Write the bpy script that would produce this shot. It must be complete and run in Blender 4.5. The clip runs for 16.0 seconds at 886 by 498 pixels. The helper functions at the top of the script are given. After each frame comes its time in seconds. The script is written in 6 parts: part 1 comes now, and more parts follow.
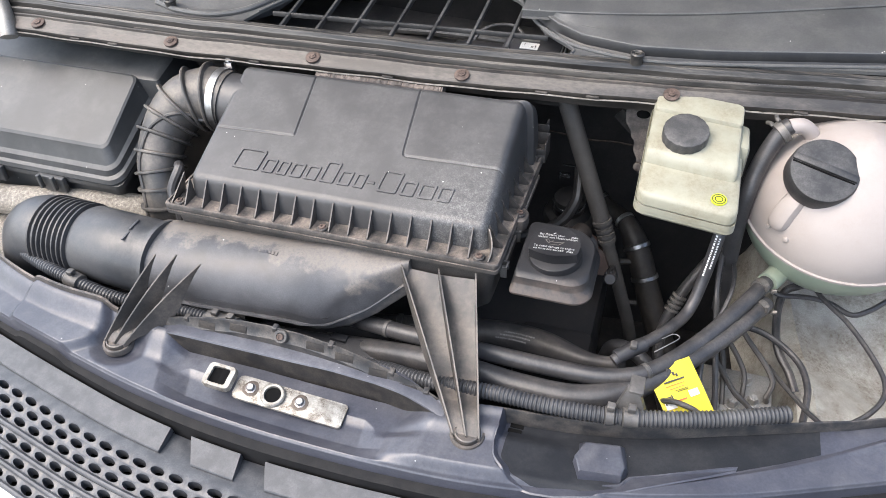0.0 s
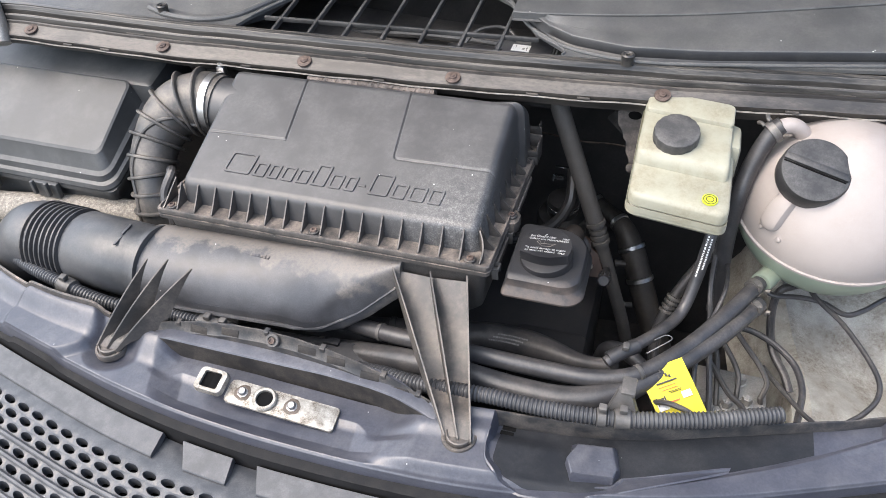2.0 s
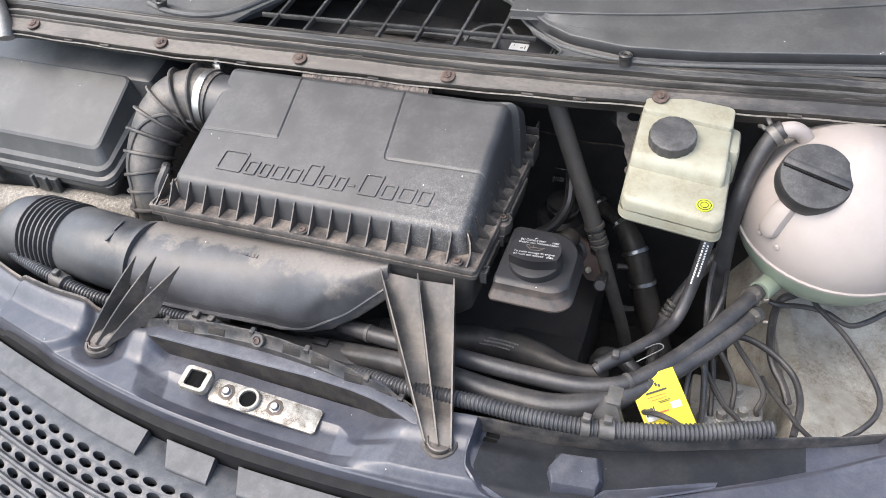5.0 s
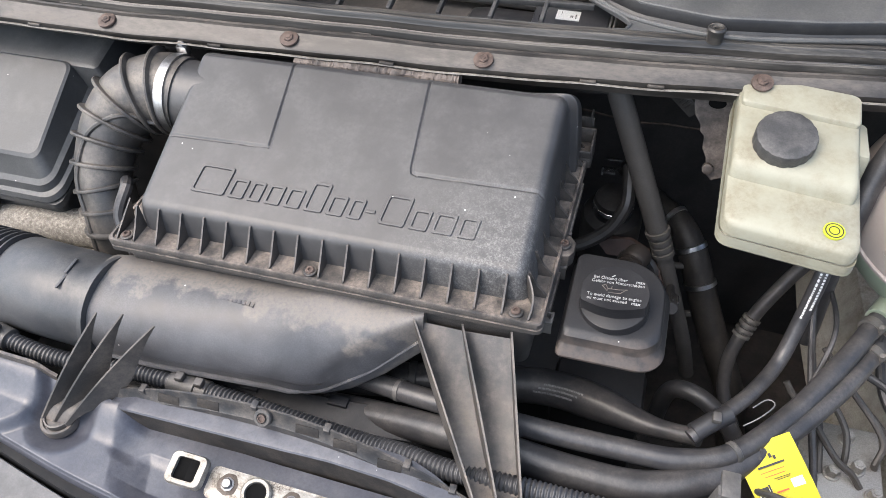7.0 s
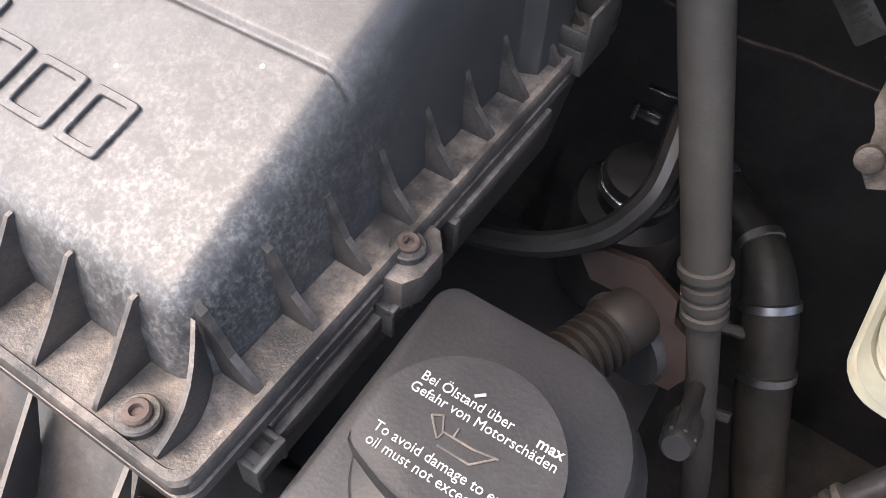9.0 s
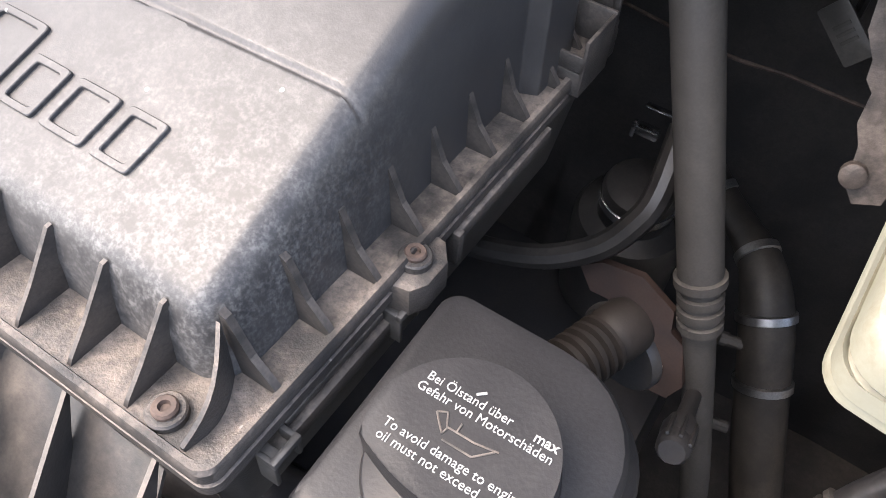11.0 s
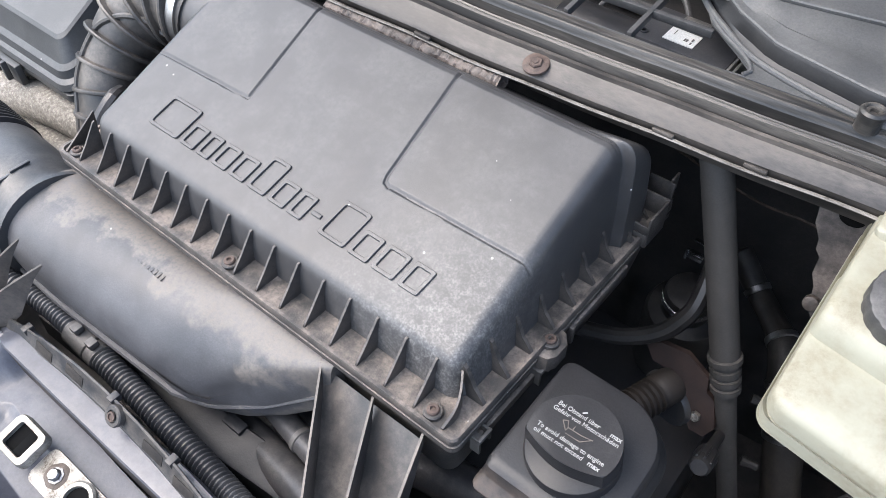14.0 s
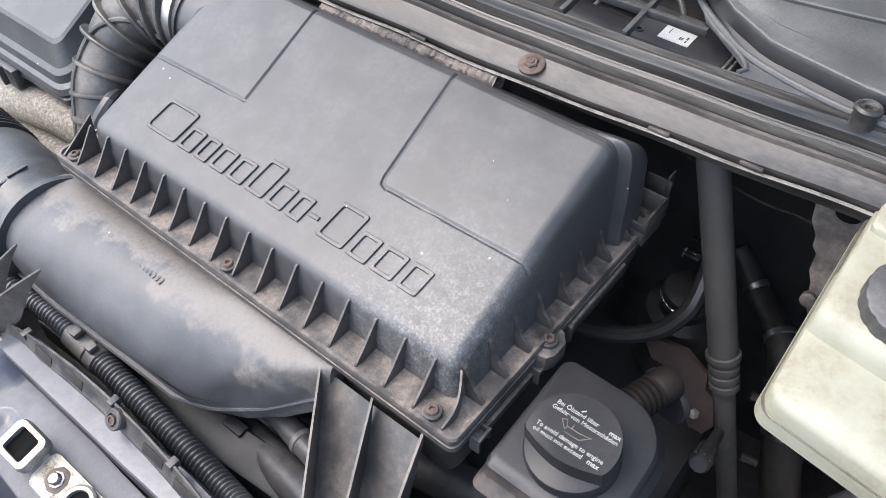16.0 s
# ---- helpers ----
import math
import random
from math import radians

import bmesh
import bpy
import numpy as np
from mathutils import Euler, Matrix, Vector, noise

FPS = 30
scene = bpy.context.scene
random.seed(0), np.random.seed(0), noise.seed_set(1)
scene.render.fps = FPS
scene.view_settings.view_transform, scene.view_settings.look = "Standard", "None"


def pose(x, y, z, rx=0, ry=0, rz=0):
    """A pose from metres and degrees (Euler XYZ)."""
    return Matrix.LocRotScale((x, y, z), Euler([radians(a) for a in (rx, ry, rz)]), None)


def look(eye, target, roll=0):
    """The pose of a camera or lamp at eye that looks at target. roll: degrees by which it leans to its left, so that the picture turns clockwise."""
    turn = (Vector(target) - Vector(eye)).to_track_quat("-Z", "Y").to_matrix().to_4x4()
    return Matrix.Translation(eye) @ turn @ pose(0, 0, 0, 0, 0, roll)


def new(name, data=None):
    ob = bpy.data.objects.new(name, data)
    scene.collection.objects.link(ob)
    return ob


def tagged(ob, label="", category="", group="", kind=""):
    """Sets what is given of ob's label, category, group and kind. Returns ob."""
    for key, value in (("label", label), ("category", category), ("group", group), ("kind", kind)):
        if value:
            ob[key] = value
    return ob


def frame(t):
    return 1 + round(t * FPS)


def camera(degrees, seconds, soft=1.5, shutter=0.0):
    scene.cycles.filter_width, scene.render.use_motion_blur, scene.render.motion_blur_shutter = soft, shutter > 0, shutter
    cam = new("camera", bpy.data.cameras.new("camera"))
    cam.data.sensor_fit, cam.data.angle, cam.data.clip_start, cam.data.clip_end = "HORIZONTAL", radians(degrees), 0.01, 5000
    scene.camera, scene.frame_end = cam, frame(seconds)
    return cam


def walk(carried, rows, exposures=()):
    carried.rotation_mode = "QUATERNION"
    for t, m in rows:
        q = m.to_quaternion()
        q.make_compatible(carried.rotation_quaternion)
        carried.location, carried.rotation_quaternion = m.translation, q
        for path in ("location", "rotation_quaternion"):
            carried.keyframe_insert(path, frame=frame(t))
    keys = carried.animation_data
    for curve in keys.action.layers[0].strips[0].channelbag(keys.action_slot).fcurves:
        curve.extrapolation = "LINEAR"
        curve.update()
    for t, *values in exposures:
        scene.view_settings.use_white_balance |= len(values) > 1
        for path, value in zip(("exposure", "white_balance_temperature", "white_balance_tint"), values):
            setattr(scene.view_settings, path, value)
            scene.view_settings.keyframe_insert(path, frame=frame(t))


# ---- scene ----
cam = camera(60.4, 16.0, soft=0.6)
PATH = [
    (0, (0.058, 0.04, 1.741), (-0.418, 1.43, 0.384), -2.2),
    (0.5, (0.057, 0.042, 1.743), (-0.416, 1.434, 0.387), -2.1),
    (1, (0.066, 0.041, 1.737), (-0.418, 1.438, 0.39), -2.4),
    (1.5, (0.068, 0.042, 1.739), (-0.413, 1.44, 0.392), -2.5),
    (2, (0.07, 0.043, 1.738), (-0.415, 1.439, 0.39), -2.8),
    (2.5, (0.068, 0.043, 1.739), (-0.413, 1.439, 0.39), -2.6),
    (3, (0.069, 0.045, 1.74), (-0.42, 1.438, 0.391), -2.9),
    (3.5, (0.07, 0.047, 1.739), (-0.42, 1.44, 0.39), -2.9),
    (5.8, (0.118, 0.109, 1.731), (-0.453, 1.445, 0.357), -4.3),
    (6, (0.107, 0.118, 1.726), (-0.401, 1.453, 0.326), -3.4),
    (6.2, (0.097, 0.115, 1.705), (-0.235, 0.956, 0.771), -3.3),
    (6.5, (0.058, 0.153, 1.711), (-0.534, 1.337, 0.212), -6.1),
    (6.8, (0.006, 0.185, 1.685), (-0.368, 0.993, 0.737), -4.6),
    (7, (-0.027, 0.241, 1.682), (-0.467, 1.5, 0.192), -4.1),
    (7.3, (-0.055, 0.281, 1.660), (-0.274, 1.125, 0.696), -1.5),
    (7.5, (-0.04, 0.328, 1.655), (-0.365, 1.553, 0.108), -2.5),
    (8, (0.025, 0.453, 1.559), (-0.535, 1.581, 0.006), -4.8),
    (8.2, (0.039, 0.515, 1.475), (-0.523, 1.62, -0.094), -3.3),
    (8.5, (0.016, 0.574, 1.396), (-0.538, 1.529, -0.272), -2.6),
    (9, (0.004, 0.58, 1.368), (-0.56, 1.629, -0.24), 5.2),
    (9.2, (0.004, 0.579, 1.366), (-0.569, 1.65, -0.223), 6.0),
    (11.3, (0.012, 0.566, 1.389), (-0.595, 1.627, -0.194), 3.8),
    (11.5, (0.014, 0.557, 1.403), (-0.616, 1.608, -0.178), 2.5),
    (12, (0.02, 0.516, 1.466), (-0.695, 1.438, -0.158), -1.6),
    (12.2, (0.021, 0.504, 1.494), (-0.479, 1.088, 0.447), -3.4),
    (12.5, (0.032, 0.471, 1.54), (-0.786, 1.367, -0.05), -3.7),
    (13, (0.048, 0.456, 1.568), (-0.747, 1.446, 0.023), -1.4),
    (13.5, (0.046, 0.445, 1.58), (-0.77, 1.449, 0.056), -0.8),
    (14, (0.048, 0.446, 1.581), (-0.784, 1.458, 0.07), -0.6),
    (14.5, (0.049, 0.449, 1.583), (-0.78, 1.463, 0.071), -0.8),
    (15, (0.048, 0.448, 1.583), (-0.785, 1.463, 0.074), -1.1),
    (15.5, (0.051, 0.447, 1.583), (-0.784, 1.458, 0.073), -1.3),
    (16, (0.049, 0.446, 1.582), (-0.781, 1.46, 0.071), -1.1),
]
EXPOSURES = [(0.0, 1.6, 6500, 10), (6.0, 1.59, 6500, 10), (7.0, 1.45, 6500, 10), (7.5, 1.35, 6500, 10), (8.0, 1.28, 6400, 11), (8.5, 1.42, 6400, 13), (9.0, 2.0, 6900, 15), (11.5, 2.12, 6800, 14),
             (12.0, 1.98, 6500, 12), (12.5, 1.78, 6350, 10), (13.0, 1.64, 6350, 10), (14.0, 1.6, 6200, 10), (16.0, 1.6, 6200, 10)]
walk(cam, [(t, look(eye, target, roll)) for t, eye, target, roll in PATH], EXPOSURES)

# ---- light ----
SUN_UP, SUN_ROUND = radians(59), radians(236)
world = bpy.data.worlds.new("sky")
scene.world = world
world.use_nodes = True
wn = world.node_tree.nodes
sky = wn.new("ShaderNodeTexSky")
sky.sky_type, sky.sun_disc = "NISHITA", False
sky.sun_elevation, sky.sun_rotation = SUN_UP, SUN_ROUND
sky.air_density, sky.dust_density = 0.92, 4.6
world.node_tree.links.new(sky.outputs[0], wn["Background"].inputs[0])
wn["Background"].inputs[1].default_value = 0.15
sun = new("sun", bpy.data.lights.new("sun", "SUN"))
sun.data.energy, sun.data.angle, sun.data.color = 1.18, radians(115), (0.885, 0.97, 1.0)
sun.matrix_basis = look((-0.60, 0.25, 2.4), (0.0, 0.65, 1.2))


# ---- materials ----
def material(name, base, rough=0.5, metal=0.0, dust=0.0, dust_color=(0.23, 0.19, 0.155), spots=0.0, spread=0.25,
             grain=700.0, bump=0.15, big=14.0, coat=0.0, dust_scale=22.0, lie=0.5, spec=0.5, stretch=(1.0, 1.0, 1.0), drift=None, fleck=0.5, scuff=None):
    """A worn surface: base colour in two scales of noise, dust that lies in patches and thicker on level faces, pale specks, fine relief."""
    m = bpy.data.materials.new(name)
    m.use_nodes = True
    n, l = m.node_tree.nodes, m.node_tree.links
    b = n["Principled BSDF"]
    b.inputs["Metallic"].default_value = metal
    b.inputs["Coat Weight"].default_value = coat
    b.inputs["Specular IOR Level"].default_value = spec
    at = n.new("ShaderNodeNewGeometry")
    place = n.new("ShaderNodeMapping")
    place.inputs["Scale"].default_value = stretch
    l.new(n.new("ShaderNodeTexCoord").outputs["Object"], place.inputs["Vector"])
    co = place.outputs[0]

    def tex(scale, detail, rough_=0.6):
        t = n.new("ShaderNodeTexNoise")
        t.inputs["Scale"].default_value, t.inputs["Detail"].default_value, t.inputs["Roughness"].default_value = scale, detail, rough_
        l.new(co, t.inputs["Vector"])
        return t.outputs["Fac"]

    def ramp(src, a, c, lo=0.0, hi=1.0):
        r = n.new("ShaderNodeMapRange")
        r.inputs[1].default_value, r.inputs[2].default_value, r.inputs[3].default_value, r.inputs[4].default_value = a, c, lo, hi
        l.new(src, r.inputs[0])
        return r.outputs[0]

    def mix(fac, a, c, kind="MIX"):
        x = n.new("ShaderNodeMix")
        x.data_type, x.blend_type = "RGBA", kind
        for sock, v in ((x.inputs[0], fac), (x.inputs[6], a), (x.inputs[7], c)):
            if isinstance(v, (int, float)):
                sock.default_value = v
            elif isinstance(v, tuple):
                sock.default_value = (*v, 1)
            else:
                l.new(v, sock)
        return x.outputs[2]

    def times(a, c):
        x = n.new("ShaderNodeMath")
        x.operation = "MULTIPLY"
        for sock, v in zip(x.inputs, (a, c)):
            if isinstance(v, (int, float)):
                sock.default_value = v
            else:
                l.new(v, sock)
        return x.outputs[0]

    large, fine = tex(big, 5), tex(grain, 3)
    dark, light = tuple(v * (1 - spread) for v in base), tuple(min(v * (1 + spread), 1) for v in base)
    color = mix(ramp(large, 0.3, 0.7), dark, light)
    color = mix(ramp(fine, 0.35, 0.65, 0.0, fleck), color, tuple(v * 0.55 for v in base))
    roughness = ramp(large, 0.3, 0.7, rough * 0.85, min(rough * 1.15, 1))
    if dust:
        sep = n.new("ShaderNodeSeparateXYZ")
        l.new(at.outputs["Normal"], sep.inputs[0])
        level = ramp(sep.outputs[2], 0.0, 0.85, 1 - lie, 1.0)
        blot = ramp(tex(dust_scale, 10, 0.62), 0.40, 0.60)
        if drift:
            # dust gathered towards the back, with a ragged edge
            spot = n.new("ShaderNodeSeparateXYZ")
            l.new(at.outputs["Position"], spot.inputs[0])
            add = n.new("ShaderNodeMath")
            add.operation = "ADD"
            l.new(ramp(spot.outputs[1], drift[0], drift[1], -0.22, 0.22), add.inputs[0])
            l.new(tex(dust_scale, 6, 0.55), add.inputs[1])
            blot = ramp(add.outputs[0], 0.45, 0.56)
        speck = ramp(tex(dust_scale * 9.0, 6, 0.75), 0.34, 0.66, 0.25, 1.0)
        patch = times(times(blot, speck), level)
        fac = times(patch, dust)
        color = mix(fac, color, dust_color)
        both = n.new("ShaderNodeMath")
        both.operation = "MAXIMUM"
        l.new(roughness, both.inputs[0])
        l.new(times(fac, 0.95), both.inputs[1])
        roughness = both.outputs[0]
    if scuff:
        # rubbed pale dust round one corner
        away = n.new("ShaderNodeVectorMath")
        away.operation = "DISTANCE"
        away.inputs[1].default_value = scuff[:3]
        l.new(at.outputs["Position"], away.inputs[0])
        near = ramp(away.outputs["Value"], scuff[3] * 0.2, scuff[3], 1.0, 0.0)
        rub = times(ramp(tex(150.0, 8, 0.75), 0.40, 0.66), ramp(tex(600.0, 4, 0.7), 0.40, 0.60, 0.2, 1.0))
        color = mix(times(times(rub, near), 0.46), color, (0.32, 0.315, 0.305))
    if spots:
        v = n.new("ShaderNodeTexVoronoi")
        v.inputs["Scale"].default_value = 56.0
        l.new(co, v.inputs["Vector"])
        near = ramp(v.outputs["Distance"], 0.034, 0.046, 1.0, 0.0)
        rare = ramp(v.outputs["Color"], 0.66, 0.67)
        color = mix(times(times(near, rare), spots), color, (0.75, 0.74, 0.70))
    l.new(color, b.inputs["Base Color"])
    l.new(roughness, b.inputs["Roughness"])
    if bump:
        u = n.new("ShaderNodeBump")
        u.inputs["Strength"].default_value, u.inputs["Distance"].default_value = bump, 0.0006
        l.new(fine, u.inputs["Height"])
        l.new(u.outputs[0], b.inputs["Normal"])
    return m


lid_plastic = material("lid_plastic", (0.048, 0.0475, 0.049), 0.42, spec=0.55, dust=0.3, dust_color=(0.145, 0.142, 0.138), spots=0.9, spread=0.14, lie=0.6, dust_scale=26.0, bump=0.10, grain=1400.0, fleck=0.25, scuff=(-0.115, 0.630, 1.205, 0.11))
rim_plastic = material("rim_plastic", (0.052, 0.049, 0.047), 0.46, dust=1.0, dust_color=(0.27, 0.225, 0.19), dust_scale=34.0, lie=0.85, bump=0.5, spots=0.35, grain=900.0, fleck=0.7)
fin_plastic = material("fin_plastic", (0.046, 0.044, 0.043), 0.44, dust=0.7, dust_color=(0.22, 0.185, 0.16), dust_scale=60.0, lie=0.6, bump=0.2)
duct_plastic = material("duct_plastic", (0.076, 0.076, 0.081), 0.44, spec=0.5, spread=0.35, big=30.0, dust=0.92, dust_color=(0.20, 0.176, 0.152), spots=0.9, dust_scale=34.0, lie=0.3, drift=(0.560, 0.604))
sleeve_plastic = material("sleeve_plastic", (0.050, 0.053, 0.058), 0.38, spec=0.5, dust=0.4, dust_color=(0.16, 0.15, 0.14), dust_scale=24.0, lie=0.5)
motor_plastic = material("motor_plastic", (0.04, 0.041, 0.046), 0.4, dust=0.3, dust_color=(0.12, 0.115, 0.11))
worn_edge = material("worn_edge", (0.3, 0.28, 0.25), 0.55, dust=0.9, dust_color=(0.06, 0.05, 0.042), dust_scale=60.0, lie=0.1, spread=0.3)
seal_plastic = material("seal_plastic", (0.026, 0.027, 0.030), 0.46, dust=0.85, dust_color=(0.14, 0.123, 0.106), dust_scale=55.0, lie=0.4)
leg_plastic = material("leg_plastic", (0.045, 0.043, 0.042), 0.40, dust=0.85, dust_color=(0.19, 0.16, 0.135), dust_scale=18.0, lie=0.3)
elbow_rubber = material("elbow_rubber", (0.052, 0.050, 0.048), 0.42, dust=0.72, dust_color=(0.215, 0.187, 0.157), dust_scale=26.0, lie=0.25)
hose_rubber = material("hose_rubber", (0.034, 0.034, 0.037), 0.36, dust=0.45, dust_color=(0.145, 0.132, 0.12), dust_scale=36.0)
# hose rubber darkened for things deep in the bay, their shade in the colour
shaded_rubber = material("shaded_rubber", (0.016, 0.0155, 0.0155), 0.45, dust=0.5, dust_color=(0.075, 0.066, 0.06), dust_scale=36.0)
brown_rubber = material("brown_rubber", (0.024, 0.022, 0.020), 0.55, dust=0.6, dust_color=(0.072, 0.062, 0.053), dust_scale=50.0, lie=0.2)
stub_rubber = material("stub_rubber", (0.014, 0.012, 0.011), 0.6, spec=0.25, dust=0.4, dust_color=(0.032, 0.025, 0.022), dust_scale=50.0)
dull_rubber = material("dull_rubber", (0.054, 0.051, 0.048), 0.6, dust=0.4, dust_color=(0.14, 0.127, 0.116))
conduit_plastic = material("conduit_plastic", (0.046, 0.047, 0.051), 0.42, spec=0.55, dust=0.45, dust_color=(0.17, 0.165, 0.16))
shroud_plastic = material("shroud_plastic", (0.016, 0.017, 0.020), 0.5, spec=0.28, dust=0.4, dust_color=(0.048, 0.047, 0.050), dust_scale=40.0)
cap_black = material("cap_black", (0.018, 0.018, 0.020), 0.42, spec=0.36, dust=0.14, dust_color=(0.12, 0.112, 0.102), dust_scale=14.0)
fuse_plastic = material("fuse_plastic", (0.045, 0.047, 0.049), 0.42, spec=0.5, dust=0.3, dust_color=(0.17, 0.168, 0.16), spots=0.6, dust_scale=12.0)
engine_black = material("engine_black", (0.029, 0.029, 0.031), 0.40, dust=0.4, dust_color=(0.06, 0.052, 0.046))
housing_plastic = material("housing_plastic", (0.027, 0.027, 0.029), 0.42, spec=0.42, dust=0.8, dust_color=(0.115, 0.09, 0.074), spots=0.5, dust_scale=9.0, lie=0.2, drift=(0.634, 0.600))
bay_black = material("bay_black", (0.050, 0.047, 0.045), 0.6, dust=0.7, dust_color=(0.12, 0.104, 0.092))
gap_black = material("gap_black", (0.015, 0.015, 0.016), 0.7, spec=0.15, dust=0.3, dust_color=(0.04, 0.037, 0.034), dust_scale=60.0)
panel_paint = material("panel_paint", (0.046, 0.049, 0.065), 0.33, dust=0.36, dust_color=(0.20, 0.198, 0.205), lie=0.9, spots=0.5, spread=0.2, coat=0.1, dust_scale=9.0, grain=400.0)
grille_plastic = material("grille_plastic", (0.050, 0.053, 0.060), 0.36, dust=0.34, dust_color=(0.17, 0.17, 0.172), spots=0.4, dust_scale=60.0)
white_paint = material("white_paint", (0.78, 0.79, 0.8), 0.3, coat=0.4, spread=0.03, bump=0.0)
cowl_plastic = material("cowl_plastic", (0.034, 0.031, 0.029), 0.46, dust=0.9, dust_color=(0.135, 0.118, 0.102), dust_scale=30.0, lie=0.2, stretch=(0.35, 1.0, 1.0), spread=0.4)
black_rubber = material("black_rubber", (0.011, 0.011, 0.012), 0.42, dust=0.2, dust_color=(0.1, 0.095, 0.085), dust_scale=40.0)
seal_rubber = material("seal_rubber", (0.026, 0.025, 0.024), 0.34, dust=0.9, dust_color=(0.17, 0.155, 0.135), dust_scale=70.0, stretch=(0.05, 1.0, 1.0), spread=0.4)
scuttle_plastic = material("scuttle_plastic", (0.072, 0.073, 0.073), 0.48, dust=0.30, dust_color=(0.19, 0.185, 0.17), spots=1.0, dust_scale=28.0, spread=0.25, big=9.0)
lattice_plastic = material("lattice_plastic", (0.035, 0.035, 0.035), 0.42, dust=0.6, dust_color=(0.13, 0.125, 0.12), dust_scale=30.0)
rust = material("rust", (0.075, 0.05, 0.041), 0.7, spread=0.5, big=120.0, dust=0.55, dust_color=(0.17, 0.13, 0.105), dust_scale=120.0)
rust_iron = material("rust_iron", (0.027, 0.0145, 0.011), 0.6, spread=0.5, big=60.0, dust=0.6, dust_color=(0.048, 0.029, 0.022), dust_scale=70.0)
bracket_metal = material("bracket_metal", (0.06, 0.05, 0.045), 0.6, spread=0.5, big=90.0, dust=0.9, dust_color=(0.21, 0.175, 0.15), dust_scale=45.0, bump=0.5)
zinc = material("zinc", (0.38, 0.365, 0.33), 0.46, metal=0.5, dust=1.0, dust_color=(0.085, 0.064, 0.046), spread=0.35, big=90.0, dust_scale=75.0, lie=0.0)
clamp_steel = material("clamp_steel", (0.5, 0.5, 0.5), 0.38, metal=1.0, dust=0.4, dust_color=(0.12, 0.1, 0.085), dust_scale=60.0)
steel = material("steel", (0.42, 0.42, 0.43), 0.36, metal=1.0, dust=0.7, dust_color=(0.12, 0.1, 0.085), dust_scale=60.0)
ear_steel = material("ear_steel", (0.16, 0.155, 0.145), 0.5, metal=0.4, dust=0.8, dust_color=(0.12, 0.1, 0.085), dust_scale=90.0, lie=0.0)
chrome = material("chrome", (0.85, 0.87, 0.92), 0.26, metal=1.0, bump=0.0)
aluminium = material("aluminium", (0.35, 0.34, 0.32), 0.5, metal=0.6, dust=0.7, dust_color=(0.13, 0.115, 0.1))
wing_metal = material("wing_metal", (0.38, 0.37, 0.335), 0.55, dust=0.9, dust_color=(0.13, 0.108, 0.082), spread=0.4, big=16.0, dust_scale=24.0, lie=0.1)
tank_plastic = material("tank_plastic", (0.34, 0.305, 0.285), 0.46, spec=0.3, dust=0.35, dust_color=(0.26, 0.215, 0.185), spread=0.07, big=9.0, bump=0.02, fleck=0.05)
tank_green = material("tank_green", (0.24, 0.29, 0.225), 0.33, dust=0.25, dust_color=(0.25, 0.22, 0.17), spread=0.1, big=9.0, bump=0.02, fleck=0.05)
bottle_plastic = material("bottle_plastic", (0.305, 0.300, 0.236), 0.38, spec=0.35, dust=0.6, dust_color=(0.165, 0.135, 0.085), spread=0.07, big=20.0, bump=0.02, lie=0.1, dust_scale=26.0, fleck=0.05)
print_grey = material("print_grey", (0.40, 0.40, 0.39), 0.55, spread=0.2, big=300.0, bump=0.0)
faint_print = material("faint_print", (0.17, 0.17, 0.168), 0.6, spread=0.4, big=300.0, bump=0.0)
label_white = material("label_white", (0.7, 0.7, 0.68), 0.5, spread=0.03, bump=0.0)
label_yellow = material("label_yellow", (0.62, 0.52, 0.008), 0.45, spread=0.04, bump=0.0)
dot_yellow = material("dot_yellow", (0.5, 0.56, 0.035), 0.4, spread=0.03, bump=0.0)
ink_black = material("ink_black", (0.02, 0.02, 0.02), 0.5, bump=0.0)
ink_red = material("ink_red", (0.6, 0.1, 0.03), 0.5, bump=0.0)
# near-black colour that stands for the shade inside holes and slots
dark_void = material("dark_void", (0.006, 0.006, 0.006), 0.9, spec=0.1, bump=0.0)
# brown grime with the shade of steep faces and recesses added to its colour
shade_grime = material("shade_grime", (0.022, 0.021, 0.021), 0.6, spec=0.25, dust=0.6, dust_color=(0.085, 0.072, 0.06), dust_scale=50.0, lie=0.1)
grime = material("grime", (0.07, 0.052, 0.04), 0.7, dust=0.6, dust_color=(0.17, 0.14, 0.115), dust_scale=120.0)
floor_shade_paint = material("floor_shade_paint", (0.013, 0.0145, 0.018), 0.5, spec=0.28, dust=0.18, dust_color=(0.09, 0.09, 0.092), spots=0.8, spread=0.25, dust_scale=26.0)
grey_clip = material("grey_clip", (0.06, 0.058, 0.056), 0.45, dust=0.6, dust_color=(0.2, 0.185, 0.17))
concrete = material("tower_metal", (0.34, 0.31, 0.265), 0.8, dust=0.9, dust_color=(0.085, 0.072, 0.058), spread=0.5, big=240.0, grain=420.0, dust_scale=230.0, bump=1.0, fleck=0.9)


# ---- mesh helpers ----
def whole(ob):
    """The pose of an object in the world, with its parents."""
    return (whole(ob.parent) @ ob.matrix_parent_inverse @ ob.matrix_basis) if ob.parent else ob.matrix_basis.copy()


def thing(name, label, category, place=(0, 0, 0), m=None, group="", kind=""):
    ob = new(name)
    ob.empty_display_size = 0.02
    ob.matrix_basis = m if m is not None else Matrix.Translation(place)
    return tagged(ob, label, category, group, kind)


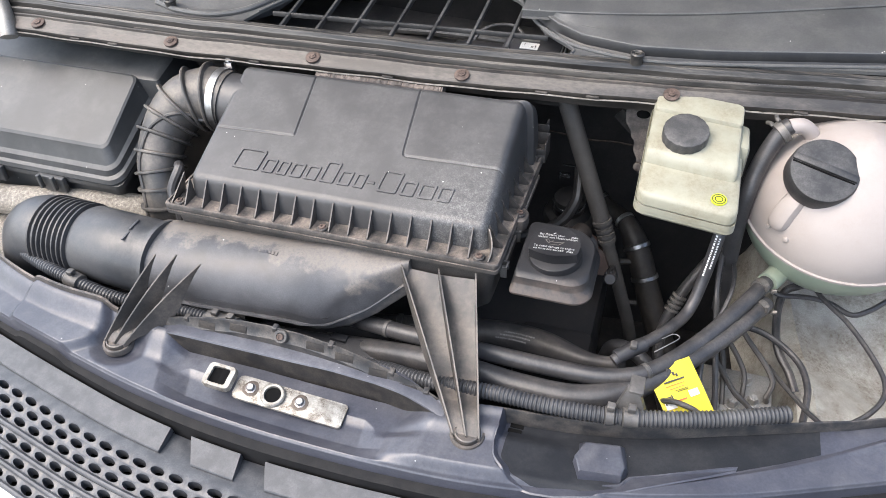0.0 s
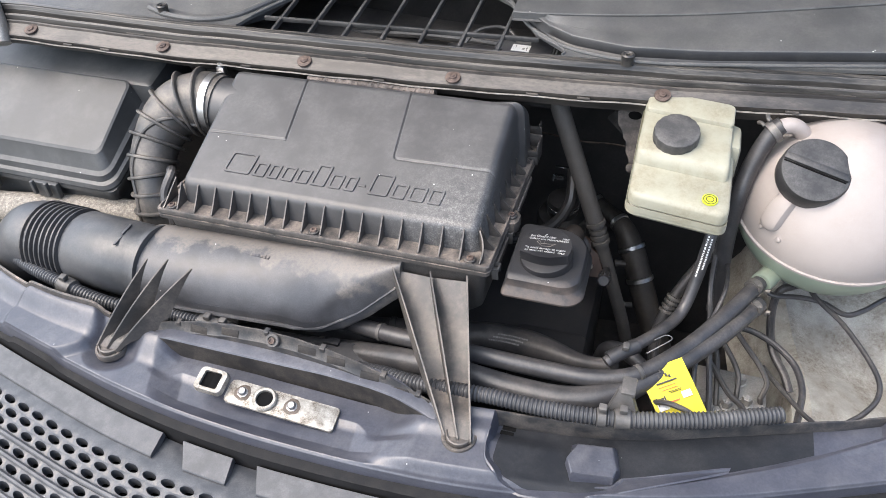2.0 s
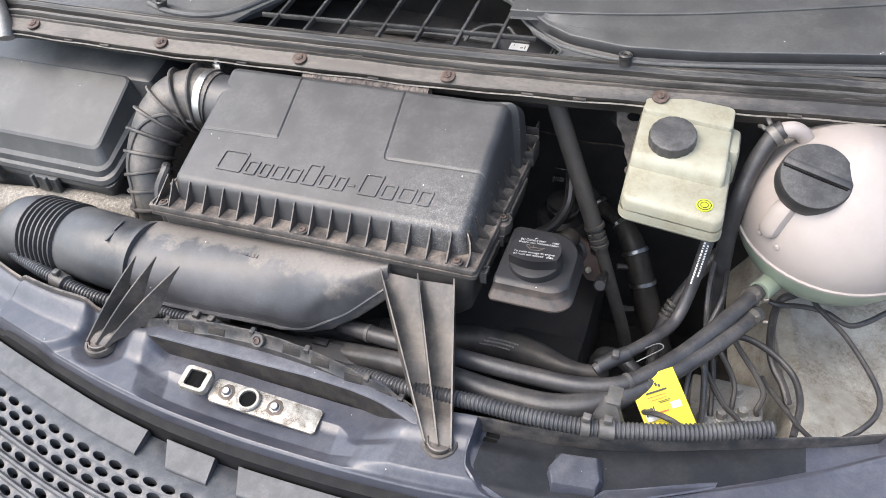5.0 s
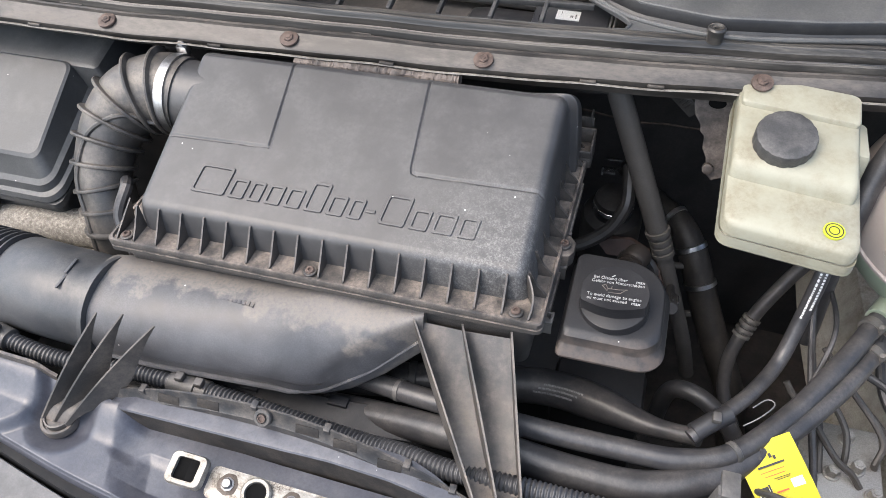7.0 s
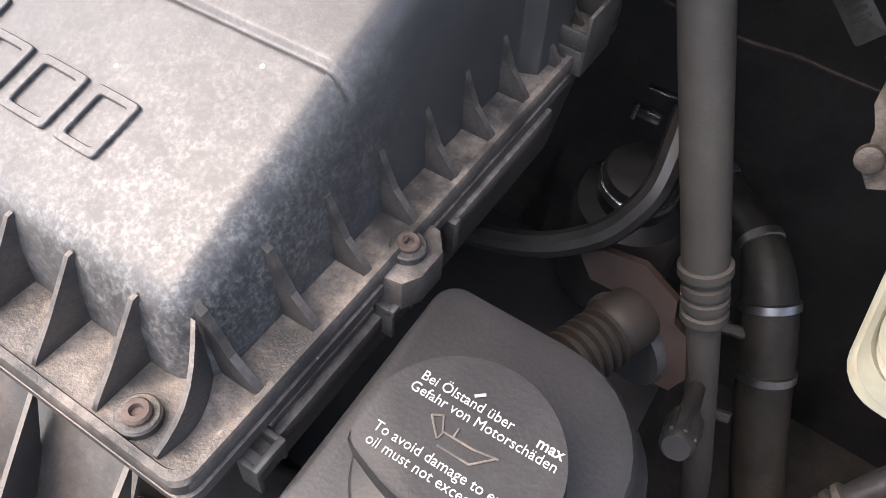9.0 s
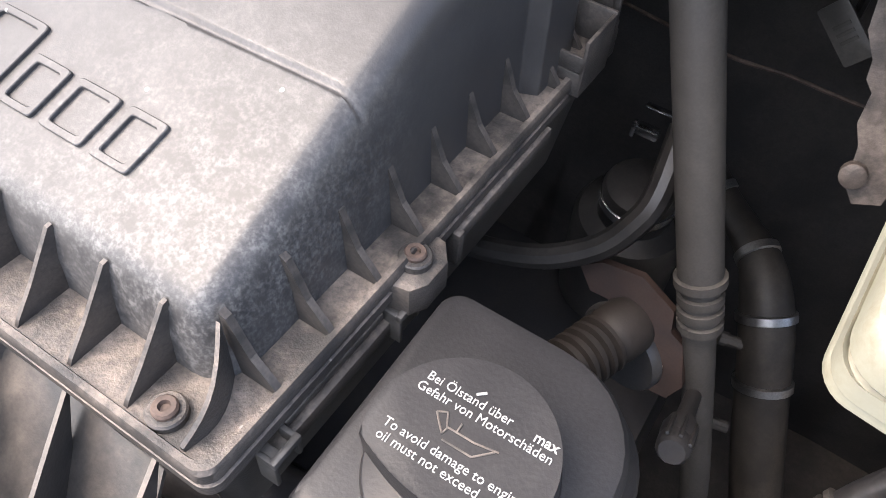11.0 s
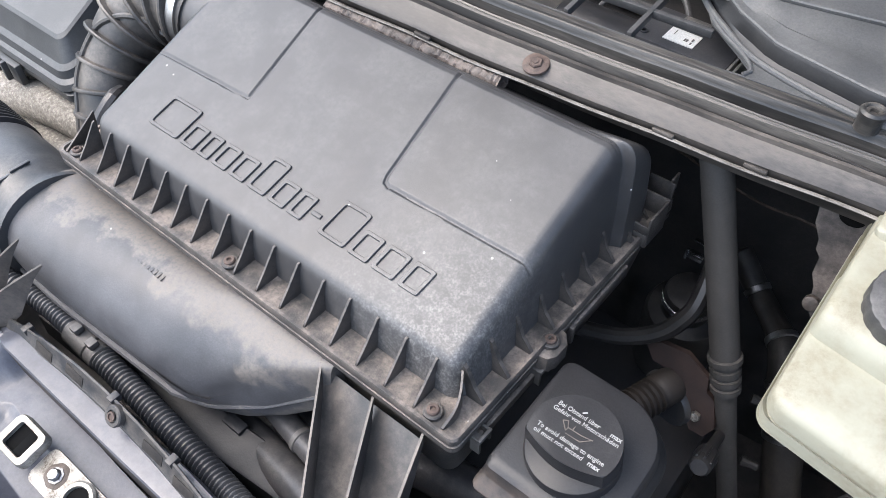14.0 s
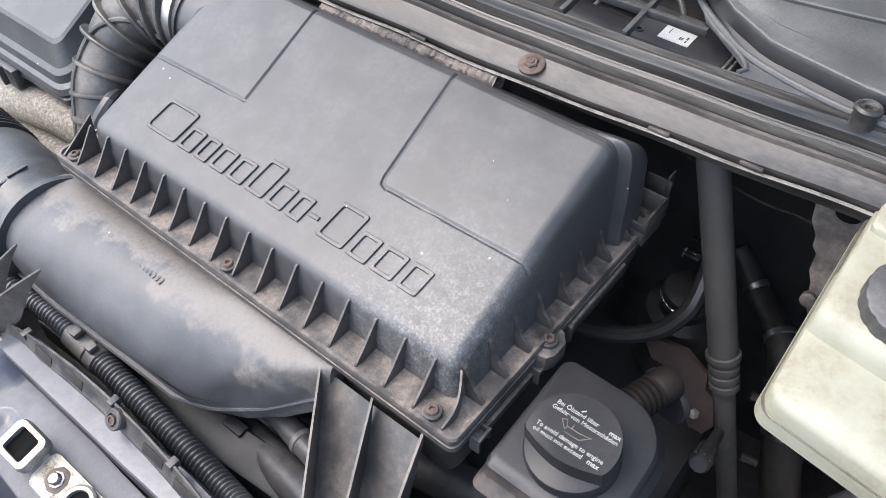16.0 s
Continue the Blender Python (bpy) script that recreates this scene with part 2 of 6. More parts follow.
def part(name, bm, mat, parent=None, label="", smooth=0.6, local=False):
    """Links a bmesh, built in world metres (or in its parent's own, with local), as one mesh under a thing or a part."""
    me = bpy.data.meshes.new(name)
    if parent is not None and not local:
        bm.transform(whole(parent).inverted())
    bmesh.ops.recalc_face_normals(bm, faces=bm.faces)
    bm.to_mesh(me)
    bm.free()
    me.materials.append(mat)
    if smooth:
        me.shade_smooth()
        me.set_sharp_from_angle(angle=smooth)
    ob = new(name, me)
    ob.parent = parent
    if label:
        tagged(ob, label)
    return ob


def shared(name, me, parent, m, label=""):
    """One more object on a mesh that is made already, at the pose m under its parent."""
    ob = new(name, me)
    ob.parent, ob.matrix_basis = parent, m
    if label:
        tagged(ob, label)
    return ob


def block(bm, lo, hi, bevel=0.0, seg=2):
    r = bmesh.ops.create_cube(bm, size=1)
    lo, hi = Vector(lo), Vector(hi)
    for v in r["verts"]:
        v.co = Vector([(lo[i] + hi[i]) / 2 + v.co[i] * (hi[i] - lo[i]) for i in range(3)])
    if bevel:
        es = list({e for v in r["verts"] for e in v.link_edges})
        bmesh.ops.bevel(bm, geom=es, offset=bevel, segments=seg, affect="EDGES", profile=0.5)
    return bm


def prism(bm, outline, z0, z1, top_scale=1.0, bevel=0.0, seg=2):
    """An upright prism over an outline of (x, y), its top drawn in about the outline's middle."""
    cx, cy = sum(p[0] for p in outline) / len(outline), sum(p[1] for p in outline) / len(outline)
    low = [bm.verts.new((x, y, z0)) for x, y in outline]
    high = [bm.verts.new((cx + (x - cx) * top_scale, cy + (y - cy) * top_scale, z1)) for x, y in outline]
    k = len(outline)
    fs = [bm.faces.new(low[::-1]), bm.faces.new(high)]
    fs += [bm.faces.new((low[i], low[(i + 1) % k], high[(i + 1) % k], high[i])) for i in range(k)]
    if bevel:
        bmesh.ops.bevel(bm, geom=list({e for e in fs[1].edges}), offset=bevel, segments=seg, affect="EDGES", profile=0.5)
    return bm


def rounded(x0, y0, x1, y1, r, seg=5):
    """The outline of a rectangle with round corners; r is one radius or four (from x0 y0 round to x0 y1)."""
    rs = r if isinstance(r, (tuple, list)) else (r,) * 4
    out = []
    for (cx, cy, a), q in zip(((x0, y0, 180), (x1, y0, 270), (x1, y1, 0), (x0, y1, 90)), rs):
        ox, oy = cx + (q if cx == x0 else -q), cy + (q if cy == y0 else -q)
        for i in range(seg + 1):
            b = radians(a + 90 * i / seg)
            out.append((ox + q * math.cos(b), oy + q * math.sin(b)))
    return out


def lathe(bm, profile, seg=32, m=None):
    """A turned shape from (radius, height) points, with closed ends where the radius is not zero."""
    rings = []
    for r, z in profile:
        rings.append([bm.verts.new((r * math.cos(2 * math.pi * i / seg), r * math.sin(2 * math.pi * i / seg), z)) for i in range(seg)])
    for a, b in zip(rings, rings[1:]):
        for i in range(seg):
            bm.faces.new((a[i], a[(i + 1) % seg], b[(i + 1) % seg], b[i]))
    bm.faces.new(rings[0][::-1])
    bm.faces.new(rings[-1])
    if m is not None:
        bmesh.ops.transform(bm, matrix=m, verts=[v for r in rings for v in r])
    return bm


def curve_through(points, step):
    """A smooth line through points, as evenly spaced places."""
    p = [Vector(q) for q in points]
    p = [2 * p[0] - p[1]] + p + [2 * p[-1] - p[-2]]
    fine = []
    for a, b, c, d in zip(p, p[1:], p[2:], p[3:]):
        for i in range(24):
            t = i / 24
            fine.append(0.5 * (2 * b + (c - a) * t + (2 * a - 5 * b + 4 * c - d) * t * t + (3 * b - a - 3 * c + d) * t ** 3))
    fine.append(p[-2])
    out, left = [fine[0]], step
    for a, b in zip(fine, fine[1:]):
        d, done = (b - a).length, 0.0
        while d - done >= left:
            done += left
            out.append(a.lerp(b, done / d))
            left = step
        left -= d - done
    if (out[-1] - fine[-1]).length > step * 0.3:
        out.append(fine[-1])
    return out


def tube(bm, points, radius, seg=14, step=0.006, flat=1.0):
    """A round bar swept along a smooth line; radius is metres or a function of the way along in metres."""
    line = curve_through(points, step)
    rings, up = [], Vector((0.13, 0.21, 0.97))
    way = 0.0
    for i, q in enumerate(line):
        d = (line[min(i + 1, len(line) - 1)] - line[max(i - 1, 0)]).normalized()
        if i:
            way += (q - line[i - 1]).length
        side = d.cross(up).normalized()
        up = side.cross(d).normalized()
        r = radius(way) if callable(radius) else radius
        rings.append([bm.verts.new(q + r * (math.cos(2 * math.pi * k / seg) * side + flat * math.sin(2 * math.pi * k / seg) * up)) for k in range(seg)])
    for a, b in zip(rings, rings[1:]):
        for k in range(seg):
            bm.faces.new((a[k], a[(k + 1) % seg], b[(k + 1) % seg], b[k]))
    bm.faces.new(rings[0][::-1])
    bm.faces.new(rings[-1])
    return bm


def loft(bm, rings, closed=True, caps=True):
    vs = [[bm.verts.new(p) for p in r] for r in rings]
    k = len(vs[0])
    for a, b in zip(vs, vs[1:]):
        for i in range(k if closed else k - 1):
            bm.faces.new((a[i], a[(i + 1) % k], b[(i + 1) % k], b[i]))
    if caps and closed:
        bm.faces.new(vs[0][::-1])
        bm.faces.new(vs[-1])
    return bm


def sheet(bm, grid, thick=0.0):
    """A sheet over rows of places; with thick it gets a lower side that far down."""
    top = [[bm.verts.new(p) for p in r] for r in grid]
    for a, b in zip(top, top[1:]):
        for i in range(len(a) - 1):
            bm.faces.new((a[i], a[i + 1], b[i + 1], b[i]))
    if thick:
        low = [[bm.verts.new(Vector(p) - Vector((0, 0, thick))) for p in r] for r in grid]
        for a, b in zip(low, low[1:]):
            for i in range(len(a) - 1):
                bm.faces.new((a[i], b[i], b[i + 1], a[i + 1]))
        rim = [(r, 0) for r in range(len(grid))] + [(len(grid) - 1, c) for c in range(1, len(grid[0]))]
        rim += [(r, len(grid[0]) - 1) for r in range(len(grid) - 2, -1, -1)] + [(0, c) for c in range(len(grid[0]) - 2, 0, -1)]
        for (r, c), (s, d) in zip(rim, rim[1:] + rim[:1]):
            bm.faces.new((top[r][c], low[r][c], low[s][d], top[s][d]))
    return bm


def between(x, table):
    return float(np.interp(x, [a for a, _ in table], [b for _, b in table]))


def smooth_between(x, table):
    """As between(), rounded off at the corners."""
    return sum(between(x + d, table) for d in (-0.03, -0.015, 0, 0.015, 0.03)) / 5


def step_to(v, a, b):
    t = min(max((v - a) / (b - a), 0.0), 1.0)
    return t * t * (3 - 2 * t)


def ramp_to(v, a, b):
    return min(max((v - a) / (b - a), 0.0), 1.0)


def frame_of(origin, x_way, z_way):
    """A pose from an origin, the way of its x axis and, nearly, of its z axis."""
    x = Vector(x_way).normalized()
    y = Vector(z_way).cross(x).normalized()
    z = x.cross(y)
    return Matrix.Translation(origin) @ Matrix((x, y, z)).transposed().to_4x4()


def bolt(parent, place, z_way=(0, 0, 1), r=0.006, h=0.004, mat=None, washer=0.0, name="bolt", label=""):
    """A hexagon head on a washer."""
    m = frame_of(place, Vector(z_way).orthogonal(), z_way)
    bm = bmesh.new()
    if washer:
        lathe(bm, ((washer, -0.0005), (washer, 0.0012), (washer * 0.9, 0.0018)), 20)
    lathe(bm, ((r, 0.0), (r, h * 0.8), (r * 0.85, h)), 6)
    lathe(bm, ((r * 0.5, h), (r * 0.42, h + 0.0006)), 10)
    bm.transform(m)
    return part(name, bm, mat or rust, parent, label)


def writing(name, body, size, mat, parent, m, thick=0.0003, heavy=0.0):
    """Raised letters in the built-in font, lying in the x-y plane of m."""
    c = bpy.data.curves.new(name, "FONT")
    c.body, c.size, c.extrude, c.offset, c.resolution_u = body, size, thick, heavy, 3
    ob = bpy.data.objects.new(name, c)
    me = bpy.data.meshes.new_from_object(ob)
    bpy.data.objects.remove(ob)
    bpy.data.curves.remove(c)
    me.transform(m)
    me.transform(whole(parent).inverted())
    me.name = name
    me.materials.clear()
    me.materials.append(mat)
    ob = new(name, me)
    ob.parent = parent
    return ob


# ---- the setting ----
def setting(name, bm, mat, label, category):
    return tagged(part(name, bm, mat), label, category, kind="structure")


bm = bmesh.new()
sheet(bm, [[(x, y, 0.0) for x in (-400, -4, 4, 400)] for y in (-400, -4, 4, 400)])
setting("ground", bm, material("asphalt", (0.05, 0.05, 0.05), 0.85, spread=0.3, grain=200.0), "grey asphalt ground under the van", "ground")

bm = bmesh.new()
block(bm, (-0.95, 0.46, 0.62), (0.62, 1.08, 0.64))
setting("bay_floor", bm, bay_black, "dark dirty undertray below the engine", "undertray")
bm = bmesh.new()
sheet(bm, [[(x, 1.065 + 0.012 * math.sin(9 * x), z) for x in np.linspace(-0.95, 0.62, 30)] for z in (0.0, 0.62, 0.9, 1.05, 1.24, 1.272)], 0.004)
setting("wall_firewall", bm, bay_black, "dark bulkhead behind the engine", "bulkhead")
bm = bmesh.new()
block(bm, (-0.97, 0.44, 0.0), (-0.95, 1.02, 1.10))
setting("wall_wing_near_fuse_box", bm, bay_black, "dark inner wing beside the fuse box", "inner wing")
bm = bmesh.new()
block(bm, (-0.95, 0.425, 0.0), (0.62, 0.44, 1.02))
setting("wall_radiator", bm, bay_black, "dark radiator front behind the grille", "radiator")

bm = bmesh.new()
block(bm, (0.625, 0.44, 0.0), (0.645, 1.02, 1.10))
setting("wall_wing_near_tank", bm, bay_black, "dark outer wing beside the coolant tank", "wing")
# dirty light grey inner wing beside the tank, bent up towards the side
bm = bmesh.new()
rows = []
for v in np.linspace(0, 1, 16):
    y = 0.50 + 0.50 * v
    rows.append([(0.225 + 0.4 * u + 0.02 * math.sin(5 * v), y, 0.955 + 0.02 * math.sin(7 * u + 3 * v) + 0.012 * math.sin(19 * v) * u
                  + 0.09 * step_to(u, 0.45, 1.0) + 0.05 * step_to(v, 0.5, 1.0) - 0.12 * step_to(0.12 - u, 0, 0.12)) for u in np.linspace(0, 1, 22)])
sheet(bm, rows, 0.004)
setting("wall_inner_wing", bm, wing_metal, "dirty bare grey sheet metal of the inner wing", "inner wing")

# the raised bonnet leans over the scuttle, above every view
bm = bmesh.new()
sheet(bm, [[(-0.28 + u * (0.72 - 0.20 * v * v), 1.16 - 0.30 * v + 0.03 * math.sin(math.pi * v), 1.40 + 0.72 * v) for u in np.linspace(-1, 1, 12)] for v in np.linspace(0, 1, 8)], 0.03)
setting("bonnet_raised", bm, panel_paint, "raised blue-grey painted bonnet above the engine bay", "bonnet")

# ---- front panel over the radiator ----
FRONT = ((-0.80, 0.505), (-0.70, 0.475), (-0.623, 0.455), (-0.529, 0.433), (-0.457, 0.417), (-0.369, 0.404), (-0.276, 0.398), (-0.179, 0.398),
         (-0.075, 0.402), (0.0, 0.41), (0.1, 0.43), (0.2, 0.46), (0.4, 0.545), (0.5, 0.60))
REAR = ((-0.80, 0.57), (-0.66, 0.518), (-0.60, 0.504), (-0.56, 0.5), (-0.515, 0.5), (-0.445, 0.492), (-0.30, 0.484), (-0.146, 0.480),
        (-0.07, 0.490), (0.004, 0.494), (0.056, 0.501), (0.107, 0.511), (0.187, 0.535), (0.262, 0.560), (0.327, 0.583), (0.5, 0.665))


HOLLOW = ((-0.037, 0.56), (-0.037, 0.486), (-0.0385, 0.462), (-0.0375, 0.446), (-0.030, 0.432), (-0.0155, 0.422), (0.0046, 0.4187), (0.0287, 0.4207), (0.0568, 0.4282), (0.103, 0.447), (0.182, 0.484), (0.235, 0.510), (0.29, 0.540), (0.34, 0.570), (0.34, 0.64))


def inside(x, y, outline):
    """Distance from an outline's edge, positive inside it."""
    near, odd = 1.0, False
    for (ax, ay), (bx, by) in zip(outline, outline[1:] + outline[:1]):
        t = min(max(((x - ax) * (bx - ax) + (y - ay) * (by - ay)) / ((bx - ax) ** 2 + (by - ay) ** 2), 0), 1)
        near = min(near, math.hypot(x - ax - t * (bx - ax), y - ay - t * (by - ay)))
        if (ay > y) != (by > y) and x < ax + (y - ay) * (bx - ax) / (by - ay):
            odd = not odd
    return near if odd else -near


def panel_height(x, y):
    f, r = smooth_between(x, FRONT), smooth_between(x, REAR)
    s = (y - f) / (r - f)
    z = 1.074 + 0.018 * step_to(s, 0.55, 1.0) - 0.0035 * step_to(0.13 - s, 0, 0.04)
    z += 0.006 * step_to(x, -0.1, 0.1)
    # lower field round the catch, with folded sides and a front that rises to the edge
    shift = 0.30 * (s - 0.5) * 0.10
    field = ramp_to(x + shift, -0.424, -0.388) * ramp_to(-x, 0.140, 0.172 + 0.01 * s)
    z -= 0.0110 * field * ramp_to(s, 0.10, 0.30) * (1 - step_to(s, 0.76, 0.84))
    if -0.46 < x < -0.09 and s > 0.45:
        z -= max(z - 1.067, 0) * step_to(x, -0.435, -0.405) * (1 - step_to(x, -0.145, -0.10)) * step_to(s, 0.45, 0.6)
    # hollow with a six-sided boss, running out to a point
    if -0.07 < x < 0.36:
        wide = between(x, ((-0.05, 0.004), (0.18, 0.004), (0.34, 0.006)))
        floor_z = between(x, ((-0.05, 1.0675), (0.12, 1.071), (0.18, 1.076), (0.34, 1.080)))
        z += (min(floor_z, z) - z) * step_to(inside(x, y, HOLLOW), -0.001, wide)
    # round plate in the other corner
    d = math.hypot((x + 0.577) / 0.064, (y - 0.482) / 0.046)
    z += 0.0105 * (1 - step_to(d, 0.90, 1.10))
    z -= 0.010 * (1 - step_to(math.hypot(x + 0.487, y - 0.474), 0.016, 0.04))
    # level shoulder under the foot of the support leg
    z += 0.0125 * ramp_to(x, -0.150, -0.108) * (1 - ramp_to(x, -0.030, 0.09)) * step_to(s, 0.09, 0.24) * (1 - 0.9 * step_to(s, 0.66, 0.92))
    return z


front_panel = thing("radiator_crossmember", "dark blue-grey painted front crossmember with dusty folds above the radiator", "crossmember", (-0.28, 0.42, 1.05))
bm = bmesh.new()
rows = []
for s in (0.078, 0.084, *np.linspace(0.09, 1, 104)):
    row = []
    for x in np.linspace(-0.80, 0.50, 800):
        f, r = smooth_between(x, FRONT), smooth_between(x, REAR)
        y = f + s * (r - f)
        row.append((x, y, panel_height(x, y) - (0 if s >= 0.09 else 0.0012 if s > 0.08 else 0.02)))
    rows.append(row)
sheet(bm, rows, 0.003)
part("panel", bm, panel_paint, front_panel, smooth=0.75)
# near-black strip added for the shade in the gap under the front edge
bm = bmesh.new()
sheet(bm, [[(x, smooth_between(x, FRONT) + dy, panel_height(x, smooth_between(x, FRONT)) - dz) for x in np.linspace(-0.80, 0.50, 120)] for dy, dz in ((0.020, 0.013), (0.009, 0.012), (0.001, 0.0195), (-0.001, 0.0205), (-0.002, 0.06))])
part("edge_gap_strip", bm, gap_black, front_panel, "near-black strip in the shaded gap under the front edge")
# floor of the hollow as its own sheet, dark reflection put into its colour
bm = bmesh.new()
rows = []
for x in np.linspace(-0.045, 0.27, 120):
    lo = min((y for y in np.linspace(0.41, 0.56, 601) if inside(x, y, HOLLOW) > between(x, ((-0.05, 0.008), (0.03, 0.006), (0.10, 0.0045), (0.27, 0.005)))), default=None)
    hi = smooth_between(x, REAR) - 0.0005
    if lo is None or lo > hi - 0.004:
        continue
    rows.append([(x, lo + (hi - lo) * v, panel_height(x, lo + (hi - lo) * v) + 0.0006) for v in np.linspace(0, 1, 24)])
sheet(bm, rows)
part("hollow_floor", bm, floor_shade_paint, front_panel, "dull floor of the hollow, dark reflection in its colour")
# folded wall of the hollow with a thin pressed bead along its foot
WALL_TOP = ((-0.0375, 0.4735), (-0.0390, 0.4570), (-0.0350, 0.4395), (-0.0175, 0.4235), (0.0046, 0.4180), (0.0287, 0.4200), (0.0568, 0.4275), (0.0868, 0.4386), (0.1215, 0.4566), (0.1564, 0.4752), (0.1925, 0.4955))
WALL_FOOT = ((-0.0362, 0.4735), (-0.0325, 0.4630), (-0.0235, 0.4530), (-0.0060, 0.4430), (0.0112, 0.4410), (0.0434, 0.4465), (0.0502, 0.4391), (0.0863, 0.4507), (0.0956, 0.4622), (0.1472, 0.4815), (0.1935, 0.4985))
top_line, foot_line = [], []
for u in np.linspace(0, len(WALL_TOP) - 1, 121):
    k, f = min(int(u), len(WALL_TOP) - 2), u - min(int(u), len(WALL_TOP) - 2)
    top_line.append(Vector(WALL_TOP[k]).lerp(Vector(WALL_TOP[k + 1]), f))
    foot_line.append(Vector(WALL_FOOT[k]).lerp(Vector(WALL_FOOT[k + 1]), f))
for _ in range(3):
    top_line = top_line[:1] + [(a + b + c) / 3 for a, b, c in zip(top_line, top_line[1:], top_line[2:])] + top_line[-1:]
rows = [[] for _ in range(6)]
for a, b in zip(top_line, foot_line):
    d = (b - a).normalized() if (b - a).length > 0.0004 else Vector((0, 1))
    low = between(b.x, ((-0.05, 1.0675), (0.12, 1.071), (0.18, 1.076), (0.34, 1.080))) + 0.0012
    high = max(panel_height(*(a - d * 0.003)) + 0.0006, low + 0.0005)
    for row, p, z in zip(rows, (a - d * 0.002, a, b - d * 0.0022, b - d * 0.0008, b + d * 0.0008, b + d * 0.0020), (high - 0.0009, high, low, low + 0.0013, low + 0.0013, low - 0.0012)):
        row.append((p.x, p.y, z))
bm = bmesh.new()
sheet(bm, rows)
part("hollow_wall", bm, panel_paint, front_panel, "folded wall of the hollow")
# standing lip along the back edge beside the tank side
bm = bmesh.new()
rows = []
for dy, dz in ((0, -0.03), (0, 0.0), (0.001, 0.002), (0.0025, 0.002), (0.0035, 0.0), (0.0035, -0.06)):
    rows.append([(x, smooth_between(x, REAR) + dy + 0.0006 * math.sin(90 * x) * math.sin(37 * x), 1.0890 + 0.001 * step_to(x, 0.0, 0.2) + dz + 0.001) for x in np.linspace(-0.055, 0.5, 90)])
sheet(bm, rows)
part("rear_lip", bm, seal_plastic, front_panel, "dusty grey edge strip")
bm = bmesh.new()
rows = []
for dy, dz in ((0, -0.03), (0, 0.0), (0.001, 0.005), (0.004, 0.005), (0.005, 0.0), (0.005, -0.06)):
    rows.append([(x, smooth_between(x, REAR) + dy, panel_height(x, smooth_between(x, REAR)) + dz + 0.001) for x in np.linspace(-0.80, -0.505, 40)])
sheet(bm, rows)
part("rear_lip", bm, rim_plastic, front_panel, "dusty grey edge strip")
# ridge between catch and radiator: a flat top with a sharp front edge and a drop whose colour holds dirt and shade
RIDGE = ((-0.45, 0.489), (-0.42, 0.4845), (-0.27, 0.4845), (-0.227, 0.485), (-0.174, 0.482), (-0.138, 0.477), (-0.112, 0.470), (-0.095, 0.464))
bm = bmesh.new()
rows = []
for back, dz in ((0.028, -0.02), (0.024, 0.0015), (0.004, 0.0008), (0.0012, 0.0002), (0.0, -0.0012)):
    rows.append([(x, between(x, RIDGE) + back * between(x, ((-0.45, 0.6), (-0.41, 1), (-0.16, 1), (-0.095, 0.5))), between(x, ((-0.45, 1.086), (-0.42, 1.095), (-0.15, 1.0965), (-0.095, 1.090))) + dz) for x in np.linspace(-0.45, -0.095, 70)])
sheet(bm, rows)
part("ridge", bm, panel_paint, front_panel)
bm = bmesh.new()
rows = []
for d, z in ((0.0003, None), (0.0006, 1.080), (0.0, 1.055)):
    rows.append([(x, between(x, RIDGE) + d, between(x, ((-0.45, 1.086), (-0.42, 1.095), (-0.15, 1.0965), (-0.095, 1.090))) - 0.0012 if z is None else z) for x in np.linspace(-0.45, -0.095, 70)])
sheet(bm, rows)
part("ridge_face", bm, shade_grime, front_panel, "dirty drop below the ridge, shade in its colour")
for px, py in ((-0.0235, 0.4835), (-0.0225, 0.4900)):
    bm = bmesh.new()
    z = panel_height(px, py)
    block(bm, (px - 0.0070, py - 0.0024, z - 0.004), (px + 0.0070, py + 0.0024, z + 0.0016), 0.0005)
    part("slot", bm, dark_void, front_panel, "small black square slot")

bm = bmesh.new()
BOSS_TOP = ((0.0406, 0.4652), (0.0480, 0.4832), (0.0823, 0.4883), (0.0893, 0.4649), (0.0871, 0.4542), (0.0474, 0.4491))
BOSS_BASE = ((0.0385, 0.4580), (0.0400, 0.4890), (0.0890, 0.4970), (0.0950, 0.4690), (0.0875, 0.4520), (0.0480, 0.4405))
loft(bm, [[(x, y, 1.050) for x, y in BOSS_BASE], [(x, y, 1.066) for x, y in BOSS_BASE], [(x, y, 1.0825) for x, y in BOSS_TOP], [(0.064 + 0.94 * (x - 0.064), 0.462 + 0.94 * (y - 0.462), 1.0835) for x, y in BOSS_TOP]])
part("boss", bm, panel_paint, front_panel, "six-sided raised boss")

# radiator seal: arched strip with a wavy top and lugs
radiator_seal = thing("radiator_seal", "arched black plastic air seal with lugs along the radiator top", "air seal", (-0.28, 0.507, 1.05))


def arch(x):
    return 0.5080 - 0.5 * (x + 0.32) ** 2, 1.117 - 0.8 * (x + 0.285) ** 2 - 0.02 * step_to(-0.435 - x, 0.0, 0.03)


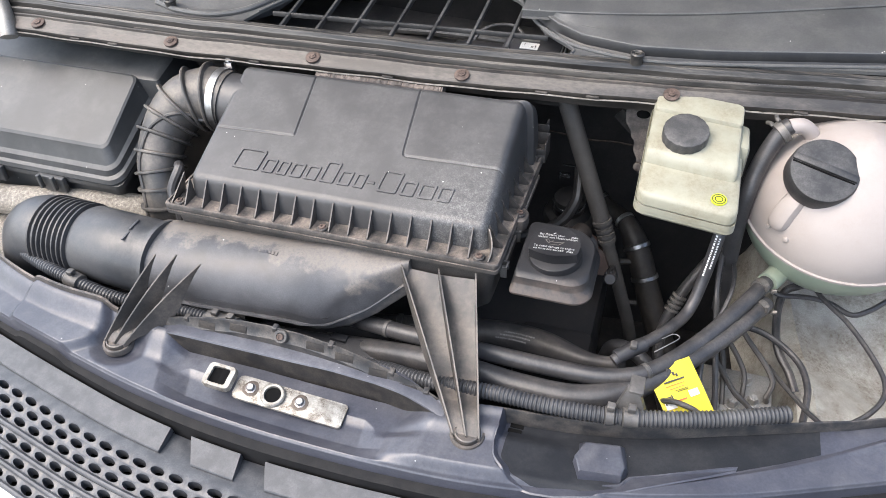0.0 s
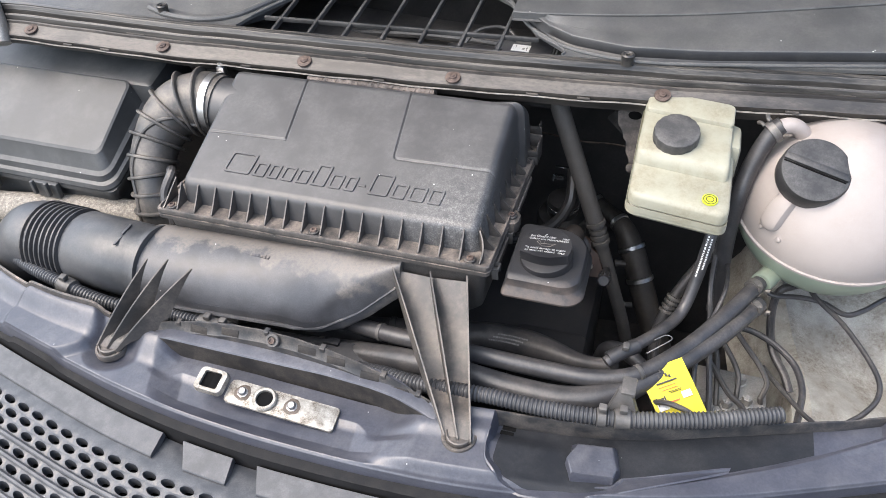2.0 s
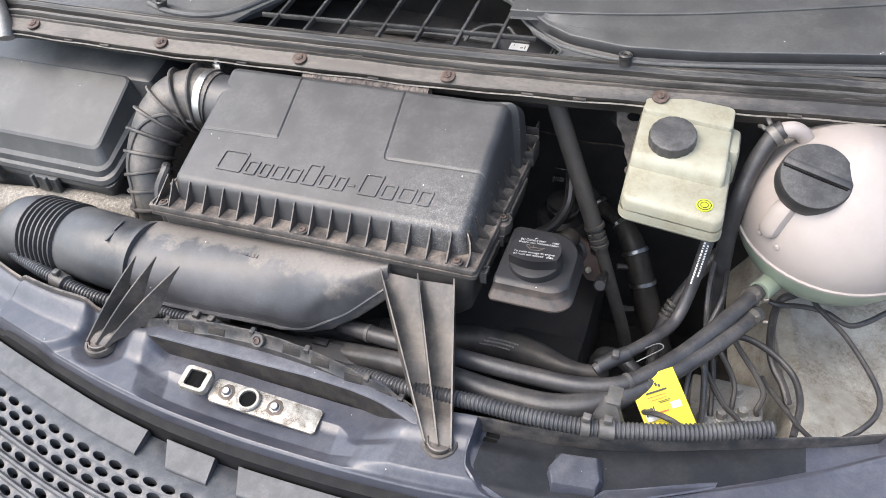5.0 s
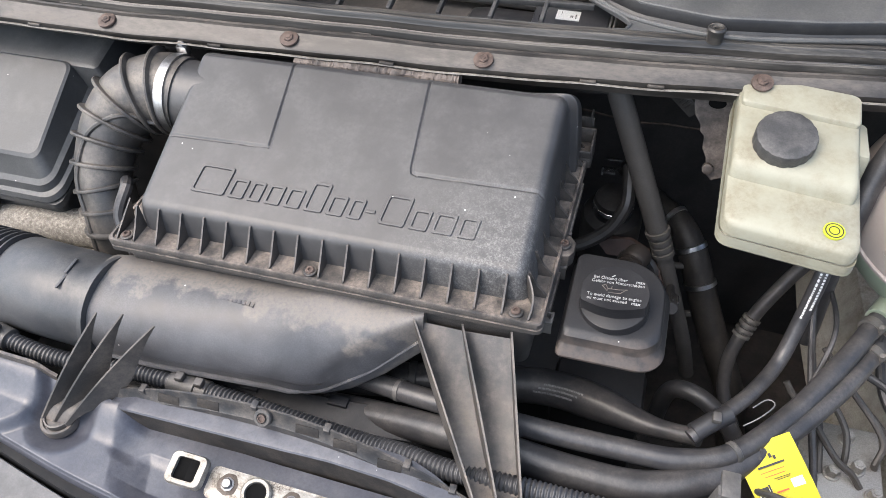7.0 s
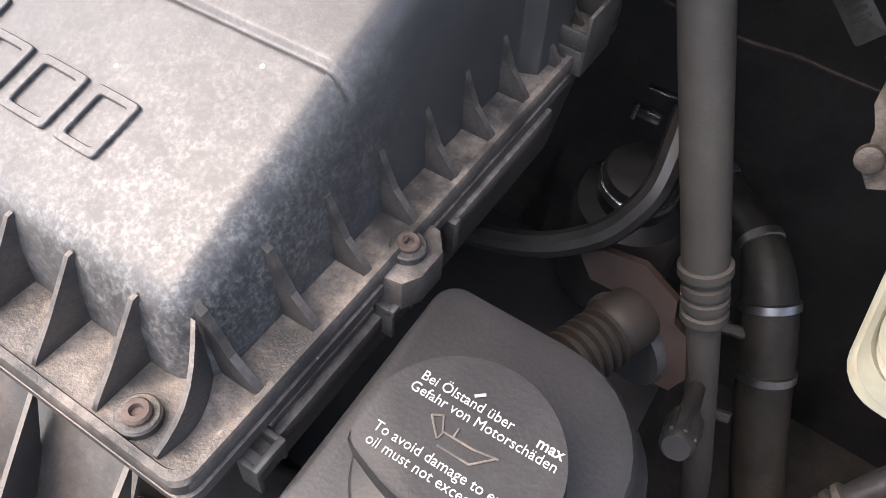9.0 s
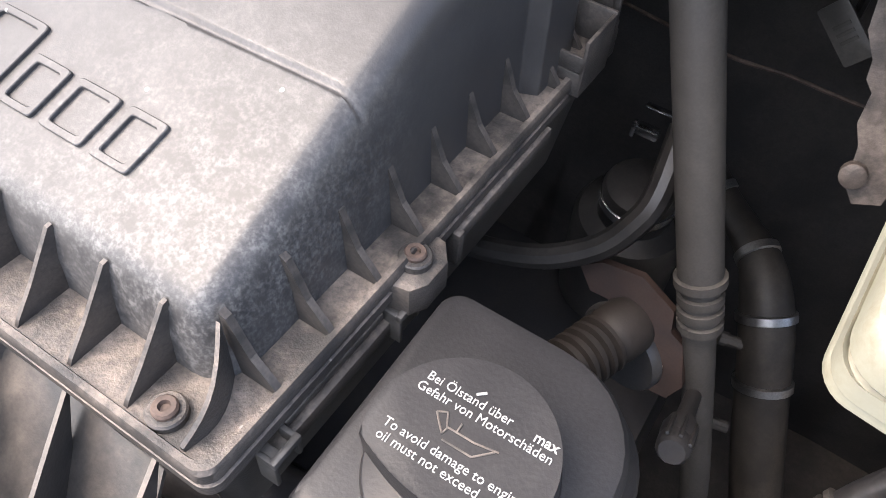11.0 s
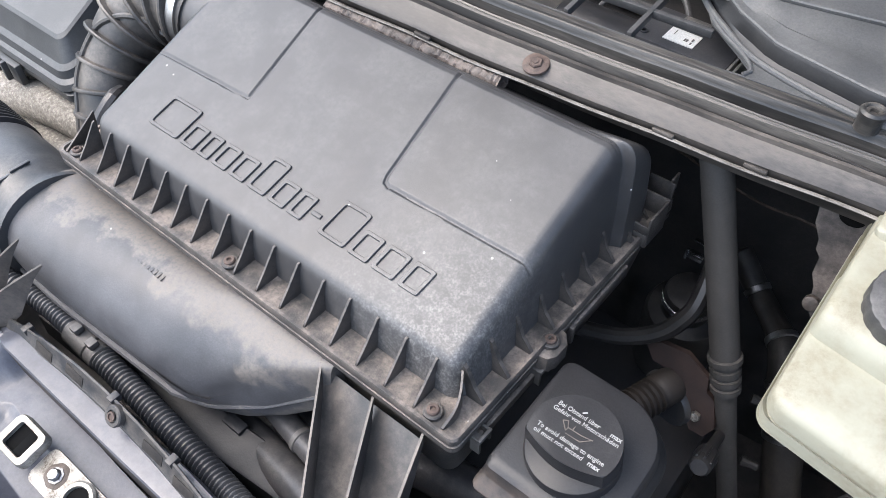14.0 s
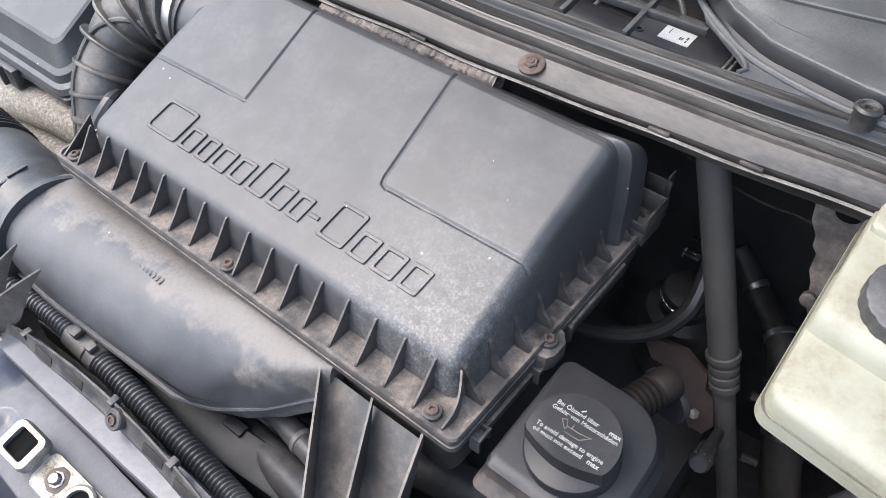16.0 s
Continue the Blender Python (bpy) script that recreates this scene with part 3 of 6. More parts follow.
bm = bmesh.new()
rows = []
for dy, dz in ((-0.0085, -0.035), (-0.0075, -0.0115), (-0.0065, -0.0105), (-0.0022, -0.0025), (-0.0018, -0.001), (-0.0008, 0.0012), (0.0008, 0.0012), (0.0015, -0.002), (0.0015, -0.06)):
    rows.append([(x, arch(x)[0] + dy, arch(x)[1] + dz + 0.0003 * math.sin(x * 160)) for x in np.linspace(-0.458, -0.10, 90)])
sheet(bm, rows)
part("strip", bm, seal_plastic, radiator_seal)
# dark plates stand in for the shaded recesses along the strip
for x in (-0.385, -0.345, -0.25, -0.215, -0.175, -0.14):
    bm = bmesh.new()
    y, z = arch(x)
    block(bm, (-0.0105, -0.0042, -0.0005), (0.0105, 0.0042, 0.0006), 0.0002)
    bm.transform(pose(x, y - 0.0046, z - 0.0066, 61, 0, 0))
    part("lug", bm, shade_grime, radiator_seal)
for x in (-0.412, -0.300, -0.232, -0.160, -0.12):
    bm = bmesh.new()
    y, z = arch(x)
    block(bm, (x - 0.003, y - 0.003, z - 0.004), (x + 0.003, y + 0.005, z + 0.0022), 0.0008)
    part("top_clip", bm, seal_plastic, radiator_seal)

# raised tab with a screw hole in the strip
bm = bmesh.new()
lathe(bm, ((0.0080, -0.003), (0.0080, 0.0015), (0.0072, 0.0025), (0.0048, 0.0025), (0.0044, 0.0005)), 22, frame_of((-0.290, 0.5010, 1.1135), (1, 0, 0), (0, -0.75, 0.66)))
block(bm, (-0.297, 0.5005, 1.096), (-0.283, 0.5045, 1.1100), 0.0012)
tab = part("screw_tab", bm, seal_plastic, radiator_seal)
bm = bmesh.new()
lathe(bm, ((0.0036, 0.0), (0.0036, 0.0012), (0.0024, 0.0014), (0.0022, 0.0004)), 16, frame_of((-0.290, 0.4992, 1.1150), (1, 0, 0), (0, -0.75, 0.66)))
part("screw", bm, rust, tab, "small rusty screw")

# bonnet catch plate
catch = thing("bonnet_catch_plate", "worn zinc striker plate with studs and a round hole", "striker plate", (-0.27, 0.45, 1.07))
U = frame_of((-0.282, 0.4515, 1.0710), (0.155, 0.0, -0.010), (0, -0.2, 1))
bm = bmesh.new()
prism(bm, rounded(-0.045, -0.0135, 0.082, 0.0135, (0.005, 0.003, 0.003, 0.005)), 0.0, 0.004, bevel=0.001)
bm.transform(U)
part("plate", bm, zinc, catch)
bm = bmesh.new()
lathe(bm, ((0.0135, 0.003), (0.0135, 0.007), (0.012, 0.0085), (0.0095, 0.0085), (0.009, 0.0035)), 28)
bm.transform(U)
part("hole_rim", bm, zinc, catch)
bm = bmesh.new()
lathe(bm, ((0.0088, 0.0045), (0.0088, 0.0056)), 28)
bm.transform(U)
part("hole", bm, dark_void, catch)
for x in (-0.027, 0.031):
    bm = bmesh.new()
    lathe(bm, ((0.0060, 0.004), (0.0060, 0.0052), (0.0046, 0.0056), (0.0046, 0.0085), (0.0036, 0.0097)), 8)
    bm.transform(U @ Matrix.Translation((x, 0.001, 0)))
    part("stud", bm, steel, catch)
    bm = bmesh.new()
    loft(bm, [[(r * (1 + 0.04 * math.sin(3 * a + x * 90) + 0.03 * math.sin(7 * a)) * math.cos(a), r * (1 + 0.04 * math.sin(3 * a + x * 90) + 0.03 * math.sin(7 * a)) * math.sin(a), z) for a in np.linspace(0, 2 * math.pi, 33)[:-1]] for r, z in ((0.0092, 0.0040), (0.0088, 0.0043), (0.0060, 0.0045))])
    bm.transform(U @ Matrix.Translation((x, 0.001, 0)))
    part("grime_ring", bm, grime, catch, "brown grime round the stud")
bm = bmesh.new()
V = U @ Matrix.Translation((-0.0635, 0.0020, 0.0060)) @ Matrix.Diagonal((0.82, 0.82, 1, 1))
outer, inner = rounded(-0.0205, -0.017, 0.0205, 0.017, 0.007), rounded(-0.0125, -0.0115, 0.0125, 0.0115, 0.003)
loft(bm, [[(x, y, z) for x, y in o] for o, z in ((outer, 0.0), (outer, 0.005), ([(x * 0.93, y * 0.93) for x, y in outer], 0.0075), (inner, 0.0075), (inner, -0.004))], caps=False)
bm.transform(V)
part("guide_frame", bm, zinc, catch)
# fill of the guide opening, its inner shade given as near-black colour
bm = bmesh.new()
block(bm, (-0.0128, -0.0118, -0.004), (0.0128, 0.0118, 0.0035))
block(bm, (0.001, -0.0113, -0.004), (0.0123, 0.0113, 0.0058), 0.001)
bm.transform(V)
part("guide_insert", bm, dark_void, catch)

# ---- radiator grille ----
grille = thing("radiator_grille", "black plastic radiator grille with rows of oval holes and notched top", "grille", (-0.28, 0.35, 0.95))


def grille_at(x, d):
    """A place on the grille: x along the van, d metres down from its top edge."""
    f = smooth_between(x, FRONT)
    return Vector((x, f - 0.008 - d * 0.93, 1.040 - 0.12 * d - 1.6 * d * d))


bm = bmesh.new()
sheet(bm, [[tuple(grille_at(x, d) + Vector((0, 0, dz))) for x in np.linspace(-0.80, 0.45, 120)] for d, dz in ((-0.006, -0.026), (-0.005, -0.014), (0.0, -0.012), (0.034, -0.001), (0.0397, 0.0))], 0.003)
part("top_ramp", bm, grille_plastic, grille)
for a, a2, b, b2 in ((-0.80, -0.80, -0.388, -0.388), (-0.362, -0.347, -0.298, -0.294), (-0.270, -0.258, 0.45, 0.45)):
    bm = bmesh.new()
    n = max(int((b - a) / 0.01), 4)
    rows = []
    for d, dz in ((-0.005, -0.012), (-0.004, -0.0015), (-0.003, 0.0), (0.0255, 0.0), (0.0265, -0.0008), (0.0275, -0.0085)):
        k = min(max(d, 0) / 0.026, 1)
        lo, hi = a + (a2 - a) * k, b + (b2 - b) * k
        rows.append([tuple(grille_at(x, d) + Vector((0, 0, dz))) for x in (lo, lo + 0.0006, *np.linspace(lo + 0.002, hi - 0.002, n), hi - 0.0006, hi)])
        rows[-1][0] = tuple(Vector(rows[-1][0]) - Vector((0, 0, 0.008)))
        rows[-1][-1] = tuple(Vector(rows[-1][-1]) - Vector((0, 0, 0.008)))
    sheet(bm, rows)
    part("top_pad", bm, grille_plastic, grille, smooth=0.4)
PITCH, ROW = 0.0240, 0.0127
for band, (start, count) in enumerate(((0.0395, 3), (0.0835, 1), (0.1010, 1), (0.1185, 1))):
    bm = bmesh.new()
    for k in range(count):
        for c in range(-1, 46):
            x0 = -0.7981 + (c + 0.5 * (k % 2)) * PITCH
            if x0 + PITCH > 0.40:
                continue
            d0 = start + k * ROW
            n = 16
            outer, rim, deep = [], [], []
            for i in range(n):
                a = 2 * math.pi * i / n
                ca, sa = math.cos(a), math.sin(a)
                q = max(abs(ca), abs(sa))
                ox, oy = ca / q, sa / q
                cx, cd = x0 + PITCH / 2, d0 + ROW / 2
                outer.append(bm.verts.new(grille_at(cx + ox * PITCH / 2, cd + oy * ROW / 2)))
                rim.append(bm.verts.new(grille_at(cx + ca * PITCH * 0.375, cd + sa * ROW * 0.345) + Vector((0, 0, 0.0008))))
                deep.append(bm.verts.new(grille_at(cx + ca * PITCH * 0.345, cd + sa * ROW * 0.31) - Vector((0, 0, 0.012))))
            for i in range(n):
                j = (i + 1) % n
                bm.faces.new((outer[i], outer[j], rim[j], rim[i]))
                bm.faces.new((rim[i], rim[j], deep[j], deep[i]))
    part("mesh_band", bm, grille_plastic, grille)
bm = bmesh.new()
for d in (0.0803, 0.0985, 0.1155, 0.1330):
    tube(bm, [tuple(grille_at(x, d) + Vector((0, 0, 0.001))) for x in np.linspace(-0.80, 0.40, 24)], 0.0032, 8, 0.02)
part("bead", bm, grille_plastic, grille)
# sheet added behind the holes, the shade there put into its colour
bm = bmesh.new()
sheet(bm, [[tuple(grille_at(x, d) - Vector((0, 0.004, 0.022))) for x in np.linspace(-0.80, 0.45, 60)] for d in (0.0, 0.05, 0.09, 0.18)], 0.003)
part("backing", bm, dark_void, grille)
bm = bmesh.new()
block(bm, (-0.262, 0.384, 1.026), (-0.254, 0.3895, 1.030), 0.002)
part("notch_clip", bm, grille_plastic, grille)

bumper = thing("front_bumper", "white painted front bumper below the grille", "bumper", (-0.28, 0.2, 0.6))
bm = bmesh.new()
rows = []
for d, dz in ((0.115, -0.03), (0.1165, 0.002), (0.121, 0.006), (0.135, 0.006), (0.17, 0.004), (0.20, -0.02), (0.21, -0.10), (0.21, -0.45)):
    rows.append([tuple(grille_at(x, d + 0.020 + 0.25 * max(0, x + 0.46) ** 2) + Vector((0, 0, dz))) for x in np.linspace(-0.80, 0.45, 80)])
sheet(bm, rows, 0.004)
part("skin", bm, white_paint, bumper)

# ---- cowl ----
COWL = ((-0.95, 0.800), (-0.79, 0.808), (-0.572, 0.806), (-0.371, 0.815), (-0.177, 0.820), (0.068, 0.838), (0.306, 0.868), (0.62, 0.915))
STATIONS = np.linspace(-0.95, 0.62, 110)


def set_back(x):
    return between(x, ((-0.95, 0.002), (-0.40, 0.003), (-0.177, 0.0055), (0.05, 0.0095), (0.62, 0.0095)))


def cowl_strip(bm, profile, wave=0.0):
    sheet(bm, [[(x, smooth_between(x, COWL) + dy + (set_back(x) if dy < 0 else 0.0) + wave * math.sin(x * 37), 1.272 + dz + wave * math.sin(x * 61)) for x in STATIONS] for dy, dz in profile])


cowl = thing("cowl_flange", "dusty brown-grey sheet flange with rusty bolts below the windscreen", "cowl", (-0.2, 0.83, 1.26))
bm = bmesh.new()
cowl_strip(bm, ((0.010, -0.03), (-0.0095, -0.010), (-0.0105, -0.007), (-0.009, -0.005), (0.0025, -0.001), (0.008, 0.003), (0.0085, 0.006), (0.011, 0.0065), (0.0125, 0.003), (0.016, -0.002), (0.03, -0.004)), 0.0003)
part("flange", bm, cowl_plastic, cowl)
bm = bmesh.new()
cowl_strip(bm, ((-0.0100, -0.0125), (-0.0122, -0.0120), (-0.0126, -0.0131), (-0.0100, -0.0140)), 0.0006)
part("lower_edge", bm, worn_edge, cowl, "worn pale sheet edge")
for x in (-0.784, -0.572, -0.371, -0.177, 0.068, 0.36):
    bolt(cowl, (x, smooth_between(x, COWL) + 0.001, 1.272), (0, -0.3, 1), 0.0050, 0.0036, rust, 0.0094, "cowl_bolt", "rusty bolt with washer")
for x in (-0.72, -0.66, -0.45, -0.27, -0.08, -0.02, 0.14, 0.21):
    bm = bmesh.new()
    y = smooth_between(x, COWL)
    y += set_back(x)
    block(bm, (x - 0.0075, y - 0.0122, 1.2600), (x + 0.0075, y - 0.0085, 1.2630), 0.001)
    part("tab", bm, cowl_plastic, cowl)
# rough foam strip pressed between lid and cowl
foam = thing("foam_strip", "rough crumbling brown foam strip under the cowl edge", "foam strip", (-0.27, 0.80, 1.245))
bm = bmesh.new()
rnd = random.Random(3)
rows = []
for k in range(10):
    a = 2 * math.pi * k / 10
    rows.append([(x, smooth_between(x, COWL) - 0.006 + (0.0075 + rnd.uniform(-0.0011, 0.0011)) * math.cos(a), 1.2515 + (0.0060 + rnd.uniform(-0.0011, 0.0011)) * math.sin(a)) for x in np.linspace(-0.365, -0.198, 110)])
sheet(bm, rows + rows[:1])
part("strip", bm, bracket_metal, foam)
bonnet_seal = thing("bonnet_seal", "long black ribbed rubber seal on the cowl edge", "rubber seal", (-0.2, 0.85, 1.28))
bm = bmesh.new()
cowl_strip(bm, ((0.0125, 0.0), (0.0130, 0.008), (0.0140, 0.0115), (0.016, 0.0125), (0.0180, 0.0115), (0.0192, 0.008), (0.0195, 0.0)), 0.0003)
part("front_lip", bm, seal_rubber, bonnet_seal)
bm = bmesh.new()
cowl_strip(bm, ((0.0195, 0.0), (0.0200, 0.0095), (0.0215, 0.0105), (0.0228, 0.0095), (0.0232, 0.0)), 0.0003)
part("middle_rib", bm, seal_rubber, bonnet_seal)
bm = bmesh.new()
cowl_strip(bm, ((0.0232, 0.0), (0.0236, 0.012), (0.0240, 0.0155), (0.0250, 0.0170), (0.0252, 0.0182), (0.0265, 0.0203), (0.0275, 0.0208), (0.0278, 0.0222), (0.0305, 0.0230), (0.0330, 0.0226), (0.0333, 0.0214), (0.0352, 0.0206), (0.0368, 0.0188), (0.038, 0.013), (0.039, 0.0)), 0.0003)
part("hollow_bead", bm, seal_rubber, bonnet_seal, smooth=0.45)
for x, w in ((-0.62, 0.014), (-0.30, 0.010), (0.02, 0.016), (0.26, 0.012)):
    bm = bmesh.new()
    y = smooth_between(x, COWL)
    block(bm, (x - w, y + 0.0120, 1.274), (x + w, y + 0.0133, 1.2795), 0.0005)
    part("retaining_clip", bm, cowl_plastic, bonnet_seal)

# scuttle deck with an opening, lattice and covers
scuttle = thing("scuttle_panel", "dusty dark grey plastic scuttle panel with a lattice opening", "scuttle panel", (-0.2, 0.95, 1.28))


def deck_z(y):
    return 1.2945 + 0.13 * (y - 0.86)


OPEN = ((-0.482, 0.8480), (-0.470, 0.8445), (-0.30, 0.8507), (-0.10, 0.8596), (-0.066, 0.8621), (-0.0545, 0.8635), (-0.0515, 0.8680), (-0.0550, 0.8740), (-0.0640, 0.8810), (-0.0935, 0.901), (-0.124, 0.942), (-0.140, 0.960), (-0.160, 0.972), (-0.187, 0.980), (-0.255, 0.982), (-0.400, 0.960), (-0.440, 0.915), (-0.470, 0.872))


bm = bmesh.new()
deck_edge = [(x, smooth_between(x, COWL) + 0.033) for x in np.linspace(-0.95, 0.62, 80)]
far = [(0.62, 1.35), (-0.95, 1.35)]
vs = [bm.verts.new((x, y, deck_z(y))) for x, y in deck_edge + far]
hole = [bm.verts.new((x, y, deck_z(y))) for x, y in OPEN]
edges = [bm.edges.new((vs[i], vs[(i + 1) % len(vs)])) for i in range(len(vs))]
edges += [bm.edges.new((hole[i], hole[(i + 1) % len(hole)])) for i in range(len(hole))]
bmesh.ops.triangle_fill(bm, edges=edges, use_beauty=True)
r = bmesh.ops.extrude_face_region(bm, geom=list(bm.faces))
for v in r["geom"]:
    if isinstance(v, bmesh.types.BMVert):
        v.co.z -= 0.004
part("deck", bm, scuttle_plastic, scuttle, smooth=0.3)
bm = bmesh.new()
tube(bm, [(x, y, deck_z(y) + 0.0005) for x, y in OPEN[5:]], 0.0016, 8, 0.006)
part("opening_rim", bm, scuttle_plastic, scuttle)
for x, y0, y1 in ((-0.428, 0.848, 0.925), (-0.378, 0.850, 0.966), (-0.331, 0.852, 0.974), (-0.280, 0.855, 0.980), (-0.2305, 0.857, 0.981), (-0.180, 0.859, 0.980), (-0.132, 0.861, 0.952)):
    bm = bmesh.new()
    block(bm, (-0.0019, y0, -0.0065), (0.0019, y1, 0.0), 0.0006)
    for v in bm.verts:
        v.co.x += x + 0.02 * (v.co.y - 0.887)
        v.co.z += deck_z(v.co.y) + 0.0005
    part("lattice_bar", bm, lattice_plastic, scuttle)
bm = bmesh.new()
block(bm, (-0.452, -0.0018, -0.0055), (-0.088, 0.0018, 0.0), 0.0006)
for v in bm.verts:
    v.co.y += 0.8875 + 0.045 * (v.co.x + 0.18)
    v.co.z += deck_z(v.co.y) + 0.0001
part("lattice_bar", bm, lattice_plastic, scuttle)
bm = bmesh.new()
sheet(bm, [[(x, smooth_between(x, COWL) + 0.032, z) for x in np.linspace(-0.55, -0.05, 30)] for z in (1.225, 1.288)], 0.002)
part("trough_front", bm, bay_black, scuttle)
bm = bmesh.new()
block(bm, (-0.55, 0.866, 1.222), (-0.05, 1.12, 1.226))
part("trough_floor", bm, bay_black, scuttle)
bm = bmesh.new()
block(bm, (-0.55, 1.115, 1.226), (-0.05, 1.12, 1.31))
part("trough_back", bm, bay_black, scuttle)
# raised ridges and inset covers either side of the lattice
RIGHT = ((-0.165, 1.05), (-0.150, 0.985), (-0.112, 0.922), (-0.080, 0.894), (-0.045, 0.876), (0.022, 0.866), (0.107, 0.874), (0.30, 0.908), (0.60, 0.965))
bm = bmesh.new()
tube(bm, [(x, y, deck_z(y) + 0.001) for x, y in RIGHT], 0.0024, 10, 0.006)
part("ridge", bm, scuttle_plastic, scuttle)
bm = bmesh.new()
rows = []
for d, dz in ((0.0005, -0.004), (0.0010, 0.0010), (0.0038, 0.0035), (0.0046, 0.0120), (0.0056, 0.0135)):
    row = []
    for x in np.linspace(-0.150, 0.615, 70):
        y = float(np.interp(x, [p[0] for p in RIGHT], [p[1] for p in RIGHT])) + d
        row.append((x, y, deck_z(y) + dz))
    rows.append(row)
sheet(bm, rows)
part("cover_seal", bm, black_rubber, scuttle, "black rubber edge of the cover")
bm = bmesh.new()
rows = []
SEAM = ((-0.135, 0.9060), (-0.084, 0.9098), (-0.0013, 0.9215), (0.0888, 0.9391), (0.1763, 0.9629), (0.287, 0.9957), (0.62, 1.095))
right_y = lambda x: float(np.interp(x, [p[0] for p in RIGHT], [p[1] for p in RIGHT]))
for d, v, dz in ((0.0056, 0, 0.009), (0.0056, 0, 0.0140), (0.0064, 0, 0.0148), (0.008, 0, 0.0150), (0.012, 0, 0.0150), (0.0125, 0.22, 0.0168), (0.0125, 0.30, 0.0158), (0.0125, 0.6, 0.0180), (0.0125, 0.97, 0.0200), (0.0125, 1, 0.0198), (0.0125, 1, 0.0130)):
    row = []
    for x in np.linspace(-0.098, 0.615, 70):
        y0 = right_y(x) + d
        y = y0 + max(smooth_between(x, SEAM) - 0.0013 - y0, 0.0) * v
        row.append((x, y, deck_z(y) + dz))
    rows.append(row)
sheet(bm, rows)
part("cover", bm, scuttle_plastic, scuttle, "dusty dark grey cover with pale specks")
bm = bmesh.new()
rows = []
for d, dz in ((-0.004, 0.0125), (0.0013, 0.0125), (0.0013, 0.0200), (0.0022, 0.0208), (0.03, 0.0215), (0.12, 0.023), (0.40, 0.023)):
    row = []
    for x in np.linspace(-0.125, 0.615, 70):
        y = smooth_between(x, SEAM) + d
        row.append((x, y, deck_z(y) + dz))
    rows.append(row)
sheet(bm, rows)
part("rear_cover", bm, scuttle_plastic, scuttle, "dusty dark grey cover behind the joint")
bm = bmesh.new()
tube(bm, [(x, y, deck_z(y) + 0.002) for x, y in ((-0.62, 0.862), (-0.58, 0.850), (-0.53, 0.850), (-0.49, 0.868), (-0.46, 0.905), (-0.42, 0.96), (-0.40, 1.0))], 0.004, 10)
part("ridge", bm, scuttle_plastic, scuttle)
bm = bmesh.new()
rows = []
for v in np.linspace(0, 1, 10):
    row = []
    for u in np.linspace(0, 1, 24):
        x = -0.95 + 0.505 * u
        y0 = float(np.interp(x, (-0.95, -0.62, -0.56, -0.50, -0.465, -0.445), (0.94, 0.875, 0.862, 0.868, 0.90, 0.96)))
        y = y0 + (1.35 - y0) * v
        row.append((x, y, deck_z(y) + 0.010 * step_to(v, 0, 0.06)))
    rows.append(row)
sheet(bm, rows, 0.02)
part("cover", bm, scuttle_plastic, scuttle, "dusty dark grey cover")
for x, y in ((0.022, 0.863), (-0.595, 0.857)):
    bm = bmesh.new()
    lathe(bm, ((0.0072, -0.002), (0.0072, 0.0080), (0.0080, 0.0085), (0.0080, 0.0105), (0.0065, 0.0120), (0.0052, 0.0120), (0.0046, 0.0105), (0.0026, 0.0105), (0.0022, 0.0085)), 24, Matrix.Translation((x, y, deck_z(y))))
    part("fixing", bm, seal_rubber, scuttle, "round black plastic fixing")

# wiper motor under the lattice with its labels
motor = thing("wiper_motor", "black wiper motor with white stickers under the lattice", "wiper motor", (-0.14, 0.92, 1.24))
bm = bmesh.new()
lathe(bm, ((0.012, -0.07), (0.024, -0.062), (0.026, -0.05), (0.026, 0.03), (0.022, 0.036), (0.022, 0.05), (0.03, 0.052), (0.03, 0.066)), 24, frame_of((-0.150, 0.911, 1.2415), (0, 0, 1), (1, 0, 0)))
part("body", bm, engine_black, motor)
MP = pose(-0.1140, 0.9108, 1.2722, 0, 0, 0.0)
bm = bmesh.new()
block(bm, (-0.034, -0.017, -0.006), (0.040, 0.030, 0.0), 0.002)
bm.transform(MP)
part("flat_top", bm, motor_plastic, motor)
bm = bmesh.new()
block(bm, (-0.0115, -0.0082, 0.0), (0.0115, 0.0082, 0.0007))
bm.transform(MP)
part("sticker", bm, label_white, motor, "white sticker with grey print")
for dx, dy, a, b in ((-0.0065, 0.0030, 0.0003, 0.006), (0.0030, -0.0020, 0.0006, 0.0032), (0.0046, -0.0020, 0.0006, 0.0032), (0.0078, 0.0005, 0.0007, 0.0034), (0.0080, -0.0040, 0.0006, 0.0026)):
    bm = bmesh.new()
    block(bm, (dx - a, dy - b / 2, 0.0007), (dx + a, dy + b / 2, 0.0010))
    bm.transform(MP)
    part("print_bar", bm, grey_clip, motor)
bm = bmesh.new()
block(bm, (-0.010, 0.013, 0.0), (0.010, 0.027, 0.0007))
bm.transform(MP)
part("sticker", bm, aluminium, motor, "small grey sticker")
bm = bmesh.new()
lathe(bm, ((0.0035, 0.0), (0.0035, 0.001), (0.002, 0.001), (0.002, -0.001)), 14, MP @ Matrix.Translation((-0.026, -0.008, 0)))
part("pin", bm, motor_plastic, motor)
for dx in (0.042, 0.046):
    bm = bmesh.new()
    block(bm, (dx - 0.001, -0.02, -0.012), (dx + 0.001, 0.016, 0.002), 0.0004)
    bm.transform(MP)
    part("contact_strip", bm, aluminium, motor)
linkage = thing("wiper_linkage", "dark wiper linkage rods and cable in the scuttle", "wiper linkage", (-0.3, 0.96, 1.2))
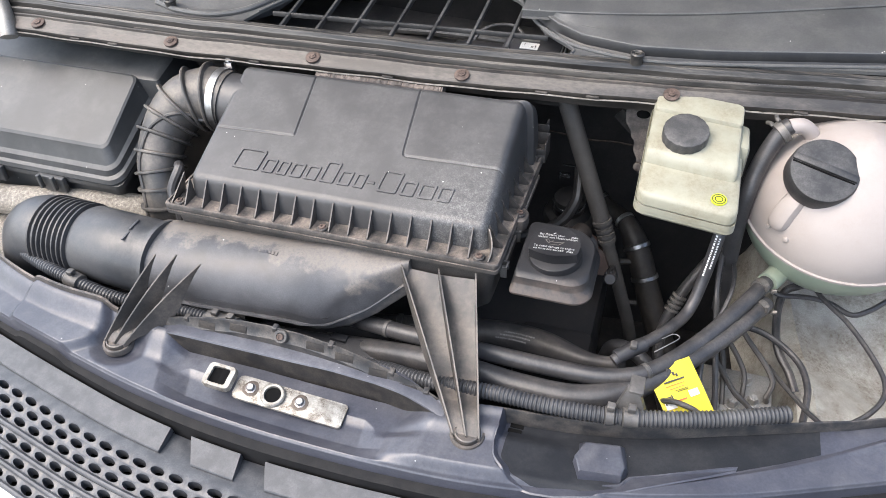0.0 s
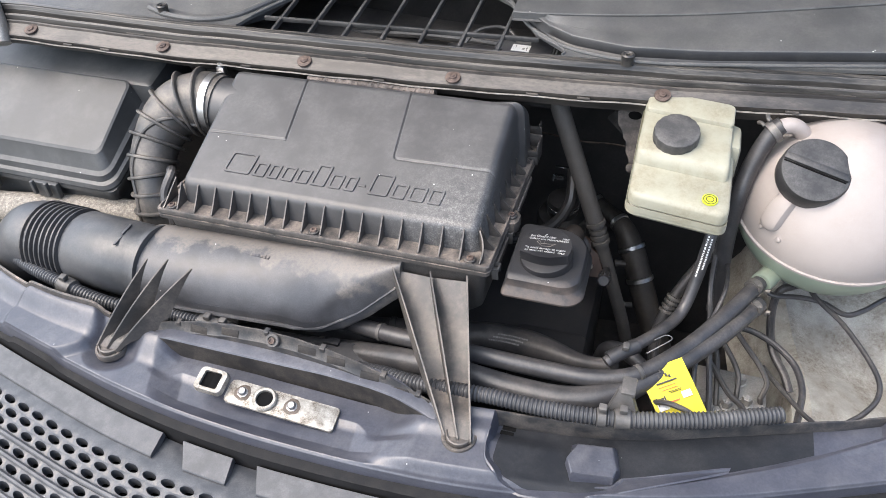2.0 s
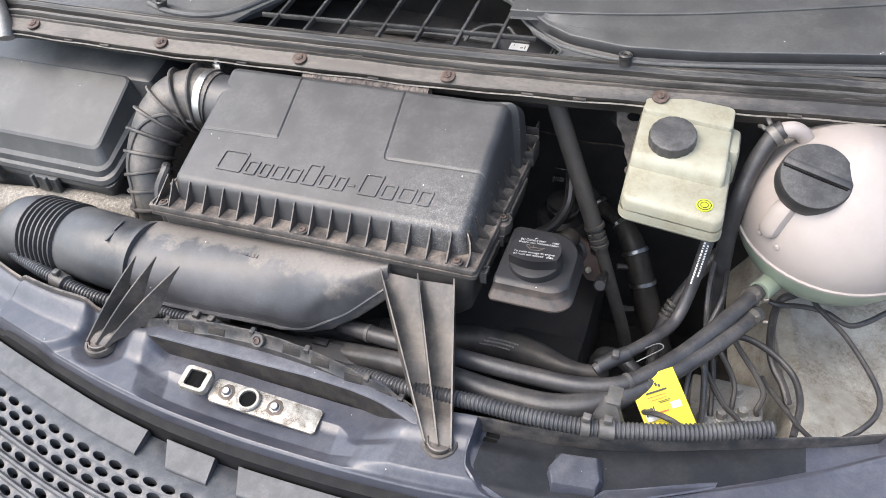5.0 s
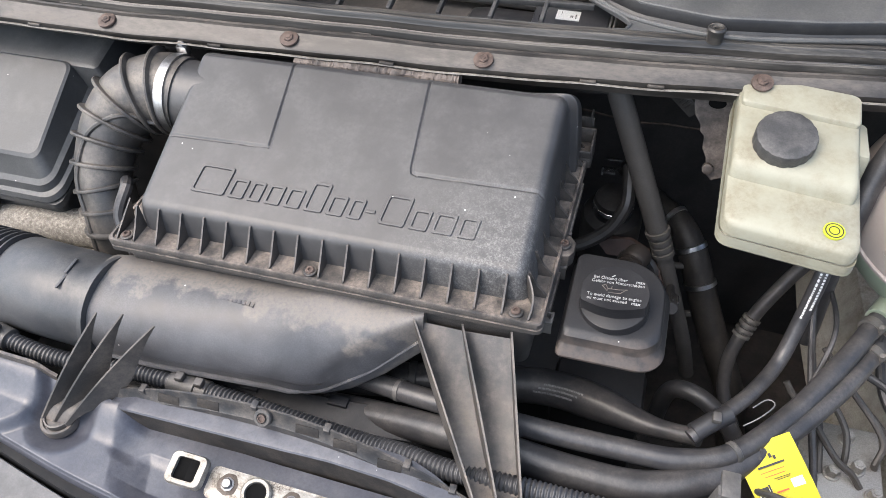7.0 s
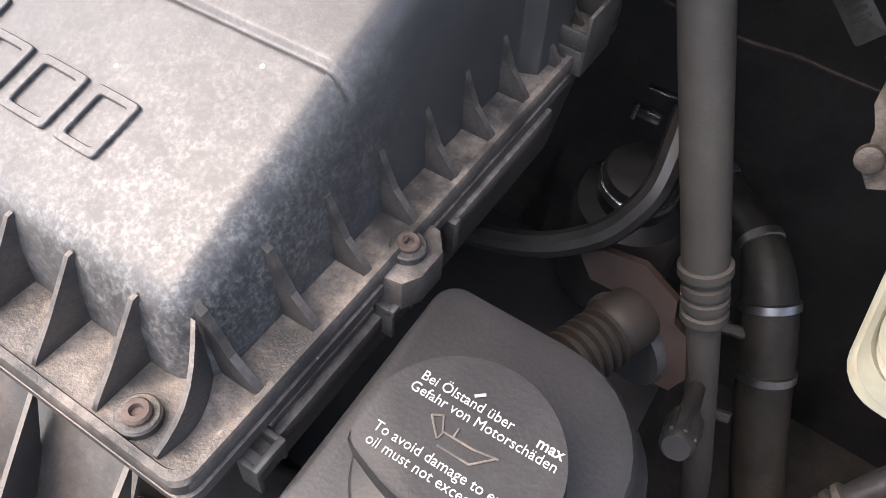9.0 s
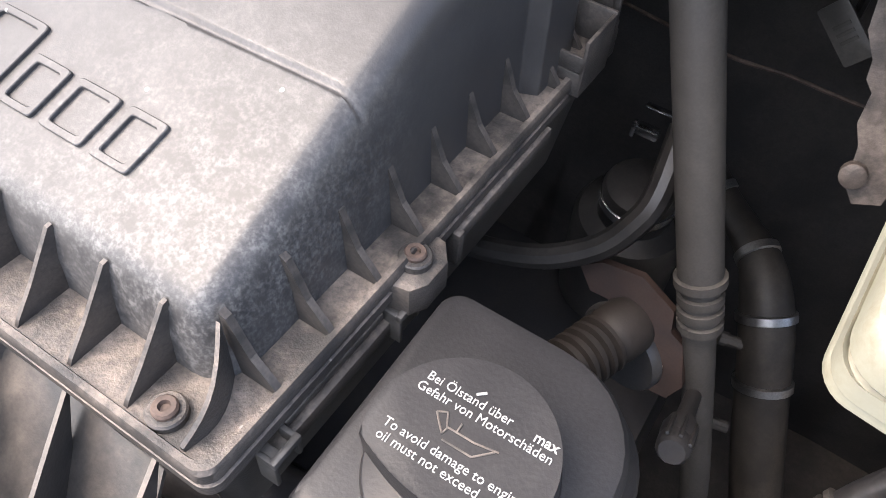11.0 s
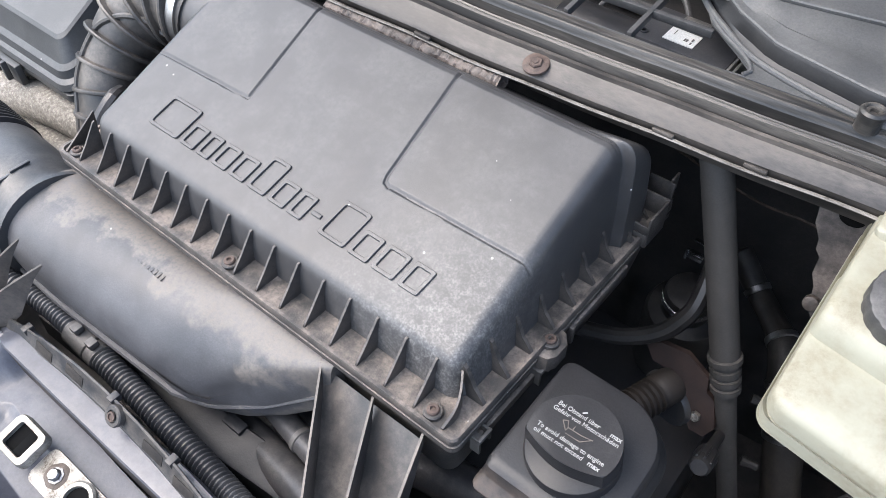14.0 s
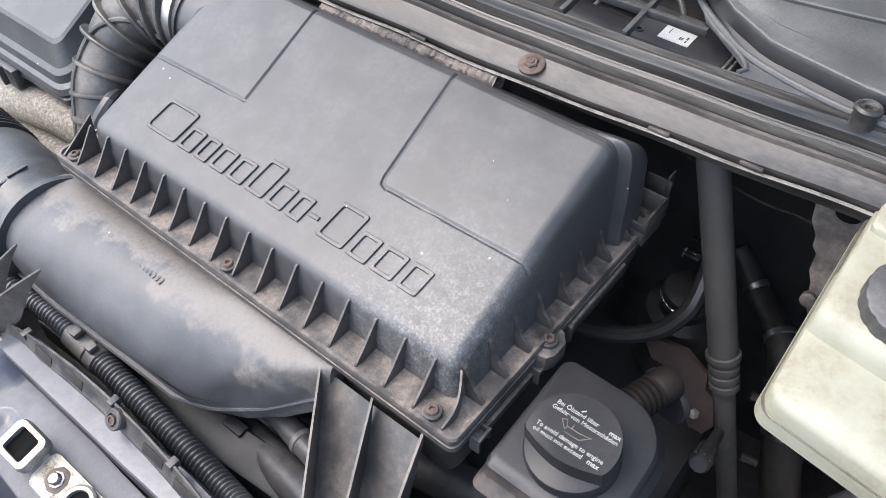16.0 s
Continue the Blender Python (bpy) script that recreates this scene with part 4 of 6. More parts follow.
for pts, rr in ((((-0.46, 0.95, 1.20), (-0.3, 0.93, 1.215), (-0.16, 0.96, 1.23)), 0.008), (((-0.40, 1.0, 1.22), (-0.25, 0.98, 1.24), (-0.1, 0.99, 1.23)), 0.006), (((-0.21, 0.93, 1.22), (-0.19, 0.96, 1.26), (-0.15, 0.98, 1.262), (-0.12, 0.95, 1.25)), 0.0025)):
    bm = bmesh.new()
    tube(bm, pts, rr, 10)
    part("rod", bm, lattice_plastic, linkage)


# ---- air filter box ----
AB = frame_of((-0.2827, 0.6062, 1.1754), (0.9997, -0.0124, 0.0194), (-0.019, 0.0335, 0.9993))
airbox = thing("air_filter_box", "dusty black plastic air filter box with ribbed rim", "air filter box", m=AB)


def at_lid(y):
    """Height of the sloping lid over its rim."""
    return 0.0265 + 0.41 * (max(y, 0.022) - 0.022) if y < 0.184 else 0.0265 + 0.41 * 0.162 - 0.72 * (y - 0.184)


def lid_top(y):
    return (at_lid(y - 0.004) + at_lid(y) + at_lid(y + 0.004)) / 3


def ring(x0, y0, x1, y1, r, nx=26, ny=18, seg=6):
    out = []
    spans = (((x0 + r, y0), (x1 - r, y0), nx, 270, x1 - r, y0 + r), ((x1, y0 + r), (x1, y1 - r), ny, 0, x1 - r, y1 - r),
             ((x1 - r, y1), (x0 + r, y1), nx, 90, x0 + r, y1 - r), ((x0, y1 - r), (x0, y0 + r), ny, 180, x0 + r, y0 + r))
    for a, b, n, turn, cx, cy in spans:
        out += [(a[0] + (b[0] - a[0]) * i / n, a[1] + (b[1] - a[1]) * i / n) for i in range(n)]
        out += [(cx + r * math.cos(radians(turn + 90 * i / seg)), cy + r * math.sin(radians(turn + 90 * i / seg))) for i in range(seg)]
    return out


# grooves that part the lid into fields: corners, and their depth
GROOVES = (((-0.186, 0.0955), (-0.0715, 0.0985), 0.0016), ((-0.0700, 0.0985), (-0.0757, 0.186), 0.0016), ((0.0755, 0.0945), (0.192, 0.0962), 0.0014),
           ((0.0690, 0.100), (0.0625, 0.186), 0.0016), ((0.0690, 0.100), (0.0705, 0.0957), 0.0016), ((0.0705, 0.0957), (0.0755, 0.0940), 0.0016),
           ((-0.178, 0.187), (0.187, 0.187), 0.0008))


def groove_depth(x, y):
    deep = 0.0
    for (ax, ay), (bx, by), d in GROOVES:
        if min(ax, bx) - 0.003 > x or max(ax, bx) + 0.003 < x or min(ay, by) - 0.003 > y or max(ay, by) + 0.003 < y:
            continue
        t = min(max(((x - ax) * (bx - ax) + (y - ay) * (by - ay)) / ((bx - ax) ** 2 + (by - ay) ** 2), 0), 1)
        near = math.hypot(x - ax - t * (bx - ax), y - ay - t * (by - ay))
        deep = max(deep, d * (1 - step_to(near, 0.0005, 0.0017)))
    return deep


X0, X1, Y0, Y1 = -0.180, 0.1925, 0.0232, 0.232
bm = bmesh.new()
rings = []
for inset, frac, drop in ((-0.0012, 0.0, 0.0), (0.0, 0.5, 0.0), (0.0018, 1.0, 0.0070), (0.0024, 1.0, 0.0045), (0.0035, 1.0, 0.0026), (0.005, 1.0, 0.0012), (0.0072, 1.0, 0.0004), (0.0095, 1.0, 0.0),
                          *((0.0095 + 0.0008 * k, 1.0, 0.0) for k in range(1, 118))):
    r = max(0.012 - inset, 0.0006)
    row = []
    for x, y in ring(X0 + inset, Y0 + inset, X1 - inset, Y1 - inset, r, 440, 240, 5):
        z = lid_top(y) - drop - (groove_depth(x, y) if inset > 0.004 else 0.0)
        over = min(max(0.0, x - (X1 - 0.0138)), 0.0116)
        z -= 0.012 - math.sqrt(0.012 ** 2 - over ** 2)
        # the rear band stands out past the ribbed end
        wider = 0.0075 * step_to(y, 0.1915, 0.1955) * step_to(x, X1 - 0.045, X1 - 0.012)
        row.append((x + wider, y, max(z + 0.55 * wider, 0.004) * frac))
    rings.append(row)
loft(bm, rings, caps=False)
# close the narrow strip that is left in the middle
bm.verts.ensure_lookup_table()
last = [v for v in bm.verts][-len(rings[-1]):]
for i in range(440):
    bm.faces.new((last[i], last[i + 1], last[690 + 439 - i], last[690 + 440 - i]))
bm.faces.new(last[440:691])
bm.faces.new(last[1130:] + last[:1])
lid = part("lid", bm, lid_plastic, airbox, local=True, smooth=1.0)
SLOPE = math.degrees(math.atan(0.41))


def on_lid(x, y):
    """The pose of the lid's top at x, y, with z away from it."""
    return pose(x, y, 0.0265 + 0.41 * (y - 0.022), SLOPE, 0, 0)


# embossed maker's emblem as a row of plain slanting frames
def oval(bm, x0, y0, x1, y1, wide, lean, square=1.0):
    rows = []
    for grow, z in ((0.0, -0.0005), (0.0, 0.0012), (0.0003, 0.0015), (wide - 0.0003, 0.0015), (wide, 0.0012), (wide, -0.0005)):
        row = []
        for i in range(28):
            c, q = math.cos(2 * math.pi * i / 28), math.sin(2 * math.pi * i / 28)
            y = (y0 + y1) / 2 + math.copysign(abs(q) ** square, q) * ((y1 - y0) / 2 - grow)
            row.append(((x0 + x1) / 2 + math.copysign(abs(c) ** square, c) * ((x1 - x0) / 2 - grow) + lean * (y - y0), y, z))
        rows.append(row)
    loft(bm, rows, caps=False)


def slant(bm, x, y0, y1, wide, lean):
    prism(bm, [(x, y0), (x + wide, y0), (x + wide + lean * (y1 - y0), y1), (x + lean * (y1 - y0), y1)], -0.0005, 0.0013, bevel=0.0004)


xs = -0.131
for wide, tall in ((0.0345, 1), (0.0155, 0), (0.0130, 0), (0.0155, 0), (0.0155, 0), (0.0180, 1), (0.0155, 0), (0.0130, 0), (0.0085, 2), (0.0240, 1), (0.0165, 0), (0.0185, 0), (0.0160, 0)):
    bm = bmesh.new()
    if tall == 2:
        slant(bm, 0, 0.008, 0.0112, wide, 0.0)
    else:
        oval(bm, 0, 0, wide, (0.0195, 0.029)[tall], 0.0027, 0.12, 0.16)
    bm.transform(on_lid(xs, 0.0465))
    part("emblem_shape", bm, lid_plastic, lid, local=True)
    xs += wide + 0.0039
# outlet neck
bm = bmesh.new()
tube(bm, [(-0.2060, 0.168, 0.0482), (-0.19, 0.168, 0.0480), (-0.165, 0.1675, 0.0472), (-0.120, 0.166, 0.0430)], lambda w: 0.0362 + 0.0014 * (1 - step_to(w, 0.0, 0.004)), 44, 0.003)
part("neck", bm, lid_plastic, lid, local=True)

# rim of the lid, stepped, with a lower shell
bm = bmesh.new()
rings = []
for inset, z in ((0.004, -0.013), (0.0, -0.011), (0.0, -0.0065), (0.0015, -0.006), (0.0015, -0.0045), (0.0, -0.004), (0.0, 0.0008), (0.0008, 0.0022), (0.003, 0.0022), (0.0036, 0.0003), (0.03, 0.0)):
    rings.append([(x, y, z) for x, y in ring(-0.205 + inset, inset - 0.001, 0.2085 - inset, 0.262 - inset, 0.006)])
loft(bm, rings)
rim = part("rim", bm, rim_plastic, airbox, "dusty stepped rim", local=True)
bm = bmesh.new()
rings = []
for inset, z in ((0.006, -0.010), (0.008, -0.03), (0.014, -0.075), (0.03, -0.10)):
    rings.append([(x, y, z) for x, y in ring(-0.205 + inset, inset, 0.2085 - inset, 0.262 - inset, 0.01)])
loft(bm, rings)
part("lower_shell", bm, rim_plastic, airbox, local=True)

# fins round the rim, on shared meshes
bm = bmesh.new()
side = [(0.003, 0.0), (0.0262, 0.0), (0.0262, 0.0265), (0.0245, 0.0262), (0.0125, 0.0112), (0.0045, 0.0024)]
a, b = [bm.verts.new((-0.0008, y, z)) for y, z in side], [bm.verts.new((0.0008, y, z)) for y, z in side]
bm.faces.new(a)
bm.faces.new(b[::-1])
for i in range(len(side)):
    bm.faces.new((a[i], b[i], b[(i + 1) % 6], a[(i + 1) % 6]))
fin = part("fin", bm, fin_plastic, rim, local=True, smooth=0)
fin.matrix_basis = pose(-0.178, 0, 0)
for i in range(1, 16):
    shared("fin", fin.data, rim, pose(-0.178 + 0.02345 * i, 0, 0))
bm = bmesh.new()
side = [(0.0012, 0.0), (0.0180, 0.0), (0.0188, 0.0285), (0.0165, 0.0270), (0.0105, 0.0125), (0.0040, 0.0042)]
a, b = [bm.verts.new((-0.0013, y, z)) for y, z in side], [bm.verts.new((0.0013, y, z)) for y, z in side]
bm.faces.new(a)
bm.faces.new(b[::-1])
for i in range(len(side)):
    bm.faces.new((a[i], b[i], b[(i + 1) % 6], a[(i + 1) % 6]))
gusset = part("side_fin", bm, fin_plastic, rim, local=True, smooth=0)
gusset.matrix_basis = pose(0.2085, 0.0315, 0, 0, 0, 90)
for y in (0.0557, 0.0800, 0.1045, 0.1290, 0.1530, 0.1785, 0.2045, 0.2280):
    shared("side_fin", gusset.data, rim, pose(0.2085, y, 0, 0, 0, 90))
bm = bmesh.new()
loft(bm, [[(0.1955 + 0.004 * math.sin(math.pi * t) - 0.006 * t, 0.003 + 0.026 * t, 0.0), (0.1971 + 0.004 * math.sin(math.pi * t) - 0.006 * t, 0.003 + 0.026 * t, 0.0),
           (0.1971 + 0.004 * math.sin(math.pi * t) - 0.006 * t, 0.003 + 0.026 * t, 0.002 + 0.024 * t), (0.1955 + 0.004 * math.sin(math.pi * t) - 0.006 * t, 0.003 + 0.026 * t, 0.002 + 0.024 * t)] for t in np.linspace(0, 1, 8)])
part("corner_fin", bm, rim_plastic, rim, local=True)
bm = bmesh.new()
loft(bm, [[(-0.197, 0.003 + 0.03 * t, 0.0), (-0.1954, 0.003 + 0.03 * t, 0.0), (-0.1954 + 0.006 * t, 0.003 + 0.03 * t, 0.001 + 0.026 * t), (-0.197 + 0.006 * t, 0.003 + 0.03 * t, 0.001 + 0.026 * t)] for t in np.linspace(0, 1, 6)])
part("corner_fin", bm, rim_plastic, rim, local=True)
# open tray at the rear end of the ribbed side, and a hooked tab behind it
bm = bmesh.new()
block(bm, (0.1950, 0.2110, 0.0060), (0.2125, 0.2128, 0.0135), 0.0004)
block(bm, (0.2108, 0.2110, -0.006), (0.2126, 0.2380, 0.0215), 0.0005)
block(bm, (0.1905, 0.2364, -0.006), (0.2126, 0.2382, 0.0225), 0.0005)
block(bm, (0.1905, 0.2110, -0.006), (0.2120, 0.2370, 0.0055), 0.0005)
part("tray", bm, rim_plastic, rim, local=True)
bm = bmesh.new()
block(bm, (0.1880, 0.2530, -0.006), (0.2080, 0.2548, 0.0235), 0.0005)
block(bm, (0.2040, 0.2530, 0.0120), (0.2058, 0.2640, 0.0270), 0.0005)
block(bm, (0.1880, 0.2440, -0.006), (0.2060, 0.2640, 0.0020), 0.0005)
part("hooked_tab", bm, rim_plastic, rim, local=True)
# screw lugs
for x, y, lug in ((0.185, 0.0085, 0), (0.0005, 0.0085, 0), (-0.1875, 0.0085, 0), (0.2085, 0.0965, 1)):
    bm = bmesh.new()
    if lug:
        prism(bm, [(x - 0.016, y - 0.016), (x + 0.006, y - 0.012), (x + 0.0095, y - 0.006), (x + 0.0095, y + 0.006), (x + 0.004, y + 0.013), (x - 0.016, y + 0.017)], -0.012, 0.0015, bevel=0.001)
    down = 0.004 * lug
    if lug:
        bm.transform(Matrix.Translation((0, 0, -down)))
    lathe(bm, ((0.0062, 0.0), (0.0062, 0.0026), (0.0056, 0.0032)), 20, Matrix.Translation((x, y, -down + 0.0015 * lug)))
    boss = part("screw_boss", bm, rim_plastic, rim, local=True)
    bm = bmesh.new()
    lathe(bm, ((0.0040, 0.0026), (0.0040, 0.0044), (0.0034, 0.0052), (0.0019, 0.0052), (0.0015, 0.0036)), 14, Matrix.Translation((x, y, -down + 0.0015 * lug)))
    part("screw", bm, rust, airbox, "small rusty screw", local=True)
# tub edge with hooked clips under the ribbed side
bm = bmesh.new()
block(bm, (0.2035, 0.022, -0.0285), (0.2095, 0.094, -0.0205), 0.0010)
block(bm, (0.2045, 0.030, -0.0185), (0.2075, 0.080, -0.0150), 0.0008)
part("side_rail", bm, rim_plastic, airbox, local=True)
for y in (0.0235, 0.0870):
    bm = bmesh.new()
    block(bm, (0.2060, y - 0.0062, -0.0300), (0.2135, y - 0.0042, -0.0150), 0.0006)
    block(bm, (0.2060, y + 0.0042, -0.0260), (0.2135, y + 0.0062, -0.0150), 0.0006)
    block(bm, (0.2115, y - 0.0062, -0.0180), (0.2140, y + 0.0062, -0.0145), 0.0006)
    block(bm, (0.2060, y - 0.0062, -0.0180), (0.2135, y - 0.0010, -0.0155), 0.0006)
    part("clip", bm, grey_clip, airbox, local=True)
bm = bmesh.new()
block(bm, (0.2045, 0.125, -0.02), (0.2100, 0.196, -0.013), 0.0008)
block(bm, (0.2050, 0.122, -0.03), (0.2110, 0.126, -0.013), 0.0008)
part("side_rail", bm, rim_plastic, airbox, local=True)

# three-ribbed support legs down to the front panel
def leg(tops, foot, width_foot, deep=0.022, name="support_leg", spiked=0.0):
    a, b, c = [Vector(p) for p in tops]
    f = Vector(foot)
    wf = Vector((width_foot, 0, 0))
    ends = (f - wf, f, f + wf)
    bm = bmesh.new()
    rows = []
    for t in np.linspace(spiked, 1, 12):
        sag = Vector((0, 0, -deep * math.sin(math.pi * min(t * 1.15, 1)) - 0.010))
        rows.append([tuple((p.lerp(q, t)) + sag) for p, q in ((a, ends[0]), (b, ends[1]), (c, ends[2]))])
    sheet(bm, rows, 0.003)
    ob = part(name, bm, leg_plastic, airbox, "dusty three-ribbed support leg")
    for p, q in ((a, ends[0]), (b, ends[1]), (c, ends[2])):
        bm = bmesh.new()
        low, high = [], []
        for t in np.linspace(0, 1, 12):
            m = p.lerp(q, t)
            low.append(m + Vector((0, 0, (-deep * math.sin(math.pi * min(t * 1.15, 1)) - 0.012) * min(1, 0.08 + t / max(spiked, 0.001)))))
            high.append(m + Vector((0, 0, 0.004 * math.sin(math.pi * t) - 0.006 * t)))
        loft(bm, [[(l.x - 0.0011, l.y, l.z), (l.x + 0.0011, l.y, l.z), (h.x + 0.0009, h.y, h.z), (h.x - 0.0009, h.y, h.z)] for l, h in zip(low, high)])
        part("rib", bm, leg_plastic, ob)
    bm = bmesh.new()
    lathe(bm, ((0.0205, -0.018), (0.0205, -0.0120), (0.0198, -0.0105), (0.0172, -0.0105), (0.0166, -0.0128), (0.0152, -0.0128), (0.0150, -0.0072), (0.0135, -0.0066), (0.0128, -0.0090), (0.001, -0.0090)), 32, Matrix.Translation(f + Vector((0, 0.007, 0))) @ Matrix.Diagonal((0.88, 0.92, 1.0, 1.0)))
    part("foot", bm, leg_plastic, ob)


leg(((-0.187, 0.606, 1.159), (-0.142, 0.606, 1.158), (-0.099, 0.604, 1.164)), (-0.066, 0.449, 1.100), 0.0135)
leg(((-0.453, 0.534, 1.166), (-0.426, 0.536, 1.170), (-0.396, 0.534, 1.165)), (-0.492, 0.465, 1.085), 0.0125, 0.020, spiked=0.42)

# flat plastic shroud lip behind the conduit
shroud = thing("radiator_shroud", "dark flat plastic shroud lip with notches behind the radiator", "radiator shroud", (-0.28, 0.56, 1.05))
bm = bmesh.new()
rows = []
for dy, dz in ((-0.030, -0.030), (-0.028, -0.006), (-0.026, -0.005), (0.0, 0.0), (0.0012, -0.001), (0.0015, -0.03)):
    rows.append([(x, between(x, ((-0.47, 0.553), (-0.36, 0.558), (-0.24, 0.565), (-0.10, 0.578))) + dy, 1.054 + dz) for x in np.linspace(-0.47, -0.11, 60)])
sheet(bm, rows)
part("lip", bm, shroud_plastic, shroud)
for x in (-0.345, -0.255, -0.185):
    bm = bmesh.new()
    y = between(x, ((-0.47, 0.553), (-0.36, 0.558), (-0.24, 0.565), (-0.10, 0.578)))
    block(bm, (x - 0.010, y - 0.007, 1.0515), (x + 0.010, y + 0.003, 1.0565), 0.001)
    part("notch_clip", bm, shroud_plastic, shroud)

# ---- intake duct ----
duct = thing("intake_duct", "smooth black plastic intake duct with dust patches and ringed inlet end", "intake duct", (-0.42, 0.58, 1.10))


def duct_ring(x, front, back, top, low, lean=0.0, p=0.72, back_set=0.0):
    """A rounded box in section; the less p, the squarer."""
    out = []
    for i in range(44):
        a = 2 * math.pi * (i + 0.5) / 44
        c, q = math.cos(a), math.sin(a)
        cy = math.copysign(abs(c) ** p, c)
        cz = math.copysign(abs(q) ** p, q)
        y = (front + back) / 2 - cy * (back - front) / 2
        z = (top + low) / 2 + cz * (top - low) / 2
        if cz > 0:
            z -= lean * max(cy, 0) * 0.6
            y += back_set * max(cy, 0) * cz
        out.append((x, y, z))
    return out


bm = bmesh.new()
loft(bm, [duct_ring(-0.496, 0.538, 0.628, 1.147, 1.062, 0.01), duct_ring(-0.47, 0.537, 0.632, 1.148, 1.063, 0.016), duct_ring(-0.43, 0.537, 0.632, 1.149, 1.065, 0.022, 0.68),
          duct_ring(-0.38, 0.539, 0.630, 1.151, 1.069, 0.026, 0.64), duct_ring(-0.31, 0.542, 0.628, 1.154, 1.074, 0.040, 0.58), duct_ring(-0.290, 0.543, 0.628, 1.155, 1.073, 0.056, 0.50, 0.003), duct_ring(-0.277, 0.546, 0.628, 1.156, 1.071, 0.064, 0.38, 0.004),
          duct_ring(-0.262, 0.554, 0.628, 1.156, 1.070, 0.064, 0.30, 0.005), duct_ring(-0.24, 0.5645, 0.628, 1.158, 1.072, 0.044, 0.26, 0.005), duct_ring(-0.21, 0.5790, 0.628, 1.159, 1.089, 0.017, 0.25, 0.005), duct_ring(-0.176, 0.5985, 0.628, 1.161, 1.114, 0.002, 0.25, 0.005)])
part("duct_body", bm, duct_plastic, duct, smooth=0.7)
# lower half with a seam lip along the front
bm = bmesh.new()
LIP = ((-0.496, 0.537), (-0.43, 0.5355), (-0.38, 0.5375), (-0.31, 0.5405), (-0.290, 0.5415), (-0.262, 0.5530), (-0.24, 0.5635), (-0.176, 0.5975))
rows = []
for dy, dz in ((0.006, 0.0022), (0.0, 0.0018), (-0.0012, 0.0), (0.0, -0.0018), (0.006, -0.0022)):
    rows.append([(x, between(x, LIP) + dy, between(x, ((-0.496, 1.086), (-0.30, 1.090), (-0.262, 1.084), (-0.22, 1.101), (-0.176, 1.134))) + dz) for x in np.linspace(-0.49, -0.180, 60)])
sheet(bm, rows)
part("seam_lip", bm, duct_plastic, duct)
AX = frame_of((-0.49, 0.5815, 1.103), (0, 0, 1), (-1, 0.045, -0.015))
bm = bmesh.new()
lathe(bm, ((0.046, -0.004), (0.0505, -0.003), (0.0505, 0.002), (0.0465, 0.004), (0.0465, 0.018), (0.0475, 0.02), (0.0475, 0.105), (0.045, 0.110), (0.0455, 0.120)), 40, AX)
part("sleeve", bm, sleeve_plastic, duct)
bm = bmesh.new()
prof = []
for i in range(8):
    d = 0.110 + 0.0076 * i
    prof += [(0.0435, d), (0.0495, d + 0.0022), (0.0495, d + 0.0042), (0.0435, d + 0.0064)]
lathe(bm, prof + [(0.044, 0.173)], 40, AX)
part("bellows", bm, hose_rubber, duct, "ringed black rubber bellows")
bm = bmesh.new()
tube(bm, [tuple(AX @ Vector(p)) for p in ((0, 0, 0.166), (0.0, 0, 0.180), (-0.012, 0.0, 0.196), (-0.045, 0.0, 0.210), (-0.09, 0.0, 0.215))], 0.0462, 28, 0.006)
part("inlet_end", bm, sleeve_plastic, duct)
for a in (0.9, 1.25):
    bm = bmesh.new()
    block(bm, (-0.0015, -0.009, 0), (0.0015, 0.009, 0.0022), 0.0005)
    bm.transform(AX @ pose(0.0475 * math.cos(a - 0.9), -0.0475 * math.sin(a - 0.9) + 0.002, 0.03, 0, 90, 0))
    part("mark", bm, sleeve_plastic, duct)

# small illegible moulding marks on the duct
for k in range(9):
    bm = bmesh.new()
    t = k / 8
    block(bm, (-0.0013, -0.0025, -0.002), (0.0013, 0.0025, 0.0002), 0.0001)
    bm.transform(pose(-0.3640 + (0.0340) * t, 0.5870 + (-0.0020) * t, 1.1500 + 0.002 * t, 0, 0, -2))
    part("moulding_mark", bm, duct_plastic, duct)

# ---- elbow from the box ----
elbow = thing("air_elbow", "ribbed dusty black rubber elbow hose with a steel clamp", "air hose", (-0.53, 0.70, 1.10))
ELBOW = [(-0.482, 0.7785, 1.2135), (-0.508, 0.7775, 1.2160), (-0.538, 0.764, 1.210), (-0.556, 0.738, 1.189), (-0.561, 0.708, 1.158), (-0.554, 0.690, 1.128), (-0.549, 0.677, 1.095), (-0.547, 0.67, 1.05)]
bm = bmesh.new()
tube(bm, ELBOW, lambda w: 0.0392 - 0.0105 * step_to(w, 0.02, 0.15), 30, 0.004)
part("hose", bm, elbow_rubber, elbow)
line = curve_through(ELBOW, 0.002)
for i in range(9):
    k = int(13 + i * 11.2)
    if k + 1 >= len(line):
        break
    d = (line[k + 1] - line[k]).normalized()
    r0 = 0.0392 - 0.0105 * step_to(k * 0.002, 0.02, 0.15)
    tall = 0.0066 if i < 5 else 0.0045
    bm = bmesh.new()
    lathe(bm, ((r0 - 0.003, -0.0036), (r0 + 0.001, -0.0024), (r0 + tall * 0.9, -0.0016), (r0 + tall, 0), (r0 + tall * 0.9, 0.0016), (r0 + 0.001, 0.0024), (r0 - 0.003, 0.0036)), 36, frame_of(line[k], d.orthogonal(), d))
    part("rib", bm, elbow_rubber, elbow)
